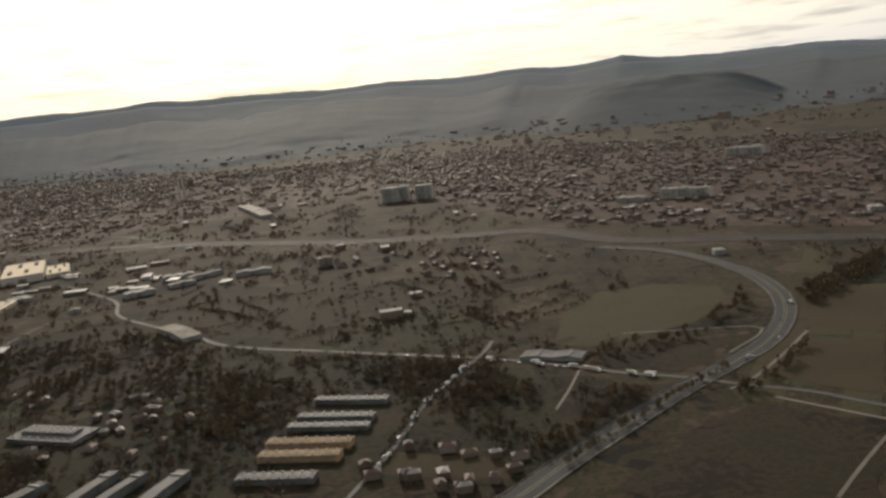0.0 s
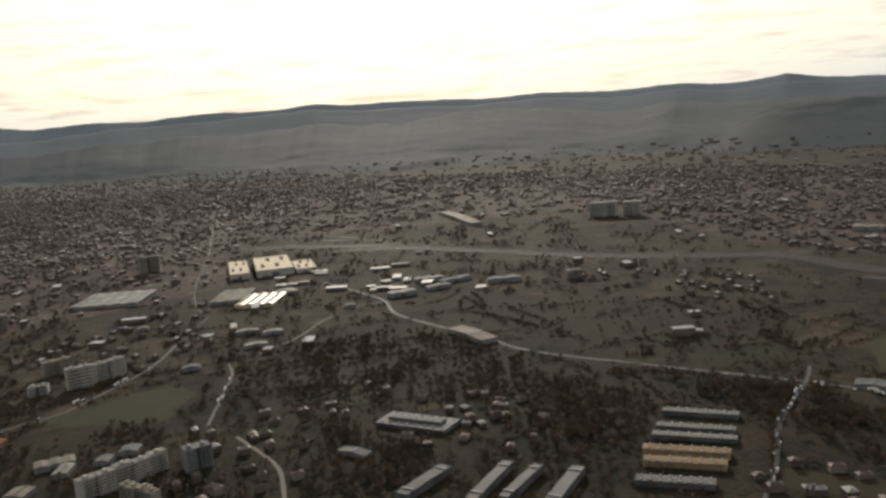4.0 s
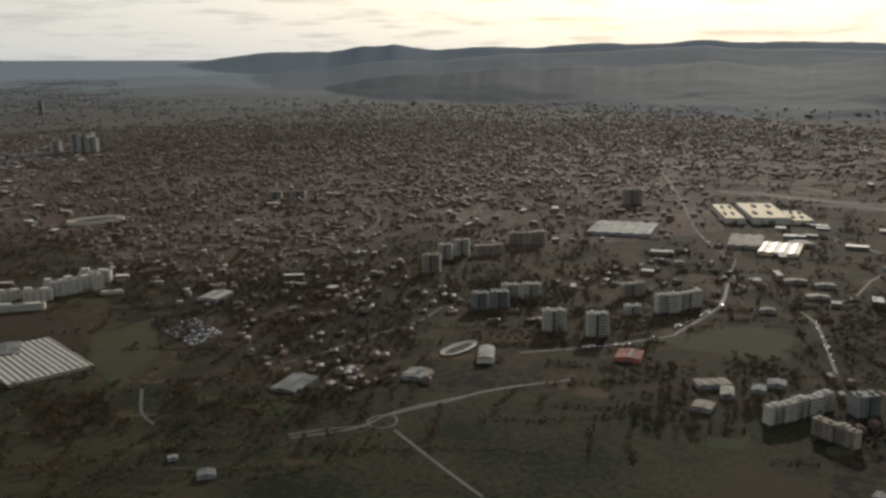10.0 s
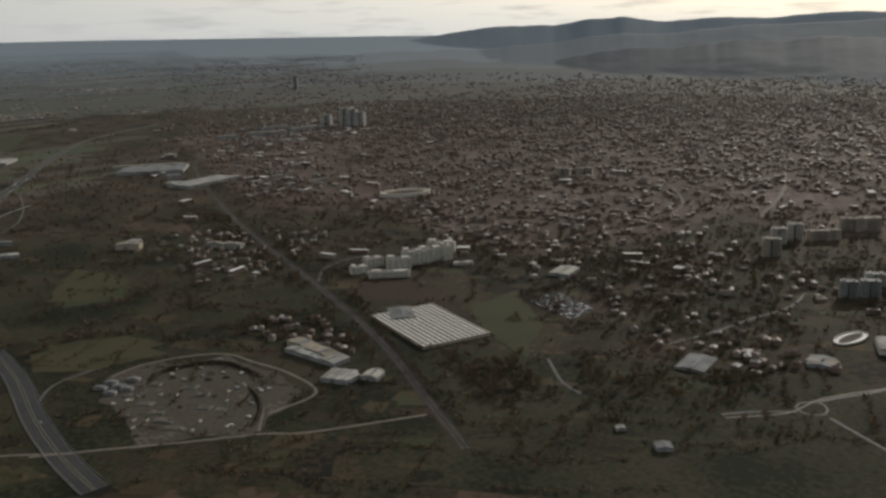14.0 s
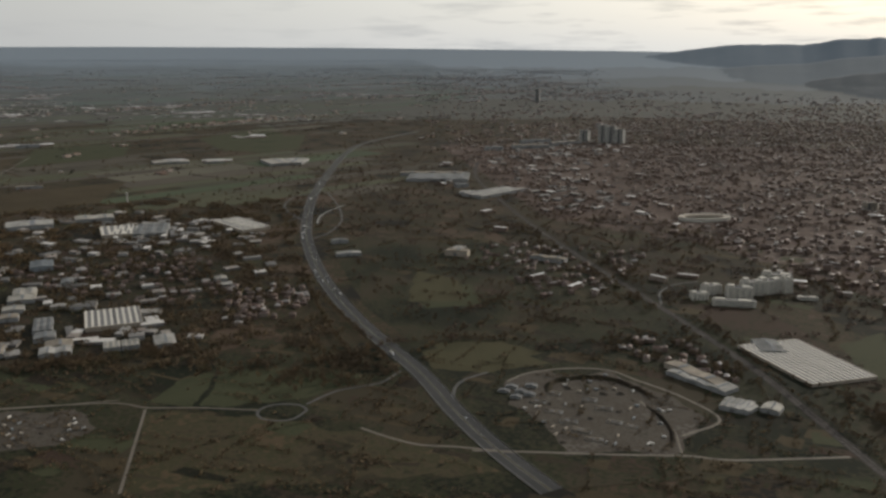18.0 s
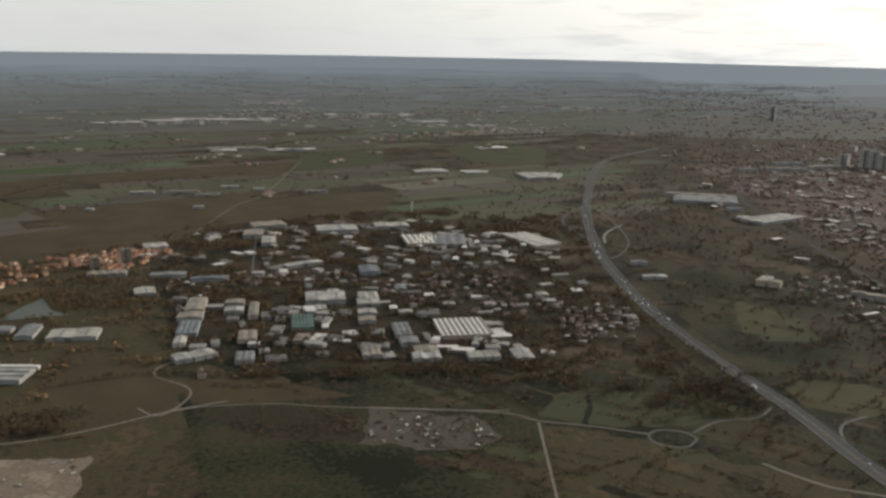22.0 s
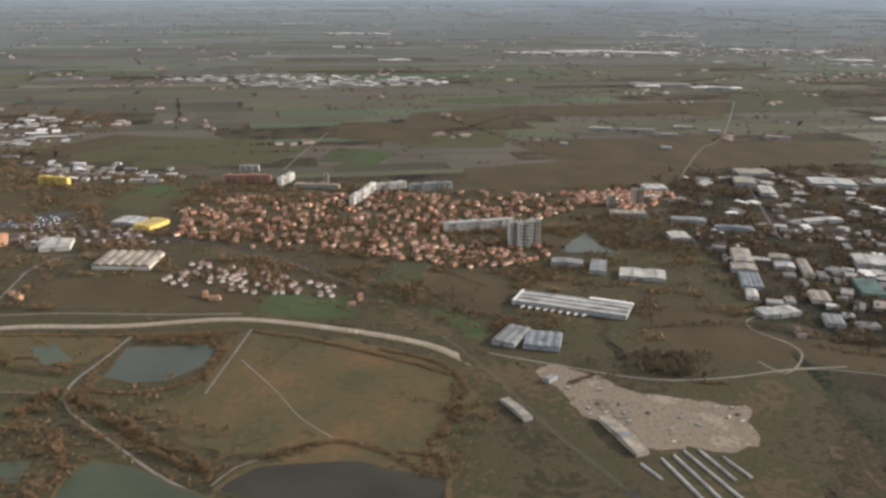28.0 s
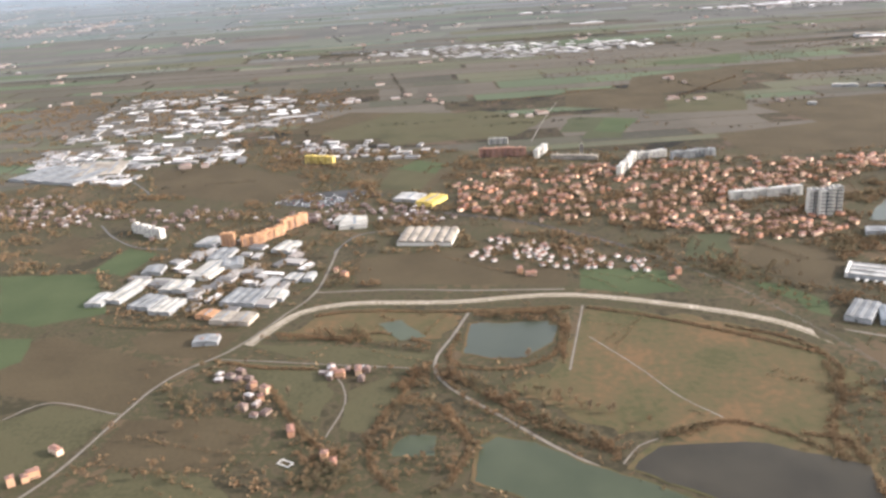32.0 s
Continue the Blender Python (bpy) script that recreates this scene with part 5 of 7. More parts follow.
def far_city(seed, n, az0, az1, d0, d1, low=-0.25):
    """City blocks and their garden trees, ever smaller towards the hills."""
    r = np.random.default_rng(seed)
    rows, trees = [[] for _ in range(6)], [[] for _ in range(6)]
    for _ in range(n):
        az, d = r.uniform(az0, az1), r.uniform(d0 ** 1.5, d1 ** 1.5) ** (1 / 1.5)
        x, y, s = far_place(az, d)
        rr = math.hypot(x - CENTRE[0], y - CENTRE[1])
        if ridges(x, y, rr, az) > 16 + 10 * r.random() or taken((x, y)) > 1:
            continue
        px_, py_ = -d * math.sin(radians(az)), d * math.cos(radians(az))
        dens = noise.fractal(Vector((px_ / 420, py_ / 420, 6.6)), 0.8, 2.0, 3)
        k = haze_band(d * 1.1, r)
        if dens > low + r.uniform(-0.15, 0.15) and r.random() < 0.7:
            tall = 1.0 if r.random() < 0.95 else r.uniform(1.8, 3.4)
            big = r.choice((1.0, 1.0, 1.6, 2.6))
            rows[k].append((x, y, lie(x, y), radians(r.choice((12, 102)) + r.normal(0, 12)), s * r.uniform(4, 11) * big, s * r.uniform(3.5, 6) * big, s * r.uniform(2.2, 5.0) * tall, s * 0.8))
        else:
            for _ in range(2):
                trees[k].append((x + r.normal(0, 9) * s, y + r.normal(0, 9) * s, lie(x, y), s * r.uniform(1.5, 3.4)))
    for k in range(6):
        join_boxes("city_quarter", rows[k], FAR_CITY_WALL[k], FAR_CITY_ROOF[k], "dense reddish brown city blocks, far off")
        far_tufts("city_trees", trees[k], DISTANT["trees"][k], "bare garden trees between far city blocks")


def shed_cluster(seed, az, d, wide, deep, n, turn=0.0):
    """A group of white sheds far out on the plain, drawn out across it."""
    r = np.random.default_rng(seed)
    rows, a = [], radians(az + turn)
    k = haze_band(d, r)
    for _ in range(n):
        p, q = r.uniform(-wide, wide), r.uniform(-deep, deep)
        x, y = -d * math.sin(radians(az)) + p * math.cos(a) - q * math.sin(a), d * math.cos(radians(az)) + p * math.sin(a) + q * math.cos(a)
        x, y, s = far_place(math.degrees(math.atan2(-x, y)), math.hypot(x, y))
        rows.append((x, y, lie(x, y) + 0.2, a + r.normal(0, 0.03), s * r.uniform(14, 42), s * r.uniform(8, 22), s * r.uniform(2.2, 4.2), s * 0.5))
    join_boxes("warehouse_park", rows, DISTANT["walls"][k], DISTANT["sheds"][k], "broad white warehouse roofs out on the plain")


def pale_roofs(seed, n, az0, az1, d0, d1):
    """Flat roofs added singly among the city's tiles; their pale colour stands in for sun glints."""
    r = np.random.default_rng(seed)
    rows = []
    for _ in range(n):
        x, y, s = far_place(r.uniform(az0, az1), r.uniform(d0, d1))
        rr = math.hypot(x - CENTRE[0], y - CENTRE[1])
        if taken((x, y)) < 2 and ridges(x, y, rr, azimuth(x, y)) < 6:
            rows.append((x, y, lie(x, y), radians(r.choice((12, 102)) + r.normal(0, 10)), s * r.uniform(5, 20), s * r.uniform(3, 8), s * r.uniform(2.6, 5), s * 0.2))
    join_boxes("pale_roofs", rows, CITY_WALL, DISTANT["sheds"][0], "small flat roofs among city houses, sun glints put into their pale colour")


# far city colours, with distance haze mixed into the paint likewise
FAR_CITY_WALL = haze_tinted_set("far_city_plaster", [(0.10, 0.076, 0.062), (0.17, 0.13, 0.105), (0.23, 0.20, 0.175), (0.13, 0.10, 0.083)])
FAR_CITY_ROOF = haze_tinted_set("far_city_tile", [(0.042, 0.027, 0.021), (0.076, 0.046, 0.035), (0.054, 0.040, 0.034), (0.060, 0.041, 0.034), (0.16, 0.148, 0.138)])


# ---- the plan ----
# roads and railways
road("motorway", "motorway", 10, [(11, 243), (23, 253), (41, 272), (66, 296), (96, 324), (125, 348), (148, 368), (168, 394), (184, 426), (193, 461), (196, 499), (192, 533), (183, 571), (166, 606), (136, 637)])
road("main_road", "asphalt", 2.59, [(-298, 746), (-287, 732), (-242, 674), (-224, 645), (-209, 600), (-177, 559), (-138, 516), (-117, 487), (-86, 464), (-57, 448), (-34, 434), (25, 400), (60, 374), (81, 355), (103, 340), (121, 324), (142, 307), (158, 286), (186, 258)])
road("straight_road", "asphalt", 1.87, [(-40, 248), (-31, 268), (-16, 306), (-2, 350), (25, 404), (33, 426)])
road("lane", "gravel", 1.15, [(47, 322), (56, 342), (65, 365)])
road("lane", "gravel", 1.58, [(174, 380), (150, 352), (127, 328), (115, 320)])
road("lane", "gravel", 1.3, [(111, 227), (125, 242), (144, 261), (175, 290)])
road("lane", "gravel", 1.8, [(127, 307), (138, 293), (152, 275)])
road("lane", "gravel", 1.15, [(96, 412), (122, 405), (155, 397), (154, 385), (131, 363)])
road("avenue", "asphalt", 1.66, [(-269, 373), (-275, 404), (-286, 459), (-298, 487)])
road("avenue", "asphalt", 1.08, [(-343, 535), (-356, 577), (-362, 627), (-365, 625), (-413, 727), (-484, 954), (-581, 1236), (-673, 1494)])
road("side_road", "asphalt", 2.16, [(-360, 403), (-349, 464), (-348, 498), (-354, 547)])
road("side_road", "asphalt", 2.16, [(-430, 336), (-397, 362), (-374, 386), (-360, 403)])
road("lane", "gravel", 1.87, [(-249, 357), (-231, 336), (-217, 317), (-208, 293), (-203, 275)])
road("lane", "gravel", 1.44, [(-284, 505), (-269, 540), (-260, 595), (-244, 630), (-224, 645)])
road("loop_road", "asphalt", 1.58, [(-378, 175), (-393, 184), (-417, 199), (-440, 214)])
road("loop_road", "asphalt", 1.58, [(-454, 212), (-469, 201), (-480, 189)])
road("loop_road", "asphalt", 2.16, [(-450, 229), (-443, 241), (-434, 254), (-420, 278), (-390, 307)])
road("roundabout", "asphalt", 1.15, [(-444, 223), (-443, 217), (-447, 213), (-452, 213), (-456, 217), (-456, 223), (-452, 227), (-447, 227), (-444, 223)])
road("lane", "gravel", 1.15, [(-477, 187), (-457, 208), (-450, 233), (-431, 262), (-409, 291)])
road("park_road", "asphalt", 1.58, [(-583, 202), (-559, 179), (-544, 172)])
road("side_road", "asphalt", 1.73, [(-544, 256), (-532, 288), (-521, 334), (-512, 366), (-514, 402)])
road("motorway", "motorway", 11, [(-646, -25), (-686, -19), (-737, -7), (-800, 12), (-895, 32), (-1017, 69), (-1138, 118), (-1241, 169), (-1408, 266), (-1589, 388), (-1809, 545), (-1965, 686), (-2126, 931)])
road("ramp", "concrete", 1.87, [(-1241, 182), (-1275, 204), (-1302, 231), (-1327, 265)])
road("ramp", "asphalt", 1.73, [(-1257, 176), (-1312, 186), (-1369, 206), (-1420, 247), (-1424, 284)])
road("ramp", "asphalt", 1.73, [(-1171, 140), (-1188, 167), (-1235, 209), (-1316, 252), (-1418, 294)])
road("embanked_road", "asphalt", 1.73, [(-753, 3), (-765, 13), (-772, 26), (-773, 43)])
road("railway", "railway", 5.5, [(-1570, 667), (-1432, 554), (-1267, 457), (-1078, 357), (-952, 297), (-810, 233), (-723, 192), (-667, 163), (-595, 119), (-551, 92)])
road("curved_road", "asphalt", 1.73, [(-807, 236), (-829, 261), (-838, 290), (-833, 312)])
road("yard_road", "gravel", 1.15, [(-893, -217), (-872, -175), (-854, -145), (-839, -135), (-822, -112), (-801, -89)])
road("roundabout", "asphalt", 1.44, [(-786, -68), (-780, -78), (-782, -86), (-790, -92), (-799, -90), (-803, -83), (-801, -75), (-794, -68), (-786, -68)])
road("yard_road", "asphalt", 1.44, [(-793, -65), (-800, -42), (-796, -17), (-805, 3)])
road("dirt_track", "gravel", 1.44, [(-837, -136), (-795, -155), (-753, -174)])
road("dirt_track", "gravel", 1.73, [(-750, -57), (-733, -52), (-716, -44), (-705, -32), (-683, -13)])
road("site_road", "gravel", 1.7, [(-697, -28), (-677, -4), (-653, 24), (-633, 49), (-618, 62), (-588, 108)])
road("site_road", "gravel", 1.6, [(-755, 43), (-758, 61), (-750, 85), (-734, 102), (-712, 103), (-683, 104), (-650, 95), (-649, 64)])
road("site_road", "gravel", 1.3, [(-691, 81), (-659, 68), (-637, 49)])
road("yard_road", "gravel", 1.3, [(-940, -338), (-924, -328), (-946, -309), (-965, -308), (-989, -323), (-1005, -320), (-1015, -306)])
road("yard_road", "gravel", 1.01, [(-925, -341), (-929, -306), (-918, -265), (-906, -244), (-891, -215), (-870, -172), (-858, -143)])
road("avenue", "asphalt", 1.73, [(-1191, -221), (-1325, -190), (-1444, -161)])
road("railway", "railway", 4.2, [(-1197, -754), (-1165, -681), (-1107, -611), (-1034, -551), (-994, -529), (-950, -506), (-892, -483), (-850, -467), (-810, -448), (-773, -434)])
road("embanked_road", "sand", 6.4, [(-932, -838), (-954, -831), (-975, -823), (-987, -811), (-996, -783), (-997, -723), (-1008, -651), (-990, -582), (-965, -529), (-930, -498), (-898, -470)])
road("embanked_road", "gravel", 1.58, [(-1015, -819), (-1019, -765), (-1017, -707), (-1018, -651)])
road("yard_road", "gravel", 1.58, [(-954, -496), (-934, -452), (-917, -408), (-918, -366), (-929, -323), (-932, -289)])
road("country_road", "gravel", 1.44, [(-754, -899), (-794, -884), (-849, -877), (-877, -873), (-900, -864), (-922, -848), (-950, -837), (-975, -830), (-1019, -819), (-1107, -825)])
road("country_road", "gravel", 1.01, [(-842, -940), (-861, -923), (-849, -877)])
road("country_road", "gravel", 0.94, [(-913, -848), (-911, -821), (-908, -790), (-903, -731)])
road("dike_road", "gravel", 1.73, [(-979, -711), (-945, -717), (-912, -723), (-885, -714), (-849, -679), (-822, -652), (-801, -624), (-788, -605)])
road("dirt_track", "gravel", 0.86, [(-831, -765), (-863, -763), (-885, -770), (-894, -777)])
road("dirt_track", "gravel", 1.15, [(-991, -640), (-941, -645), (-902, -649)])
road("dirt_track", "gravel", 0.79, [(-945, -638), (-906, -613), (-875, -596), (-854, -578)])
road("dirt_track", "gravel", 0.86, [(-813, -627), (-828, -619), (-834, -610)])
road("country_road", "gravel", 1.15, [(-1476, -686), (-1592, -675), (-1734, -658)])
road("country_road", "gravel", 1.3, [(-1426, -242), (-1616, -155), (-1730, -86), (-2112, 68)])
road("curved_road", "asphalt", 1.44, [(-1178, -1059), (-1145, -1032), (-1117, -998), (-1110, -966)])
road("curved_road", "asphalt", 1.44, [(-1340, -1111), (-1303, -1078), (-1280, -1061)])
road("side_road", "asphalt", 1.44, [(-1094, -826), (-1120, -823), (-1141, -814), (-1150, -788)])
road("country_road", "asphalt", 1.44, [(-632, 631), (-650, 724), (-676, 817), (-707, 903)])
road("country_road", "asphalt", 1.44, [(-818, 784), (-762, 720), (-718, 647), (-704, 589)])
road("rail_yard", "railway", 24, [(-448, 1001), (-297, 951), (-166, 876), (-57, 805), (36, 768), (107, 744), (158, 655), (228, 610), (310, 557), (362, 530)])
# fields and open ground
field("park", [(-315, 484), (-211, 576), (-116, 543), (16, 435), (-30, 280), (-223, 264)])
field("park", [(-262, 543), (-213, 594), (-175, 654), (-34, 610), (57, 574), (19, 445), (-85, 470), (-153, 535)])
field("park", [(-247, 509), (-145, 488), (-56, 429), (36, 381), (95, 327), (31, 258), (-119, 303), (-182, 366)])
field("park", [(-386, 344), (-292, 437), (-189, 516), (-198, 292), (-342, 238)])
field("park", [(-879, 395), (-761, 533), (-584, 562), (-500, 353), (-572, 240), (-705, 299)])
field("park", [(-1165, 356), (-929, 363), (-677, 248), (-625, 161), (-780, 201), (-945, 237)])
field("park", [(-1321, -289), (-1240, 65), (-1030, -2), (-934, -92), (-992, -313)])
patchwork([(236, 519), (302, 493), (168, 260), (126, 315)], 60, 22, 50, 6)
traffic([(-686, -19), (-737, -7), (-800, 12), (-895, 32), (-1017, 69), (-1138, 118), (-1241, 169), (-1408, 266), (-1589, 388)], 11, 46, 5)
traffic([(-365, 625), (-413, 727), (-484, 954), (-581, 1236)], 3, 22, 8)
traffic([(-27, 276), (-16, 306), (-2, 350), (25, 404)], 3, 26, 9)
traffic([(-269, 373), (-275, 404), (-286, 459), (-298, 487)], 3, 12, 10)
traffic([(-33, 430), (24, 398), (60, 372), (101, 339)], 4, 26, 11)
traffic([(-430, 336), (-397, 362), (-374, 386), (-349, 464), (-348, 498)], 3, 22, 12)
traffic([(41, 272), (66, 296), (96, 324), (125, 348), (148, 368), (168, 394), (184, 426), (196, 499)], 10, 8, 6)
field("urban", [(-1852, 788), (-2069, 1377), (-1521, 1709), (-692, 1870), (-518, 968), (-661, 868), (-663, 551), (-699, 373), (-916, 431), (-1110, 404)])
field("urban", [(-1893, 1269), (-1790, 2199), (-963, 2453), (-433, 1976), (-456, 1360), (-496, 950), (-555, 759), (-759, 685), (-967, 507)])
field("urban", [(-1367, 1608), (-801, 1761), (-87, 1728), (322, 1470), (179, 988), (-101, 1170), (-464, 1054), (-391, 737), (-577, 542)])
field("urban", [(184, 1558), (643, 1150), (328, 589), (174, 718), (94, 843), (-115, 1502)])
field("heath", [(-1400, -330), (-1114, -414), (-914, -416), (-767, -480), (-740, -400), (-880, -316), (-1020, -306), (-1250, -296)])
field("heath", [(-1139, -1216), (-1300, -1240), (-1500, -1010), (-1420, -700), (-1400, -330), (-1250, -300), (-1114, -416), (-1099, -650), (-1094, -822), (-1135, -976)])
field("heath", [(-1139, -1212), (-1135, -976), (-1094, -822), (-1099, -650), (-1114, -420), (-914, -422), (-767, -489), (-746, -916)])
field("turf", [(-1020, -312), (-927, -139), (-868, -7), (-806, 107), (-647, 144), (-601, 60), (-811, -319)])
field("turf", [(-729, 154), (-573, 215), (-461, 257), (-356, 289), (-263, 317), (-261, 200), (-565, 47)])
field("turf", [(-1169, 153), (-1065, 279), (-821, 245), (-664, 197), (-718, 132), (-803, 29), (-936, 57)])
field("sandpit", [(-804, -506), (-815, -499), (-817, -476), (-805, -469), (-792, -473), (-786, -497), (-780, -508), (-769, -513), (-768, -519)])
field("heath", [(-938, -520), (-956, -506), (-864, -464), (-801, -431), (-793, -456), (-870, -486)])
field("ploughed", [(-901, -415), (-887, -365), (-854, -373), (-852, -408)])
field("olive", [(61, 407), (79, 470), (105, 501), (139, 503), (169, 480), (164, 450), (134, 416), (101, 402), (78, 395)])
field("turf", [(-41, 474), (-30, 509), (4, 506), (35, 477), (27, 431), (-16, 446)])
field("scrub", [(-190, 574), (-189, 660), (-58, 624), (28, 556), (37, 496), (-37, 520), (-47, 461), (-100, 485)])
field("scrub", [(117, 303), (149, 271), (120, 218), (67, 233), (54, 248), (90, 287)])
field("ploughed", [(167, 369), (197, 356), (163, 295), (146, 315), (134, 330)])
field("turf", [(243, 496), (275, 493), (247, 445), (226, 450)])
field("ploughed", [(211, 451), (241, 434), (201, 363), (178, 389)])
field("turf", [(19, 323), (34, 317), (28, 289), (17, 292)])
field("scrub", [(77, 381), (102, 385), (146, 389), (120, 355), (103, 346), (74, 367)])
field("ploughed", [(-18, 301), (29, 279), (21, 266), (-20, 282)])
field("scrub", [(55, 335), (97, 334), (66, 303), (44, 286), (35, 284)])
field("pasture", [(-336, 383), (-342, 422), (-317, 446), (-297, 430), (-294, 385), (-310, 377)])
field("scrub", [(-252, 387), (-282, 471), (-264, 520), (-212, 585), (-167, 528), (-117, 475), (-94, 442), (-159, 400), (-206, 438), (-236, 426)])
field("pasture", [(-352, 380), (-349, 420), (-322, 437), (-311, 400), (-320, 382)])
field("turf", [(-407, 194), (-445, 228), (-439, 245), (-416, 281), (-359, 270), (-336, 224)])
field("turf", [(-462, 171), (-475, 186), (-453, 208), (-436, 208), (-412, 192)])
field("scrub", [(-358, 309), (-337, 349), (-328, 338), (-334, 295), (-358, 285)])
field("turf", [(-545, 164), (-480, 184), (-446, 205), (-399, 175), (-413, 153), (-503, 133)])
field("pasture", [(-677, 254), (-675, 300), (-618, 248), (-594, 196), (-644, 221)])
field("turf", [(-437, 214), (-386, 284), (-367, 185), (-382, 185)])
field("dirt", [(-759, 38), (-758, 61), (-732, 100), (-687, 99), (-650, 63), (-638, 42), (-672, 6), (-719, 23)])
field("dirt", [(-648, 60), (-691, 81), (-687, 99), (-649, 91)])
field("pasture", [(-950, 109), (-936, 158), (-886, 129), (-901, 88)])
field("olive", [(-837, 46), (-811, 86), (-778, 91), (-795, 39)])
field("pasture", [(-871, -79), (-834, -30), (-803, -11), (-801, -60), (-816, -102), (-824, -111)])
field("pasture", [(-844, -131), (-866, -109), (-873, -82), (-825, -114)])
field("heath", [(-833, -137), (-794, -93), (-742, -58), (-705, -36), (-674, -32), (-753, -174)])
field("olive", [(-1000, 148), (-953, 158), (-899, 122), (-925, 89)])
field("olive", [(-827, 34), (-810, 76), (-762, 83), (-774, 41), (-796, 21)])
field("pasture", [(-2270, 442), (-2470, 713), (-2020, 552), (-1902, 439), (-2032, 392)])
field("ploughed", [(-2016, -254), (-2013, 14), (-1901, -23), (-1978, -259)])
field("pasture", [(-2241, 103), (-2272, 296), (-2025, 210), (-1971, 13)])
field("pasture", [(-2188, 475), (-2219, 678), (-1931, 512), (-1996, 389)])
field("ploughed", [(-1656, -407), (-1747, -80), (-1518, -156), (-1521, -351)])
field("dirt", [(-890, -216), (-860, -167), (-829, -162), (-816, -188), (-849, -235)])
field("ploughed", [(-982, -315), (-962, -261), (-912, -217), (-920, -264), (-936, -308)])
field("scrub", [(-923, -308), (-914, -266), (-892, -225), (-849, -235), (-878, -288)])
field("ploughed", [(-980, -386), (-995, -327), (-965, -312), (-943, -317), (-932, -356)])
field("pasture", [(-1081, -566), (-1123, -556), (-1132, -526), (-1075, -533), (-1071, -551)])
field("ploughed", [(-1068, -531), (-1107, -509), (-1094, -463), (-1057, -466), (-1013, -491)])
field("grass", [(-1019, -641), (-1057, -640), (-1045, -590), (-1013, -572), (-1009, -601)])
field("grass", [(-1029, -543), (-1024, -513), (-994, -493), (-971, -496), (-977, -515)])
field("ploughed", [(-998, -390), (-1034, -361), (-1012, -326), (-965, -308), (-932, -322), (-957, -380)])
field("sandpit", [(-934, -469), (-934, -452), (-897, -416), (-884, -363), (-843, -373), (-839, -402), (-842, -433), (-885, -458)])
field("sandpit", [(-816, -500), (-818, -472), (-800, -468), (-800, -504)])
field("ploughed", [(-1030, -793), (-1081, -810), (-1100, -732), (-1063, -678), (-1057, -649), (-1024, -648)])
field("ploughed", [(-1936, -537), (-2013, -349), (-1795, -392), (-1762, -562)])
field("pasture", [(-1478, -630), (-1591, -603), (-1566, -566), (-1479, -584)])
field("ploughed", [(-2011, -389), (-2111, 57), (-1962, -6), (-1914, -323)])
field("pasture", [(-2199, 110), (-2255, 283), (-2005, 181), (-1963, 14)])
field("olive", [(-1738, -538), (-1768, -395), (-1621, -418), (-1617, -545)])
field("olive", [(-1575, -912), (-1683, -763), (-1621, -664), (-1509, -706), (-1473, -848)])
field("ploughed", [(-1349, -840), (-1375, -796), (-1338, -764), (-1268, -778), (-1271, -815)])
field("ploughed", [(-1659, -134), (-1690, 112), (-1527, 29), (-1488, -196)])
field("ploughed", [(-1482, -479), (-1595, -199), (-1522, -193), (-1411, -259), (-1367, -462)])
field("meadow", [(-912, -652), (-980, -637), (-984, -610), (-957, -554), (-913, -511), (-876, -529), (-844, -550), (-851, -578), (-837, -626), (-880, -681)])
field("meadow", [(-976, -639), (-976, -577), (-934, -517), (-861, -493), (-811, -473), (-813, -581), (-900, -658)])
field("meadow", [(-941, -820), (-975, -804), (-988, -759), (-974, -714), (-941, -724), (-937, -770)])
field("olive", [(-933, -838), (-932, -783), (-919, -727), (-906, -735), (-910, -791)])
field("ploughed", [(-1383, -1105), (-1401, -1026), (-1319, -900), (-1236, -926), (-1279, -1052)])
field("ploughed", [(-921, -992), (-946, -969), (-900, -864), (-852, -880), (-869, -958)])
field("ploughed", [(-941, -918), (-956, -887), (-950, -848), (-911, -854), (-922, -901)])
field("grass", [(-1052, -1076), (-1056, -1000), (-981, -953), (-959, -992), (-968, -1022)])
field("grass", [(-941, -982), (-941, -1028), (-882, -987), (-910, -970)])
field("ploughed", [(-1111, -1084), (-1147, -1069), (-1138, -1038), (-1089, -1037)])
field("grass", [(-1063, -1008), (-1114, -1002), (-1099, -970), (-1050, -975)])
field("olive", [(-834, -947), (-859, -922), (-848, -880), (-793, -892), (-777, -909)])
field("ploughed", [(-844, -872), (-848, -821), (-838, -797), (-799, -810), (-803, -873)])
field("olive", [(-911, -841), (-904, -789), (-878, -773), (-844, -773), (-854, -793), (-890, -820)])
field("olive", [(-878, -764), (-895, -742), (-873, -733), (-834, -748), (-839, -760)])
field("ploughed", [(-1033, -779), (-1079, -767), (-1076, -687), (-1036, -681), (-1043, -729)])
field("olive", [(-771, -866), (-797, -856), (-796, -810), (-774, -789)])
field("grass", [(-1057, -639), (-1050, -582), (-1019, -584), (-1020, -636)])
field("olive", [(-1359, -831), (-1330, -779), (-1267, -787), (-1281, -827)])
field("grass", [(-1358, -825), (-1394, -806), (-1377, -773), (-1335, -779)])
field("olive", [(-1589, -987), (-1690, -883), (-1665, -753), (-1536, -764), (-1510, -922)])
field("ploughed", [(-1575, -1013), (-1703, -951), (-1690, -883), (-1549, -961)])
field("ploughed", [(-1831, -645), (-1823, -503), (-1640, -516), (-1686, -646)])
field("grass", [(-1522, -614), (-1604, -597), (-1589, -556), (-1507, -582)])
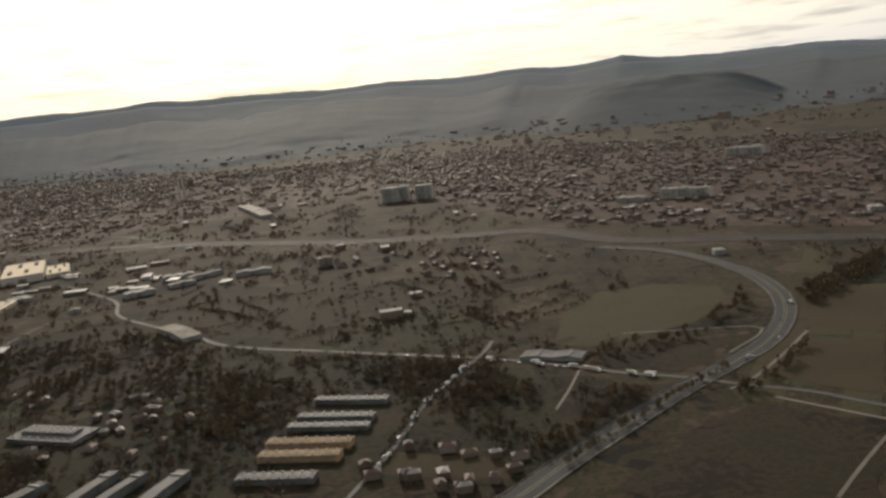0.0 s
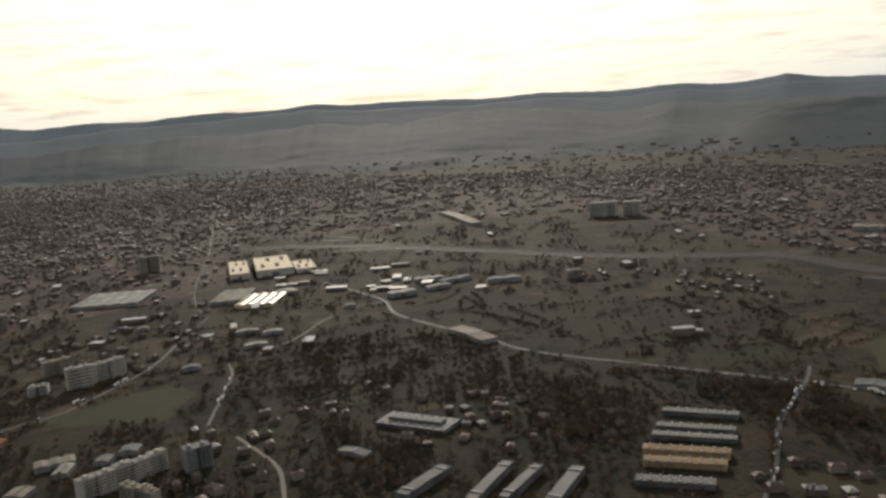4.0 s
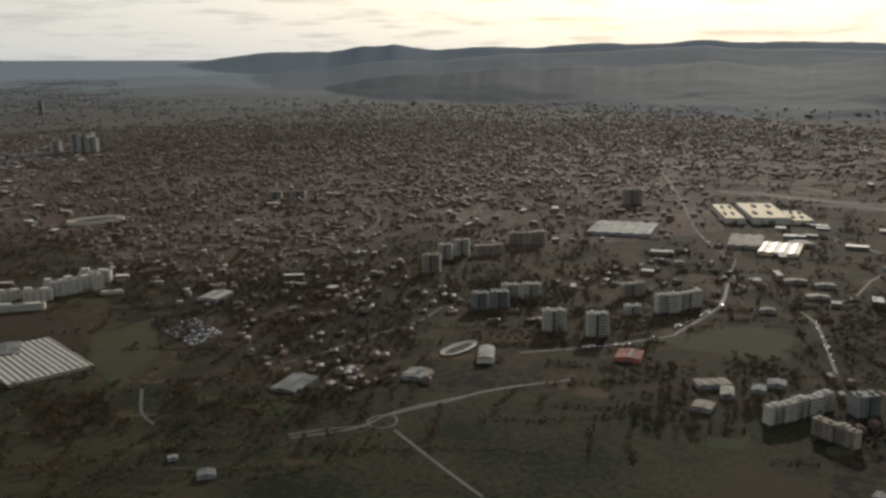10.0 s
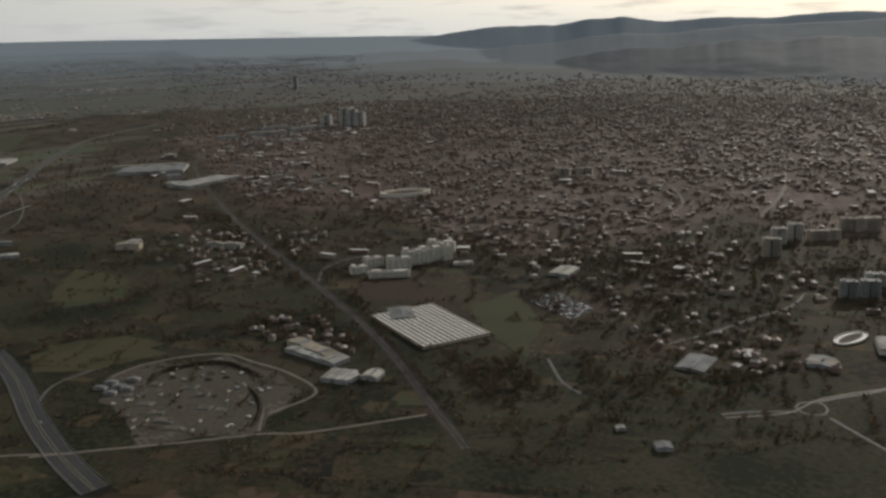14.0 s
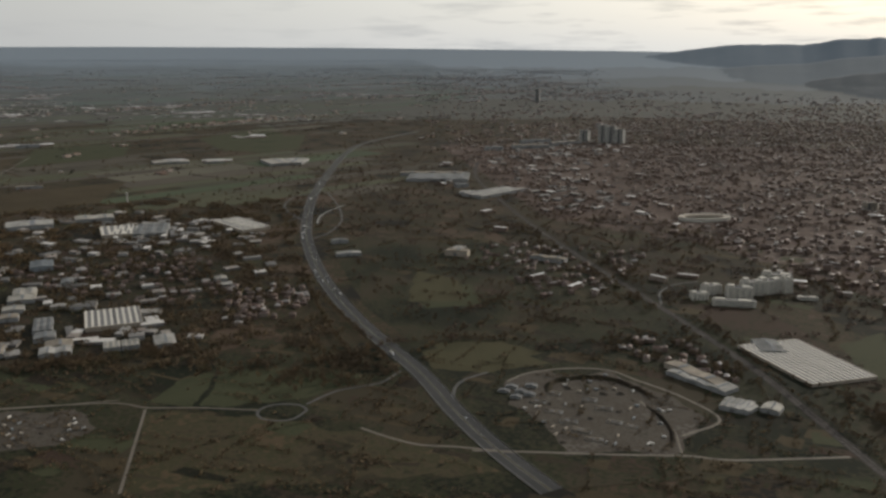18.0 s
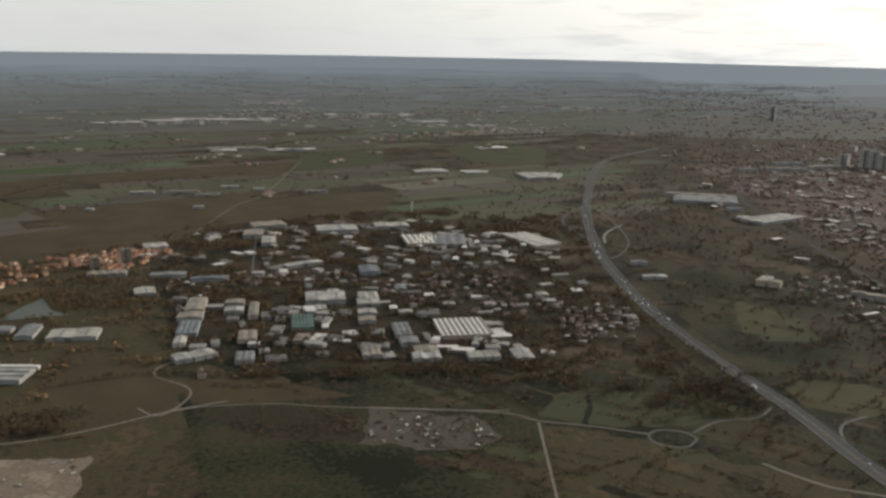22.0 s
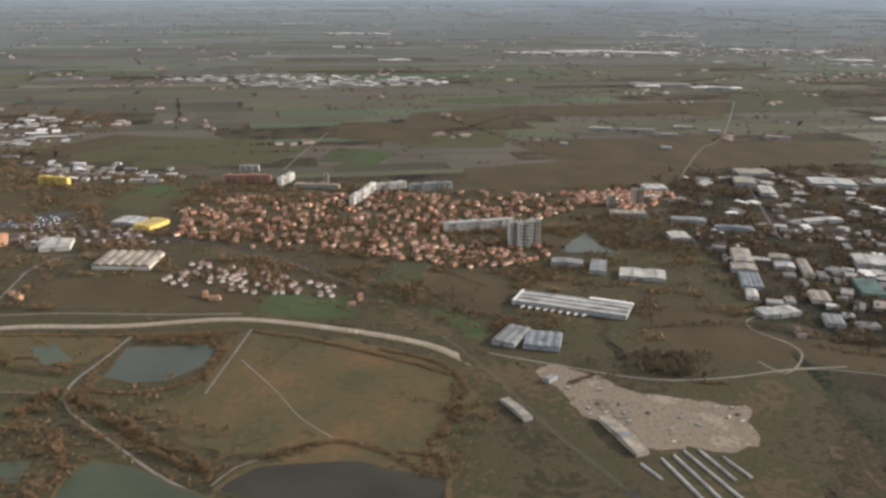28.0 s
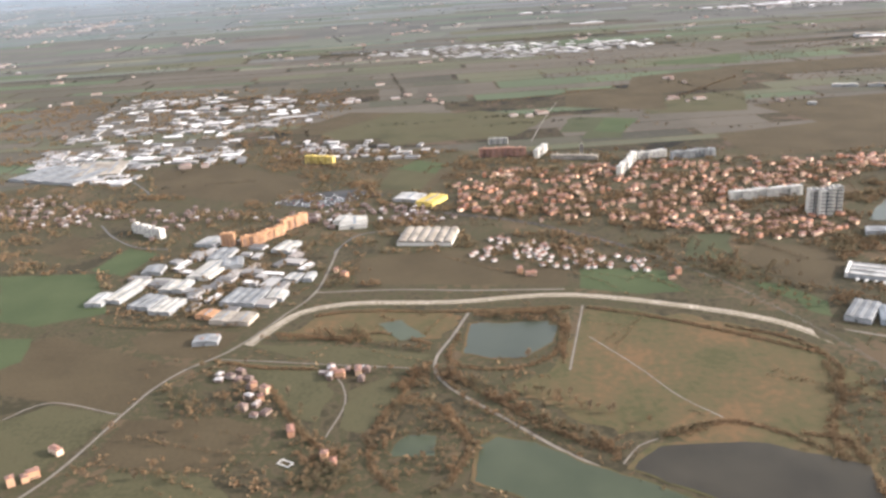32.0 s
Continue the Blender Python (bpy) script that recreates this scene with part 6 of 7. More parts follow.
field("pasture", [(-1519, -654), (-1612, -640), (-1604, -597), (-1516, -616)])
field("grass", [(-2107, -483), (-2174, -324), (-2047, -347), (-2076, -505)])
field("heath", [(-1107, -603), (-1043, -543), (-984, -504), (-905, -469), (-850, -450), (-806, -442), (-806, -454), (-850, -472), (-905, -494), (-984, -529), (-1029, -554), (-1091, -610)])
field("heath", [(-885, -524), (-876, -507), (-862, -475), (-785, -453), (-777, -478), (-779, -523), (-821, -520), (-845, -526)])
road("platform", "concrete", 0.94, [(-460, 1107), (-374, 1076), (-311, 1024)])
road("platform", "concrete", 0.94, [(-443, 1059), (-360, 1027), (-268, 996)])
road("platform", "concrete", 0.94, [(-405, 1007), (-328, 970), (-255, 961)])
road("platform", "concrete", 0.94, [(-342, 934), (-265, 924), (-220, 924)])
# water
pond("murky", [(-923, -708), (-943, -706), (-964, -704), (-959, -656), (-937, -658), (-918, -673), (-916, -692)])
pond("green", [(-797, -690), (-825, -691), (-834, -683), (-829, -666), (-814, -643), (-792, -605), (-772, -580), (-769, -656), (-786, -668)])
pond("dark", [(-809, -623), (-829, -611), (-833, -567), (-815, -524), (-787, -526), (-771, -534), (-770, -569), (-792, -595)])
pond("green", [(-963, -766), (-968, -752), (-944, -733), (-938, -747)])
pond("murky", [(-1155, -419), (-1191, -401), (-1212, -388), (-1172, -383), (-1152, -369)])
pond("murky", [(-921, -708), (-962, -708), (-966, -661), (-935, -661), (-917, -678)])
pond("green", [(-830, -729), (-835, -726), (-833, -712), (-816, -710), (-815, -733)])
# named buildings
terrace(-34.5, 359.6, -18, 33.0, 5.0, 2.2, "white")
terrace(-39.9, 341.6, -17, 32.7, 5.0, 2.1, "white")
terrace(-42.3, 331.7, -16, 34.2, 5.0, 2.0, "grey")
terrace(-48.3, 316.1, -15, 34.0, 6.0, 2.5, "ochre")
terrace(-50.8, 304.6, -14, 31.5, 6.0, 2.5, "ochre")
terrace(-57.2, 287.6, -13, 28.8, 6.0, 2.3, "white")
terrace(-163.3, 363.2, -23, 28.0, 6.0, 3.4, "grey")
terrace(-163.0, 362.9, -24, 37.1, 16.1, 2.0, "white")
hall(-186.8, 329.7, -29, 15.8, 5.3, 1.5, "white", 1)
terrace(-126.0, 291.8, -21, 4.4, 36.2, 3.2, "white")
terrace(-114.0, 290.1, -25, 3.8, 31.6, 3.2, "white")
terrace(-97.8, 285.5, -21, 5.1, 33.2, 3.2, "white")
terrace(-151.7, 293.9, -30, 5.3, 29.6, 3.2, "white")
hall(-147.7, 520.6, -55, 43.5, 11.9, 3.0, "white", 1)
hall(57.4, 387.3, -26, 29.5, 9.8, 1.5, "white", 2)
slab(-280.1, 306.6, 53, 39.5, 4.5, 8.8, "cream", 5)
slab(-263.4, 285.6, -26, 20.7, 4.5, 7.7, "beige", 4)
tower(-254.2, 322.1, 35, 12.1, 9.0, 9.8, "grey")
tower(-428.0, 384.2, 22, 14.6, 8.0, 12.9, "cream")
tower(-401.1, 385.3, 22, 13.3, 8.0, 14.0, "cream")
tower(-489.6, 408.8, 21, 11.2, 8.0, 11.1, "grey")
tower(-478.8, 417.4, 21, 12.3, 8.0, 11.2, "grey")
tower(-483.5, 446.1, 21, 12.9, 8.0, 8.6, "cream")
tower(-469.0, 448.6, 21, 13.2, 8.0, 10.1, "cream")
tower(-568.8, 488.0, 21, 14.1, 8.0, 14.0, "beige")
tower(-579.6, 532.5, 21, 12.2, 8.0, 12.6, "cream")
tower(-573.2, 551.0, 21, 12.4, 8.0, 13.8, "cream")
tower(-920.6, 739.3, 19, 17.3, 8.0, 10.1, "beige")
tower(-901.5, 759.9, 19, 18.2, 8.0, 9.5, "beige")
tower(-515.0, 864.4, 19, 22.3, 8.0, 17.3, "beige")
tower(-394.9, 439.1, 22, 10.8, 8.0, 5.4, "white")
slab(-375.2, 450.0, 37, 15.1, 5.0, 12.8, "cream", 2)
slab(-365.5, 466.5, 59, 20.5, 5.0, 11.2, "cream", 2)
slab(-406.8, 481.5, 47, 17.8, 5.0, 9.4, "beige", 2)
slab(-539.2, 611.1, 33, 33.0, 6.0, 12.0, "beige", 3)
slab(-553.7, 563.0, 47, 25.4, 6.0, 8.6, "beige", 2)
vault(-444.4, 321.3, 22, 9.1, 20.7, 3.5, "white", 1)
track_oval(-464.0, 326.7, 79, 30, 13)
hall(-372.3, 353.1, 7, 14.0, 15.3, 2.2, "red", 1)
hall(-464.8, 279.1, 11, 12.8, 14.9, 1.6, "grey", 1)
hall(-323.0, 328.0, 32, 17.4, 8.8, 2.5, "white", 3)
hall(-314.4, 319.9, 10, 6.7, 11.7, 2.2, "white", 1)
hall(-321.2, 296.9, -3, 9.5, 9.8, 2.2, "white", 1)
hall(-294.3, 342.2, 7, 9.0, 8.2, 2.0, "white", 1)
hall(-301.2, 330.8, 3, 6.8, 7.9, 2.0, "grey", 1)
flat_block(-404.0, 826.0, 20, 19.0, 88.0, 5.5, "cream")
flat_block(-372.0, 838.0, 20, 36.0, 92.0, 6.5, "cream")
flat_block(-338.0, 832.0, 20, 20.0, 58.0, 4.0, "cream")
hall(-332.9, 670.0, 1, 32.1, 43.3, 3.0, "glint", 4)
hall(-364.4, 692.6, 6, 28.6, 52.1, 3.0, "white", 3)
hall(-480.1, 710.2, 7, 58.8, 58.7, 3.0, "white", 5)
hall(-320.4, 702.6, 37, 17.4, 17.4, 2.5, "white", 1)
hall(-309.7, 562.0, 21, 16.3, 6.0, 2.5, "white", 1)
hall(-289.5, 557.3, 21, 13.9, 6.0, 2.4, "white", 1)
hall(-291.3, 523.3, 21, 15.2, 6.0, 2.3, "white", 1)
hall(-317.2, 475.6, 21, 10.8, 6.0, 2.2, "white", 1)
hall(-249.4, 629.4, 21, 8.5, 6.0, 2.6, "white", 1)
hall(-398.4, 587.2, 21, 8.0, 6.0, 2.7, "white", 1)
hall(-213.3, 665.0, 28, 22.3, 10.0, 3.7, "white", 2)
hall(-197.6, 722.8, 15, 25.0, 10.0, 3.0, "white", 3)
hall(-185.9, 686.1, 32, 21.1, 8.0, 2.8, "white", 1)
hall(-173.8, 713.5, 40, 30.1, 8.0, 2.9, "white", 2)
hall(-131.2, 701.0, 7, 28.2, 10.0, 3.3, "grey", 2)
slab(-73.3, 696.2, 20, 12.4, 6.0, 7.4, "beige", 1)
slab(-15.8, 1089.7, -9, 33.9, 12.0, 18.3, "white", 3)
slab(19.6, 1083.8, -9, 21.9, 12.0, 18.1, "white", 2)
chimney(-383.6, 1493.3, -15, 3.3, 3.0, 38.0)
chimney(-375.1, 1491.0, -15, 3.3, 3.0, 37.9)
slab(267.2, 834.6, -39, 49.1, 10.0, 9.8, "cream", 5)
slab(449.0, 1142.3, -41, 48.6, 12.0, 11.9, "cream", 3)
hall(218.2, 850.1, -32, 28.4, 15.0, 4.4, "white", 2)
hall(200.8, 565.4, -6, 7.4, 8.0, 3.0, "white", 2)
hall(355.1, 651.1, -15, 10.4, 10.0, 3.5, "white", 2)
hall(-204.1, 1157.0, -70, 163.2, 16.4, 4, "white", 1)
sawtooth(-672.5, 205.6, 70, 43.7, 70.1, 2.0, 13)
hall(-700.4, 211.3, 50, 15.5, 23.9, 2.2, "grey", 1)
ward(-799.0, 269.5, 58, 12.6, 8.0, 5.9)
ward(-772.7, 275.7, 42, 30.7, 7.0, 4.9)
ward(-803.7, 289.7, 72, 14.1, 8.0, 7.8)
ward(-785.2, 299.2, 48, 19.1, 9.0, 8.6)
ward(-784.2, 314.6, 50, 17.4, 9.0, 11.3)
ward(-778.7, 328.4, 71, 19.9, 10.0, 11.4)
ward(-789.3, 354.0, 36, 22.9, 9.0, 10.0)
ward(-771.1, 338.3, 82, 8.6, 7.0, 12.4)
ward(-749.6, 333.5, 47, 15.2, 5.0, 2.6)
hall(-688.5, 129.6, 0, 40.7, 12.1, 2.4, "white", 3)
hall(-652.8, 116.2, 8, 15.0, 8.7, 2.2, "white", 3)
hall(-641.0, 125.8, 18, 9.8, 8.9, 2.2, "white", 1)
hall(-485.0, 142.2, 40, 7.1, 5.8, 1.8, "white", 1)
hall(-508.4, 147.7, 47, 4.3, 3.2, 1.4, "white", 1)
hall(-672.4, 356.8, 11, 15.7, 23.0, 2.2, "white", 1)
car_rows([(-651.7, 282.2), (-608.8, 265.8), (-607.7, 292.7), (-650.6, 312.6)], 9, 22)
hall(-464.5, 279.8, -6, 14.1, 10.0, 1.6, "white", 1)
hall(-515.8, 240.9, 6, 15.5, 22.8, 1.2, "grey", 1)
tower(-1714.6, 1069.0, 14, 19.5, 12.0, 23.3, "white")
tower(-1671.7, 1079.6, 14, 19.1, 12.0, 37.0, "white")
tower(-1653.2, 1084.2, 14, 19.0, 12.0, 34.5, "white")
tower(-1634.9, 1088.7, 14, 18.8, 12.0, 29.8, "white")
tower(-2576.3, 1716.7, 23, 12.0, 10.0, 43.1, "grey")
hall(-1699.5, 809.4, 61, 34.8, 14.0, 6.2, "white", 3)
hall(-1683.3, 888.7, 62, 73.2, 14.0, 6.4, "white", 3)
hall(-1751.3, 963.6, 76, 66.3, 14.0, 6.8, "white", 3)
hall(-1689.1, 988.9, 91, 79.5, 14.0, 6.7, "white", 3)
hall(-1296.9, 441.1, 51, 32.8, 14.0, 4.2, "white", 3)
hall(-1360.8, 472.5, 70, 17.5, 14.0, 4.4, "white", 3)
hall(-1480.2, 508.0, 52, 96.9, 14.0, 4.8, "white", 3)
hall(-1042.2, 225.1, 27, 10.8, 14.0, 2.9, "white", 3)
hall(-954.4, 267.8, 15, 18.0, 14.0, 2.9, "white", 3)
foundation(-722.7, 36.8, 28, 9, 6, 1.2)
foundation(-708.0, 34.3, 35, 10, 5, 0.9)
foundation(-694.6, 32.3, 42, 9, 6, 1.1)
foundation(-682.2, 29.0, 28, 10, 4, 1.4)
foundation(-708.0, 60.8, 35, 8, 6, 0.9)
foundation(-695.0, 58.2, 42, 9, 5, 1.2)
foundation(-680.0, 49.9, 28, 8, 5, 0.8)
foundation(-726.1, 51.6, 35, 7, 5, 1.3)
foundation(-671.4, 26.6, 42, 9, 4, 1.0)
foundation(-671.1, 53.0, 28, 6, 4, 0.8)
berm([(-728, 49), (-738, 61), (-734, 80), (-722, 92), (-703, 93), (-686, 91)], 5, 2.2)
berm([(-687, 80), (-669, 73), (-654, 63), (-642, 48)], 3, 1.4)
hall(-744.0, 30.9, 36, 6.4, 3.0, 1.2, "grey", 1)
hall(-746.3, 38.5, 35, 6.5, 3.0, 1.2, "grey", 1)
hall(-738.1, 38.0, 36, 6.4, 3.0, 1.2, "grey", 1)
hall(-740.7, 48.0, 35, 6.5, 3.0, 1.3, "grey", 1)
hall(-732.0, 39.0, 36, 6.3, 3.0, 1.2, "grey", 1)
hall(-733.7, 30.7, 36, 6.3, 3.0, 1.2, "grey", 1)
hall(-696.5, 134.1, -7, 41.2, 8.8, 3, "beige", 2)
hall(-654.2, 114.8, 21, 15.2, 14.2, 2.5, "white", 3)
hall(-641.4, 126.9, 20, 7.5, 10.1, 2.5, "white", 1)
hall(-1448.6, 497.0, 50, 89.5, 72.8, 4, "grey", 4)
hall(-1285.0, 466.6, 10, 35.0, 83.1, 4, "white", 2)
hall(-1750.6, 411.1, 51, 39.9, 62.4, 4, "white", 1)
hall(-1872.8, 250.2, 71, 43.6, 33.2, 3, "white", 1)
sawtooth(-1278.3, 114.9, 96, 20.7, 68.1, 3.5, 6)
sawtooth(-1312.5, -1.9, 69, 25.5, 44.2, 3.5, 6)
hall(-959.0, 263.4, 23, 33.6, 6.0, 4.0, "white", 2)
hall(-1084.6, 130.7, 68, 22.7, 8.0, 3.1, "white", 1)
hall(-1137.7, 151.7, 69, 16.1, 8.0, 3.3, "white", 1)
hall(-1026.0, 212.2, 38, 21.4, 10.0, 5.1, "beige", 1)
stadium(-1003.0, 540.9, 60, 58, 34)
sail_tower(-1508.1, 57.9, 78, 4.6, 2.0, 12.0)
hall(-1135.9, -276.2, 76, 14.8, 36.3, 4, "beige", 1)
hall(-1108.3, -284.8, 76, 18.8, 15.2, 3.5, "white", 1)
hall(-1079.2, -290.3, 76, 14.9, 32.1, 3, "bluegrey", 4)
hall(-1049.9, -300.3, 76, 8.0, 16.5, 3, "cream", 1)
hall(-1135.7, -245.7, 76, 15.3, 11.8, 3, "white", 1)
hall(-1114.2, -250.5, 76, 14.8, 12.7, 3, "white", 1)
hall(-1108.7, -236.3, 76, 7.5, 39.5, 3, "beige", 1)
hall(-1122.6, -174.1, 76, 32.7, 27.5, 4, "white", 2)
hall(-1063.9, -209.3, 76, 16.5, 34.3, 3, "green", 6)
hall(-1094.8, -186.0, 76, 9.1, 12.7, 3, "white", 2)
hall(-1098.0, -145.0, 76, 18.5, 16.5, 3, "white", 1)
hall(-1115.6, -139.0, 76, 16.6, 20.8, 3, "cream", 2)
hall(-1051.6, -162.2, 76, 13.0, 11.5, 3, "white", 1)
hall(-1071.2, -155.4, 76, 14.7, 12.2, 3, "white", 1)
hall(-1017.6, -146.9, 76, 12.3, 30.3, 3, "white", 3)
hall(-991.8, -151.5, 76, 13.2, 14.6, 3, "grey", 1)
hall(-979.2, -184.3, 75, 12.6, 19.3, 3, "white", 3)
hall(-956.7, -153.0, 75, 18.9, 13.0, 3, "white", 2)
hall(-969.1, -148.0, 75, 16.6, 13.6, 3, "beige", 1)
hall(-946.3, -121.8, 75, 10.2, 13.0, 3, "white", 3)
hall(-943.4, -111.0, 75, 10.6, 13.0, 3, "white", 3)
hall(-936.7, -91.3, 75, 13.2, 20.5, 3, "white", 1)
hall(-1013.5, -303.8, 99, 11.0, 13.3, 3, "white", 1)
hall(-1016.2, -290.2, 108, 16.8, 12.7, 3, "white", 1)
hall(-999.6, -265.4, 75, 12.0, 18.0, 3, "white", 3)
hall(-1044.2, -254.5, 76, 12.9, 20.8, 3, "beige", 2)
hall(-1092.8, -367.2, 76, 33.9, 20.5, 3, "white", 2)
hall(-1123.0, -418.8, 76, 23.7, 12.8, 3, "grey", 1)
hall(-1111.1, -396.8, 76, 12.3, 28.1, 3, "white", 1)
hall(-1196.7, -309.2, 89, 17.0, 20.3, 3, "white", 1)
hall(-1274.8, -334.7, 80, 33.9, 13.5, 3, "white", 4)
hall(-1382.8, -280.5, 91, 24.3, 22.9, 3, "white", 2)
hall(-1250.3, -283.9, 77, 31.3, 13.0, 3, "grey", 1)
hall(-1222.8, -251.3, 77, 33.5, 8.3, 3, "bluegrey", 1)
hall(-1303.8, 21.6, 67, 32.7, 58.6, 3.5, "grey", 3)
hall(-1408.3, -75.9, 78, 47.5, 33.8, 4, "white", 1)
hall(-1459.2, -144.4, 89, 39.2, 27.9, 4, "white", 2)
hall(-1412.5, -171.8, 77, 22.3, 32.4, 4, "white", 1)
hall(-1366.6, -165.2, 77, 15.3, 35.7, 4, "white", 1)
hall(-1405.9, -9.3, 78, 40.6, 24.3, 4, "white", 2)
hall(-1067.1, 0.2, -104, 9.6, 10.1, 3, "white", 1)
hall(-1130.9, -104.2, 76, 9.9, 14.7, 3, "white", 1)
hall(-1201.9, -108.2, 77, 18.6, 26.1, 4, "bluegrey", 1)
hall(-1249.9, -158.6, 102, 38.3, 10.8, 3, "white", 1)
hall(-1757.8, 384.3, 80, 41.2, 68.7, 4, "white", 1)
hall(-1878.1, 237.4, 80, 49.2, 30.5, 3, "white", 1)
hall(-1832.4, 303.6, 80, 28.5, 22.0, 3, "white", 1)
sawtooth(-1006.3, -103.6, 76, 36.8, 42.2, 3.4, 9)
sawtooth(-1318.1, -8.9, 77, 33.9, 50.0, 3.4, 5)
sawtooth(-1272.6, 106.6, 93, 28.7, 67.5, 3.4, 6)
hall(-1772.7, -256.8, 79, 33.4, 8.0, 3.4, "white", 2)
hall(-1762.5, -203.2, 79, 50.6, 8.0, 3.4, "white", 2)
hall(-1723.0, -172.3, 79, 33.1, 8.0, 3.3, "white", 2)
hall(-1789.6, -127.6, 79, 26.4, 8.0, 3.5, "white", 2)
hall(-1704.1, -16.3, 79, 34.3, 8.0, 3.4, "white", 2)
hall(-1752.9, -91.6, 79, 17.3, 8.0, 3.5, "white", 2)
hall(-1645.0, -333.8, 79, 10.4, 8.0, 3.0, "white", 2)
hall(-1618.1, -201.3, 79, 13.7, 8.0, 3.1, "white", 2)
hall(-2349.7, -8.1, 82, 123.7, 25.0, 6.2, "white", 3)
hall(-2285.8, 99.1, 82, 43.1, 20.0, 6.1, "white", 1)
warehouse(-1033.1, -429.0, 67, 75.0, 29.8, 3.0)
hall(-975.4, -478.4, 62, 14.7, 28.4, 3.2, "grey", 3)
hall(-968.1, -460.1, 76, 21.9, 23.3, 3.0, "bluegrey", 4)
hall(-880.4, -486.6, 24, 24.3, 5.0, 1.8, "white", 1)
greenhouse(-821.1, -432.3, 25, 14.3, 2.2, 1.0)
greenhouse(-805.4, -417.9, 14, 54.9, 2.6, 1.0)
greenhouse(-806.1, -410.3, 15, 59.9, 2.8, 1.0)
greenhouse(-810.7, -403.0, 18, 58.9, 3.0, 1.0)
greenhouse(-826.5, -400.7, 17, 27.9, 2.7, 1.0)
greenhouse(-824.2, -392.1, 21, 19.1, 2.9, 1.0)
hall(-853.0, -438.3, 17, 38.0, 6.5, 2.2, "beige", 1)
terrace(-218.3, 256.2, -26, 36.1, 6.4, 2.4, "white")
terrace(-231.6, 231.7, -17, 31.9, 6.2, 2.4, "white")
ball_court(-808.3, -778.0, 62, 7, 4)
site_yard(70, [(-750, 35), (-729, 97), (-681, 93), (-642, 52), (-675, 8), (-719, 23)])
site_yard(40, [(-886, -218), (-857, -169), (-830, -165), (-819, -186), (-846, -236)])
site_yard(26, [(-930, -466), (-897, -419), (-881, -367), (-849, -376), (-844, -432), (-885, -455)])
house(-896.3, -777.3, 10, HOUSES[0], "farmhouse with a tiled hip roof among trees", "farmhouses")
house(-892.4, -772.6, 95, HOUSES[1], "farmhouse with a tiled hip roof among trees", "farmhouses")
house(-897.8, -763.4, 10, HOUSES[2], "farmhouse with a tiled hip roof among trees", "farmhouses")
house(-877.6, -816.1, 30, HOUSES[3], "farmhouse with a tiled hip roof among trees", "farmhouses")
house(-868.4, -816.1, 100, HOUSES[4], "farmhouse with a tiled hip roof among trees", "farmhouses")
house(-866.7, -808.7, 30, HOUSES[0], "farmhouse with a tiled hip roof among trees", "farmhouses")
house(-874.6, -808.9, 60, HOUSES[1], "farmhouse with a tiled hip roof among trees", "farmhouses")
house(-833.9, -782.9, 20, HOUSES[2], "farmhouse with a tiled hip roof among trees", "farmhouses")
house(-811.6, -760.4, 5, HOUSES[3], "farmhouse with a tiled hip roof among trees", "farmhouses")
house(-808.6, -755.7, 10, HOUSES[4], "farmhouse with a tiled hip roof among trees", "farmhouses")
house(-790.2, -894.3, 40, HOUSES[0], "farmhouse with a tiled hip roof among trees", "farmhouses")
house(-793.4, -892.1, 130, HOUSES[1], "farmhouse with a tiled hip roof among trees", "farmhouses")
house(-813.1, -892.4, 60, HOUSES[2], "farmhouse with a tiled hip roof among trees", "farmhouses")
house(-786.5, -898.9, 40, HOUSES[3], "farmhouse with a tiled hip roof among trees", "farmhouses")
house(-941.4, -860.9, 30, HOUSES[4], "farmhouse with a tiled hip roof among trees", "farmhouses")
house(-935.0, -867.4, 40, HOUSES[0], "farmhouse with a tiled hip roof among trees", "farmhouses")
house(-1050.4, -681.8, 10, HOUSES[1], "farmhouse with a tiled hip roof among trees", "farmhouses")
house(-1043.6, -673.8, 90, HOUSES[2], "farmhouse with a tiled hip roof among trees", "farmhouses")
house(-1044.0, -575.2, 20, HOUSES[3], "farmhouse with a tiled hip roof among trees", "farmhouses")
house(-1033.6, -580.1, 100, HOUSES[4], "farmhouse with a tiled hip roof among trees", "farmhouses")
house(-1054.4, -814.3, 10, HOUSES[0], "farmhouse with a tiled hip roof among trees", "farmhouses")
house(-1045.1, -805.8, 60, HOUSES[1], "farmhouse with a tiled hip roof among trees", "farmhouses")
hall(-915.7, -463.3, 43, 3.9, 7.7, 2.4, "grey", 1)
slab(-1224.5, -480.3, 104, 63.6, 5.0, 8.0, "cream", 6)
tower(-1176.5, -454.9, 90, 8.5, 9.0, 19.7, "cream")
tower(-1170.2, -447.2, 90, 10.3, 9.0, 21.4, "cream")
tower(-1179.9, -437.0, 90, 9.5, 9.0, 20.8, "cream")
slab(-1340.2, -587.5, 163, 65.5, 5.0, 9.1, "cream", 3)
slab(-1407.3, -674.2, 166, 34.3, 5.0, 8.5, "cream", 2)
slab(-1403.1, -714.9, 91, 50.8, 6.0, 9.7, "terracotta", 4)
slab(-1379.1, -560.1, 110, 31.3, 6.0, 7.1, "cream", 3)
slab(-1381.8, -638.7, 82, 48.4, 6.0, 4.7, "beige", 4)
slab(-1375.9, -519.6, 107, 46.2, 6.0, 7.7, "grey", 4)
tower(-1407.4, -630.8, 91, 3.6, 6.0, 9.7, "beige")
tower(-1319.7, -314.5, 91, 10.2, 7.0, 14.6, "beige")
tower(-1310.2, -343.0, 91, 8.4, 7.0, 10.0, "beige")
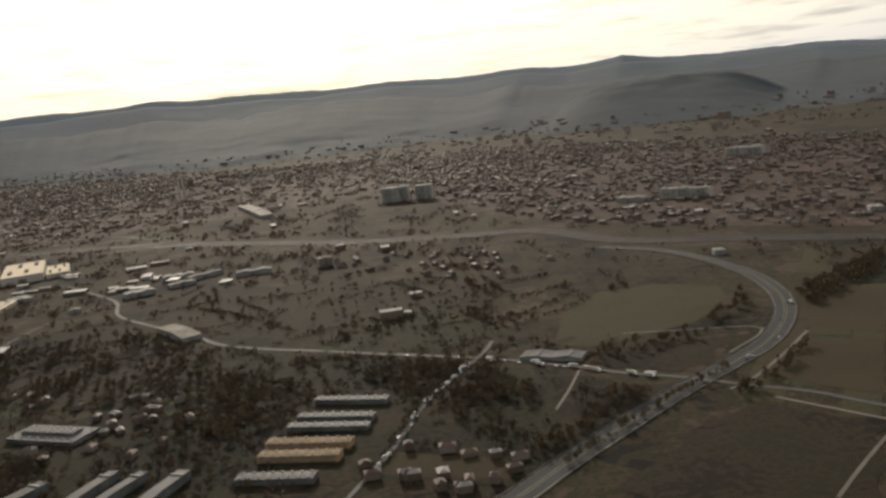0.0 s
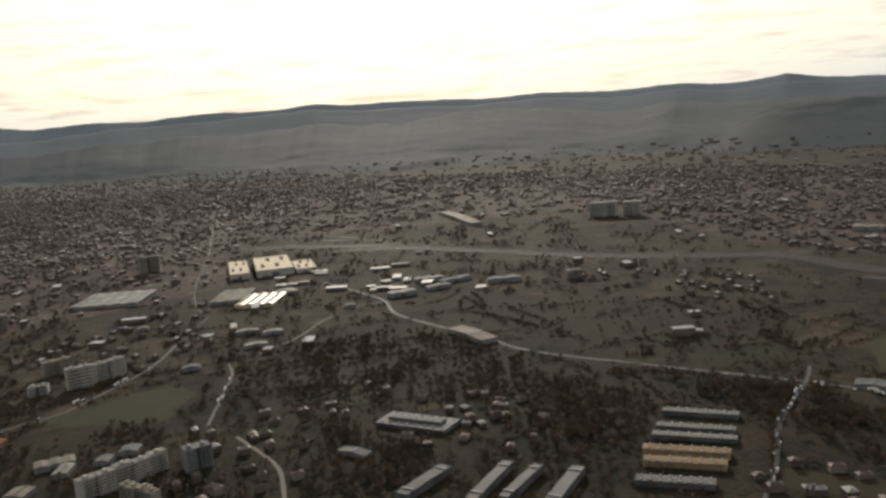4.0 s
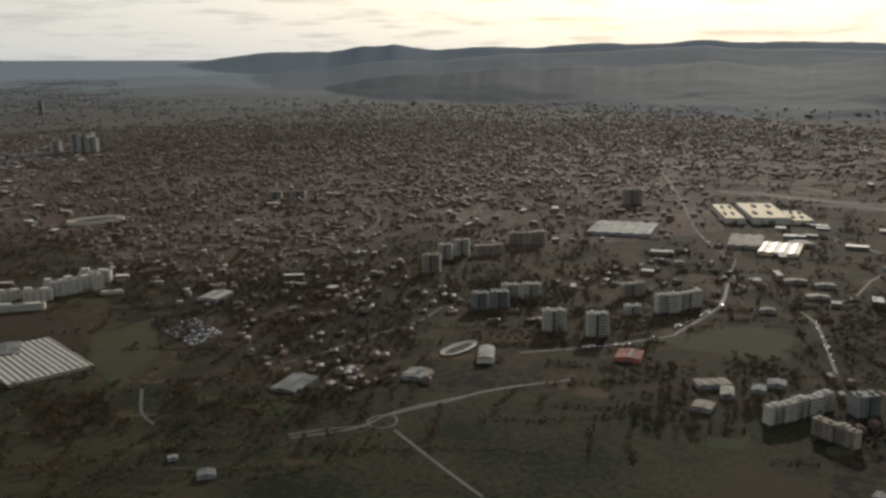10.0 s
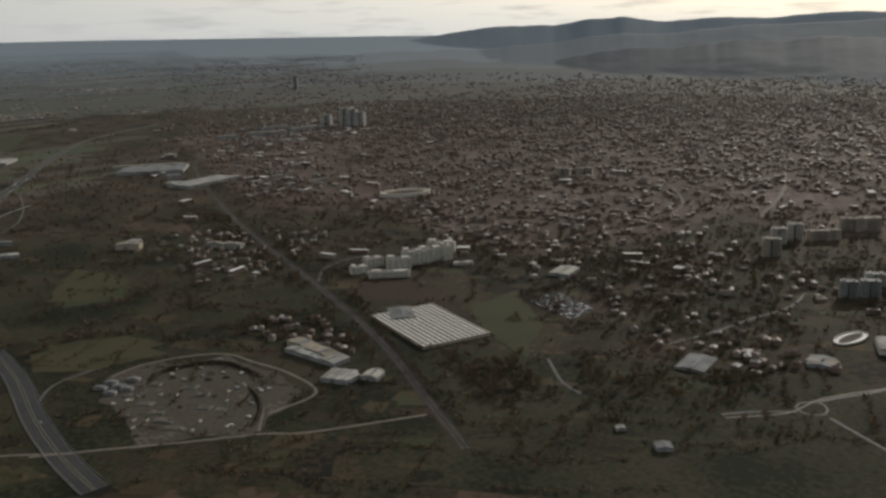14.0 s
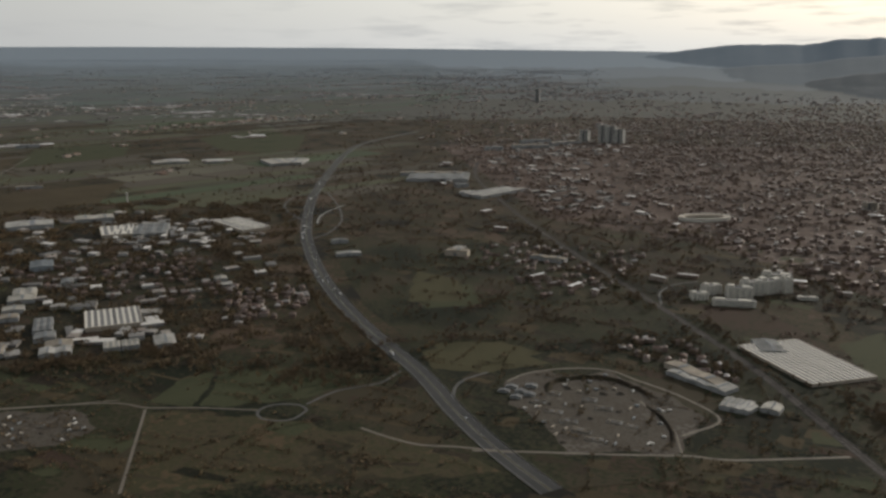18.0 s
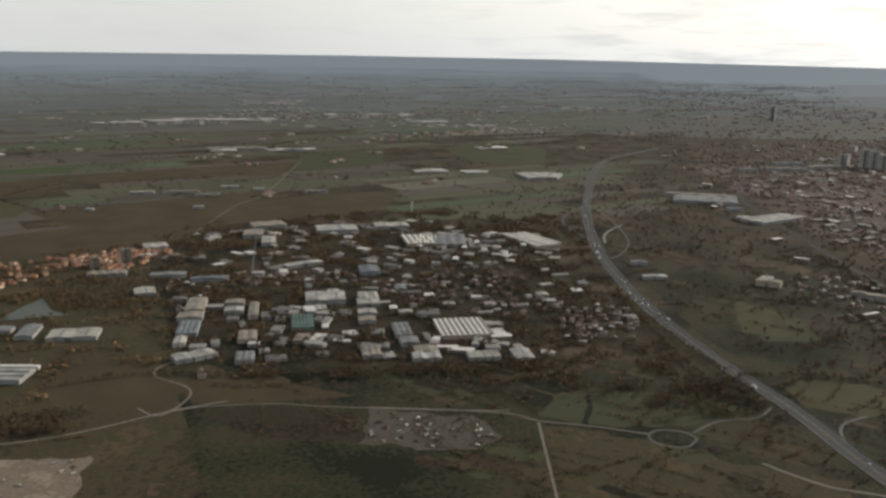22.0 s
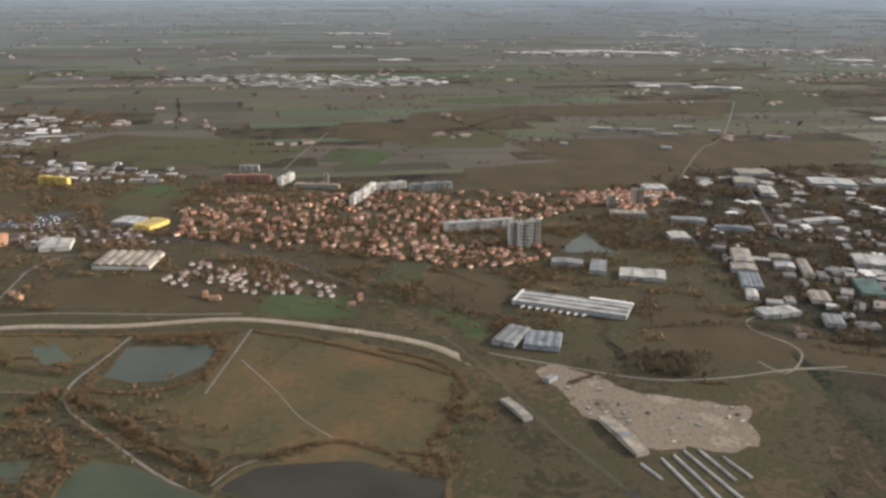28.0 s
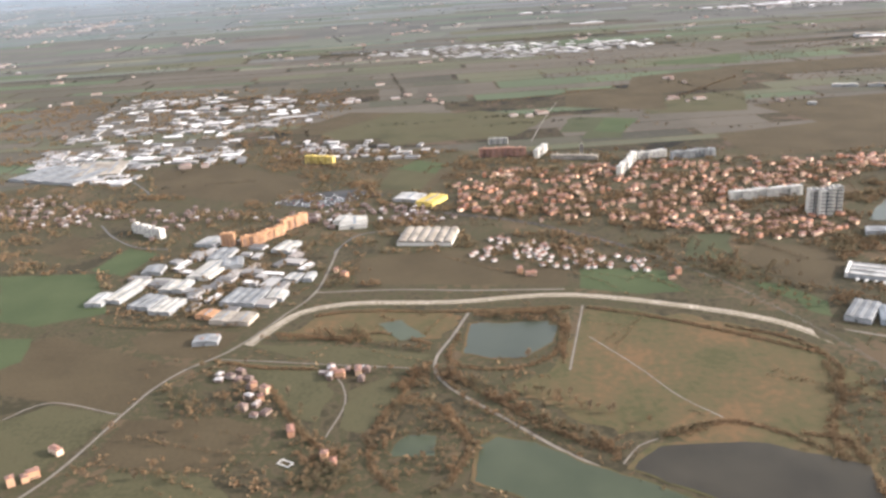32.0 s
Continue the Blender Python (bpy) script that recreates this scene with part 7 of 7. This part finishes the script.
tower(-1466.6, -724.5, 91, 7.6, 6.0, 6.4, "cream")
tower(-1466.8, -716.9, 91, 7.6, 6.0, 6.4, "cream")
tower(-1466.5, -730.9, 91, 7.6, 6.0, 6.4, "cream")
vaults(-1127.3, -756.9, 87, 43.2, 36.2, 4.0, 6)
hall(-1168.7, -827.2, 102, 23.5, 27.4, 3, "cream", 1)
hall(-1176.4, -837.9, 87, 12.5, 16.0, 3, "cream", 1)
hall(-1229.9, -768.6, 68, 17.4, 28.5, 4, "yellow", 1)
hall(-1242.0, -790.6, 77, 25.0, 21.5, 3, "white", 1)
slab(-1117.4, -918.3, 102, 11.2, 5.0, 10.9, "orange", 2)
slab(-1120.3, -898.7, 124, 18.6, 5.0, 8.2, "orange", 2)
slab(-1136.8, -887.2, 149, 21.4, 5.0, 8.3, "orange", 2)
slab(-1164.9, -877.4, 150, 26.3, 5.0, 9.6, "orange", 2)
slab(-1393.8, -914.7, 75, 35.5, 6.0, 8.7, "yellow", 2)
ward(-1155.9, -1010.6, 65, 16.7, 6.0, 7.8)
ward(-1142.9, -992.8, 69, 19.5, 6.0, 8.6)
hall(-1004.1, -864.9, 83, 25.6, 26.3, 2.6, "white", 4)
hall(-996.4, -931.1, 77, 17.2, 22.1, 2.6, "white", 3)
hall(-988.5, -913.3, 83, 15.9, 23.2, 2.6, "white", 3)
hall(-1016.5, -955.3, 81, 14.4, 40.0, 2.6, "white", 2)
hall(-1057.0, -911.0, 82, 18.4, 34.2, 2.6, "cream", 1)
hall(-975.3, -880.1, 77, 12.8, 11.0, 2.6, "orange", 1)
hall(-968.8, -860.2, 84, 27.2, 15.6, 2.6, "beige", 2)
hall(-1006.4, -843.2, 89, 11.8, 15.0, 2.6, "white", 1)
hall(-1072.0, -900.0, 107, 18.6, 20.6, 2.6, "grey", 2)
hall(-1040.1, -841.6, 78, 11.3, 12.8, 2.6, "white", 2)
hall(-1041.3, -830.3, 89, 7.0, 13.3, 2.6, "white", 1)
hall(-1122.9, -935.1, 79, 18.4, 20.1, 2.6, "white", 1)
hall(-1107.9, -867.2, 78, 15.0, 22.8, 2.6, "white", 2)
hall(-1090.9, -913.6, 88, 16.0, 25.9, 2.6, "grey", 2)
hall(-1025.1, -922.9, 89, 18.9, 19.3, 2.6, "white", 2)
hall(-1001.0, -967.9, 89, 12.4, 20.1, 2.6, "white", 1)
hall(-936.0, -865.6, 99, 15.2, 10.8, 2.6, "white", 1)
hall(-1058.3, -954.8, 98, 14.7, 16.1, 2.6, "grey", 1)
hall(-1366.7, -1202.6, 73, 96.1, 65.2, 2.6, "grey", 4)
hall(-1387.0, -1169.6, 105, 53.8, 67.9, 2.6, "white", 2)
car_rows([(-1235.3, -917.8), (-1217.5, -872.4), (-1259.9, -817.9), (-1282.2, -844.5), (-1267.4, -908.1)], 8, 20)
# scattered quarters
district("row", 70, [(-1079, -721), (-1128, -712), (-1109, -650), (-1056, -571), (-1048, -590), (-1059, -670)])
district("town", 235, [(-1282, -766), (-1339, -714), (-1353, -590), (-1368, -438), (-1356, -381), (-1325, -366), (-1245, -420), (-1213, -514), (-1165, -581), (-1165, -681), (-1180, -740)])
district("suburb", 110, [(-1356, -381), (-1325, -366), (-1287, -321), (-1358, -262), (-1383, -315)])
district("suburb", 160, [(-1282, -766), (-1339, -714), (-1353, -590), (-1368, -438), (-1325, -366), (-1245, -420), (-1213, -514), (-1165, -581), (-1165, -681), (-1180, -740)])
district("suburb", 100, [(-1165, -599), (-1207, -514), (-1166, -432), (-1121, -429), (-1107, -496), (-1135, -552)])
district("village", 36, [(-1196, -880), (-1233, -773), (-1180, -740), (-1164, -790), (-1149, -838)])
district("works", 79, [(-1407, -293), (-1481, -165), (-1437, 41), (-1357, 76), (-1288, 101), (-1175, 25), (-1235, -228), (-1276, -307)])
district("village", 180, [(-1252, -300), (-1175, 25), (-1030, -2), (-1010, -46), (-1052, -91), (-1171, -140), (-1195, -238), (-1106, -306)])
district("works", 46, [(-1168, -285), (-1147, -201), (-1124, -106), (-1035, -25), (-931, -81), (-958, -184), (-1013, -309)])
district("works", 59, [(-1398, -191), (-1333, 25), (-1175, 110), (-1032, 45), (-1040, -32), (-1079, -152), (-1092, -227)])
district("works", 39, [(-1124, -224), (-1047, -102), (-983, -56), (-920, -75), (-988, -201), (-1023, -236)])
district("village", 72, [(-1046, -10), (-1009, 48), (-939, 13), (-945, -47)])
district("depot", 171, [(-1645, -1336), (-1885, -1366), (-1908, -1214), (-1805, -993), (-1659, -990), (-1565, -1064), (-1519, -981), (-1508, -1140), (-1394, -1158), (-1406, -1262)])
district("depot", 109, [(-1342, -1257), (-1406, -1262), (-1497, -1294), (-1502, -1212), (-1489, -1044), (-1417, -1005), (-1390, -1115), (-1315, -1093)])
district("depot", 187, [(-2426, -1123), (-2498, -948), (-2533, -743), (-2476, -458), (-2331, -471), (-2257, -754)])
district("works", 72, [(-991, -970), (-1032, -962), (-1126, -948), (-1130, -868), (-1057, -834), (-989, -842), (-967, -857), (-981, -909)])
district("village", 48, [(-1196, -939), (-1209, -881), (-1234, -845), (-1210, -768), (-1167, -743), (-1164, -819), (-1168, -889)])
district("village", 72, [(-1261, -1211), (-1278, -1160), (-1202, -1039), (-1178, -1059), (-1165, -1117), (-1184, -1161)])
district("village", 36, [(-1213, -1060), (-1235, -987), (-1204, -932), (-1142, -970), (-1128, -988)])
district("works", 48, [(-1504, -992), (-1500, -850), (-1428, -760), (-1397, -831), (-1394, -919)])
district("depot", 74, [(-3053, -43), (-3519, 401), (-3050, 438), (-2991, 179), (-2981, -187)])
district("works", 26, [(-3059, -263), (-3188, -52), (-3033, 162), (-2978, -17), (-2990, -237)])
district("depot", 98, [(-3395, 193), (-3199, 1102), (-2692, 955), (-2776, 533), (-3038, -75)])
district("depot", 74, [(-3065, 504), (-3045, 690), (-2806, 814), (-2473, 903), (-2670, 754), (-2916, 490)])
district("city", 3800, [(-1928, 861), (-2250, 1538), (-1611, 1848), (-706, 1943), (-527, 1013), (-691, 956), (-675, 573), (-709, 388), (-936, 452), (-1140, 425)])
district("city", 3800, [(-2020, 1374), (-1926, 2399), (-1032, 2687), (-450, 2141), (-470, 1449), (-509, 997), (-568, 792), (-780, 716), (-994, 529)])
district("city", 190, [(-967, 507), (-739, 656), (-551, 453), (-398, 394), (-519, 372), (-662, 344), (-789, 361)])
district("city", 2280, [(-1472, 1748), (-894, 2012), (-80, 2044), (351, 1570), (186, 1010), (-99, 1238), (-481, 1112), (-391, 737), (-577, 542)])
district("village", 75, [(-473, 483), (-387, 693), (-329, 539), (-353, 466), (-435, 498)])
district("city", 1976, [(222, 1854), (707, 1264), (328, 589), (174, 718), (96, 862), (-133, 1774)])
district("village", 31, [(-239, 484), (-157, 471), (-101, 394), (-105, 329), (-146, 321), (-182, 354)])
district("village", 36, [(-91, 711), (-46, 733), (94, 637), (101, 587), (44, 564)])
district("works", 24, [(-405, 883), (-360, 885), (-171, 737), (-140, 672), (-241, 689), (-313, 651)])
district("village", 43, [(-28, 305), (-16, 306), (29, 281), (24, 260), (13, 256), (-27, 280)])
district("village", 12, [(-253, 369), (-230, 347), (-208, 296), (-231, 263), (-259, 276), (-268, 360)])
district("village", 12, [(-197, 417), (-162, 439), (-101, 431), (-99, 341), (-143, 352)])
district("village", 23, [(-276, 369), (-194, 411), (-198, 292), (-248, 266)])
district("village", 18, [(-513, 273), (-444, 274), (-493, 238), (-562, 263)])
district("village", 24, [(-606, 294), (-506, 349), (-474, 276), (-535, 240)])
district("village", 37, [(-702, 335), (-608, 460), (-530, 364), (-600, 297)])
district("village", 32, [(-1050, 285), (-915, 262), (-830, 169), (-1023, 205)])
district("village", 27, [(-777, 145), (-735, 182), (-669, 142), (-729, 127)])
district("works", 48, [(-1387, -18), (-1304, 134), (-1180, 99), (-1267, -47)])
district("village", 84, [(-1034, 276), (-929, 363), (-848, 211), (-921, 205)])
district("works", 60, [(-1591, 706), (-1586, 1012), (-1051, 495), (-1161, 419)])
district("village", 72, [(-990, 463), (-790, 704), (-667, 431), (-793, 389)])
district("works", 60, [(-1711, 827), (-1845, 1168), (-1536, 1039), (-1504, 747)])
district("village", 13, [(-911, -861), (-897, -813), (-828, -780), (-848, -815)])
district("village", 14, [(-904, -789), (-905, -760), (-885, -756), (-888, -781)])
district("village", 18, [(-989, -343), (-984, -285), (-954, -286), (-957, -335)])
district("village", 18, [(-1440, -992), (-1505, -890), (-1443, -833), (-1386, -933)])
# woods and trees
woods(260, [(-247, 533), (-180, 541), (-81, 439), (-51, 376), (-70, 318), (-148, 396), (-199, 431)])
woods(160, [(-124, 403), (-62, 431), (-51, 376), (-67, 328), (-92, 304)])
woods(160, [(-18, 349), (-11, 410), (26, 386), (44, 340), (30, 286), (6, 315)])
woods(160, [(-62, 431), (24, 395), (50, 345), (29, 332), (-16, 362)])
woods(90, [(-59, 461), (33, 430), (65, 462), (51, 560), (-42, 476)])
woods(110, [(27, 394), (41, 427), (74, 388), (133, 405), (160, 439), (183, 483), (169, 433), (129, 387), (76, 373)])
woods(120, [(74, 335), (95, 327), (42, 268), (32, 262), (35, 295)])
woods(140, [(196, 446), (290, 522), (260, 468), (196, 420)])
woods(130, [(-195, 592), (-41, 614), (37, 569), (35, 477), (-80, 482)])
woods(70, [(114, 313), (170, 377), (162, 354), (128, 315)])
woods(260, [(-308, 484), (-211, 576), (-118, 463), (-98, 385), (-177, 399), (-220, 379), (-265, 436)])
woods(200, [(-226, 379), (-182, 350), (-145, 325), (-164, 278), (-201, 286)])
woods(180, [(-150, 337), (-95, 355), (-54, 344), (-66, 277), (-143, 270)])
woods(300, [(-551, 453), (-496, 512), (-373, 430), (-390, 374), (-461, 369)])
woods(220, [(-377, 319), (-320, 380), (-283, 375), (-292, 298), (-323, 258), (-361, 277)])
woods(260, [(-725, 386), (-607, 511), (-471, 319), (-547, 269)])
woods(160, [(-329, 539), (-189, 530), (-194, 411), (-269, 401)])
woods(260, [(-759, 685), (-501, 679), (-405, 509), (-504, 509), (-596, 494)])
woods(260, [(-850, 409), (-610, 550), (-508, 375), (-650, 362), (-725, 323)])
woods(200, [(-620, 314), (-500, 353), (-468, 261), (-551, 231)])
woods(220, [(-1011, 358), (-743, 217), (-660, 167), (-695, 169), (-871, 245), (-1124, 364)])
woods(160, [(-575, 207), (-533, 242), (-460, 239), (-491, 188), (-550, 176)])
woods(120, [(-643, 177), (-589, 189), (-547, 162), (-567, 135)])
woods(200, [(-1419, 475), (-981, 496), (-850, 409), (-979, 373)])
woods(240, [(-1165, 356), (-883, 312), (-789, 234), (-643, 193), (-631, 154), (-728, 186), (-918, 239)])
woods(160, [(-1051, 109), (-1072, 271), (-816, 158), (-802, 97), (-858, 47)])
woods(160, [(-774, 130), (-755, 231), (-657, 149), (-713, 138)])
woods(130, [(-1618, 432), (-1307, 445), (-1094, 245), (-1211, 195)])
woods(130, [(-880, -94), (-860, -8), (-780, -1), (-811, -63)])
woods(260, [(-1347, -284), (-1217, 51), (-1006, -29), (-991, -78), (-1135, -154), (-1168, -285)])
woods(260, [(-984, -322), (-926, -84), (-907, -90), (-944, -229), (-992, -313)])
woods(180, [(-1389, 94), (-1401, 212), (-1162, 79), (-1030, -2), (-1172, 36)])
woods(130, [(-1269, -371), (-1289, -260), (-1165, -276), (-1119, -357)])
woods(110, [(-1036, -254), (-1012, -159), (-968, -179), (-989, -260)])
woods(300, [(-1272, -764), (-1318, -555), (-1344, -383), (-1135, -427), (-1150, -525), (-1149, -687)])
woods(160, [(-1150, -498), (-1150, -425), (-1107, -380), (-1081, -469)])
woods(220, [(-958, -448), (-949, -362), (-918, -360), (-918, -436)])
woods(120, [(-1255, -408), (-1299, -279), (-1166, -290), (-1166, -366)])
woods(200, [(-1166, -328), (-1238, -108), (-973, -247), (-1012, -318)])
woods(120, [(-1075, -608), (-1081, -560), (-1013, -491), (-966, -502), (-1013, -550)])
woods(90, [(-984, -497), (-1013, -484), (-1013, -465), (-958, -496)])
woods(300, [(-895, -718), (-879, -701), (-849, -663), (-823, -630), (-843, -582), (-851, -576), (-840, -600), (-827, -629), (-854, -663), (-905, -713)])
woods(200, [(-834, -748), (-867, -738), (-862, -714), (-826, -693), (-798, -698), (-793, -734)])
woods(130, [(-974, -714), (-982, -655), (-949, -648), (-912, -655), (-912, -682), (-934, -656), (-961, -656), (-970, -703)])
woods(110, [(-897, -819), (-838, -783), (-824, -757), (-788, -743), (-791, -789), (-818, -772)])
woods(160, [(-1209, -1009), (-1219, -894), (-1166, -859), (-1139, -919), (-1127, -973)])
woods(150, [(-1057, -830), (-1056, -788), (-1023, -773), (-1024, -817)])
woods(110, [(-949, -805), (-958, -775), (-937, -764), (-937, -798)])
woods(160, [(-1402, -987), (-1485, -972), (-1313, -828), (-1252, -838)])
woods(100, [(-879, -743), (-912, -726), (-885, -714), (-873, -727)])
woods(120, [(-913, -519), (-901, -490), (-793, -526), (-835, -533)])
woods(120, [(-1352, -764), (-1333, -594), (-1317, -438), (-1271, -400), (-1149, -562), (-1175, -734)])
woods(90, [(-877, -867), (-878, -822), (-848, -809), (-847, -851)])
woods(90, [(-818, -769), (-819, -745), (-784, -737), (-783, -767)])
tree_row(2.0, [(-941, -834), (-938, -784), (-925, -728)], 1.5)
tree_row(1.6, [(-902, -722), (-862, -697), (-841, -663), (-823, -630)], 1.5)
tree_row(2.2, [(-967, -957), (-960, -934), (-954, -879), (-962, -848)], 1.5)
tree_row(2.5, [(-1094, -610), (-1045, -551), (-1013, -491), (-984, -444)], 1.5)
tree_row(2, [(-878, -807), (-860, -795), (-838, -777)], 1.5)
tree_row(2.2, [(-992, -392), (-995, -327), (-967, -259), (-939, -153), (-920, -80)], 1.5)
tree_row(2.2, [(-834, -69), (-826, -35), (-850, 25), (-815, 91)], 1.5)
tree_row(2, [(-984, 45), (-873, 19), (-807, 0)], 1.5)
tree_row(2, [(-1062, 71), (-911, 13), (-824, -12)], 1.5)
tree_row(3, [(-27, 276), (-16, 311), (-1, 357), (22, 405)], 1.5)
tree_row(2, [(40, 269), (66, 295), (95, 321), (124, 345)], 1.5)
tree_row(3, [(-451, 349), (-392, 379), (-353, 466)], 1.5)
tree_row(3, [(-743, 217), (-630, 146), (-576, 122)], 1.5)
tree_row(2.5, [(-849, 58), (-802, 97), (-770, 136), (-740, 190)], 1.5)
tree_row(3, [(-1727, -495), (-1894, -382)], 1.5)
tree_row(3, [(-2204, -195), (-2548, 214)], 1.5)
tree_row(3, [(-1731, -765), (-1834, -564)], 1.5)
lone_trees(40, [(-911, -885), (-911, -837), (-872, -780), (-828, -769), (-790, -794), (-787, -872), (-836, -875)])
lone_trees(30, [(-898, -762), (-905, -725), (-874, -652), (-843, -600), (-874, -680)])
lone_trees(24, [(-1107, -577), (-1057, -487), (-975, -494), (-1013, -543)])
lone_trees(26, [(-1113, -967), (-1136, -851), (-1035, -824), (-976, -861), (-996, -956)])
lone_trees(24, [(-867, -112), (-842, 19), (-819, 84), (-800, 12), (-807, -56)])
lone_trees(24, [(-545, 164), (-457, 233), (-410, 216), (-485, 151)])
lone_trees(20, [(53, 336), (95, 327), (66, 295), (45, 281)])
# thickets and hedges that fill the land between
cover(25650, [(-1928, 861), (-1699, 1985), (-763, 2237), (-409, 403), (-535, 240), (-804, 319), (-1082, 384)])
cover(19950, [(-2020, 1374), (-2015, 2531), (-1077, 2841), (-132, 1901), (-198, 292), (-276, 260), (-391, 332), (-535, 255), (-635, 233)])
cover(17100, [(-1573, 1885), (-476, 2031), (385, 1684), (-30, 280), (-218, 264), (-352, 373), (-531, 480)])
cover(17100, [(-1170, 2598), (-19, 1916), (663, 1185), (267, 480), (202, 542), (85, 370), (20, 254), (-94, 286), (-182, 354)])
cover(14250, [(-1720, 308), (-1804, 1129), (-1267, 1781), (-543, 162), (-718, 132), (-803, 29), (-994, 88), (-1159, 166)])
cover(17100, [(-1615, -253), (-1417, 242), (-962, 36), (-817, 0), (-859, -115), (-1073, -289)])
cover(14250, [(-1470, -1005), (-1395, -374), (-1430, -3), (-940, -262), (-975, -410), (-1034, -574), (-1164, -871)])
cover(9975, [(-1261, -1211), (-1295, -870), (-1345, -705), (-1308, -356), (-1025, -449), (-1049, -575), (-1057, -813), (-958, -899), (-1018, -1054)])
cover(350, [(-910, -913), (-905, -744), (-912, -652), (-914, -486), (-793, -526), (-781, -822)])
cover(7600, [(-2415, -751), (-2937, 1967), (-1287, 395), (-1261, 92), (-1411, -311), (-1476, -603)], 60.0, -0.1)
cover(9000, [(-1324, -1456), (-1821, -1573), (-2002, -1356), (-1916, -1000), (-1294, -858), (-1268, -1035), (-1184, -1161)], 26.0, -0.2)
brush([(-898, -712), (-868, -686), (-837, -652), (-820, -627)], 2.2)
brush([(-902, -722), (-859, -691), (-834, -662), (-809, -633), (-793, -611)], 1.6)
brush([(-974, -712), (-941, -715), (-912, -714), (-902, -691), (-912, -664), (-941, -651), (-974, -651)], 1.8)
brush([(-976, -707), (-981, -679), (-977, -655)], 1.5)
brush([(-974, -700), (-984, -658), (-987, -648)], 2.0)
brush([(-816, -630), (-838, -606), (-850, -576), (-839, -551), (-819, -532)], 1.8)
brush([(-913, -516), (-877, -518), (-845, -532), (-817, -533), (-793, -534)], 2.4)
brush([(-864, -737), (-866, -720), (-851, -707), (-825, -696), (-798, -701), (-790, -707)], 1.8)
brush([(-864, -711), (-840, -701), (-826, -692)], 1.6)
brush([(-834, -743), (-861, -739), (-873, -727)], 1.6)
brush([(-829, -744), (-806, -737), (-789, -724)], 2.0)
brush([(-949, -830), (-941, -785), (-949, -759), (-934, -729)], 1.4)
brush([(-943, -799), (-937, -777)], 1.8)
brush([(-911, -851), (-903, -821), (-901, -788)], 1.2)
brush([(-878, -807), (-843, -784), (-823, -767), (-819, -756)], 1.4)
brush([(-901, -731), (-879, -734), (-867, -736)], 1.2)
brush([(-987, -637), (-973, -601), (-949, -556), (-923, -516)], 1.6)
brush([(-804, -667), (-804, -652), (-788, -662), (-795, -669)], 1.4)
brush([(-975, -808), (-982, -780), (-981, -721), (-987, -651)], 1.2)
brush([(-879, -524), (-904, -511), (-939, -524), (-959, -558)], 1.5)
brush([(-783, -527), (-807, -525), (-835, -528), (-840, -545)], 1.5)
brush([(-976, -653), (-943, -653), (-907, -651)], 1.2)
brush([(-926, -434), (-914, -393), (-911, -366)], 1.6)
brush([(-941, -464), (-926, -438), (-912, -453)], 1.4)
# the far plain and the far city
far_fields(31, 46, 140, 1250, 17000, 100)
far_countryside(32, 58, 138, 1400, 9000, 900, 46, 620)
far_countryside(33, 46, 64, 3600, 9500, 260, 22, 120)
far_city(34, 9000, -32, 58, 2000, 7000)
for k_, (az_, d_, wide_, deep_, n_) in enumerate(((80.9, 4050, 110, 60, 26), (90.0, 2985, 60, 16, 12), (87.6, 3020, 60, 26, 16), (85.4, 3080, 70, 26, 18), (82.4, 3035, 80, 34, 22), (99.1, 4015, 120, 40, 22), (101.9, 4900, 130, 50, 18), (108.5, 7985, 300, 100, 20),
        (75.0, 3295, 160, 50, 24), (71.7, 2960, 60, 24, 12), (68.4, 2815, 30, 20, 6), (80.3, 4306, 160, 70, 16), (65.4, 6700, 240, 100, 16), (84.4, 9350, 420, 200, 24), (98.5, 2712, 45, 8, 5), (100.1, 3209, 60, 14, 6), (86.7, 3086, 90, 20, 12),
        (74.4, 1695, 24, 7, 3), (72.2, 1672, 16, 7, 2), (69.6, 2110, 26, 14, 5), (81.6, 2085, 40, 16, 9), (84.4, 2100, 60, 18, 14), (61.0, 3900, 260, 90, 26), (56.5, 5200, 320, 120, 22))):
    shed_cluster(60 + k_, az_, d_, wide_, deep_, n_)
# plots and hedges on the nearer land
parcels(71, 520, [(-1240, 160), (-1060, 480), (-640, 480), (-180, 640), (60, 560), (60, 400), (-230, 270), (-560, 120), (-760, 60)], 20)
parcels(72, 260, [(-1000, -330), (-930, -60), (-640, 120), (-420, 200), (-560, 20), (-760, -180)], 30)
parcels(73, 260, [(-1500, -300), (-1420, 260), (-960, 60), (-1040, -300)], 76)
hedge_lines(74, 330, [(-1240, 160), (-1060, 480), (-640, 480), (-180, 640), (60, 560), (100, 400), (-230, 250), (-560, 120), (-760, 60)], 20, TWIGS)
hedge_lines(75, 200, [(-1000, -330), (-930, -60), (-800, 60), (-640, 120), (-420, 200), (-560, 20), (-760, -180)], 30, TWIGS, 0.9)
hedge_lines(76, 160, [(-1500, -300), (-1420, 260), (-960, 60), (-1040, -300)], 76, TWIGS)
hedge_lines(77, 130, [(-1390, -800), (-1390, -340), (-1150, -420), (-1060, -560), (-1150, -760)], 12, TWIGS, 1.1)
hedge_lines(78, 70, [(-1140, -960), (-1140, -840), (-970, -850), (-980, -960)], 80, TWIGS, 1.0)
hedge_lines(79, 60, [(-1100, -840), (-1060, -500), (-900, -460), (-780, -560), (-780, -900)], 60, AUTUMN, 0.8)
pale_roofs(81, 260, -28, 60, 700, 3200)
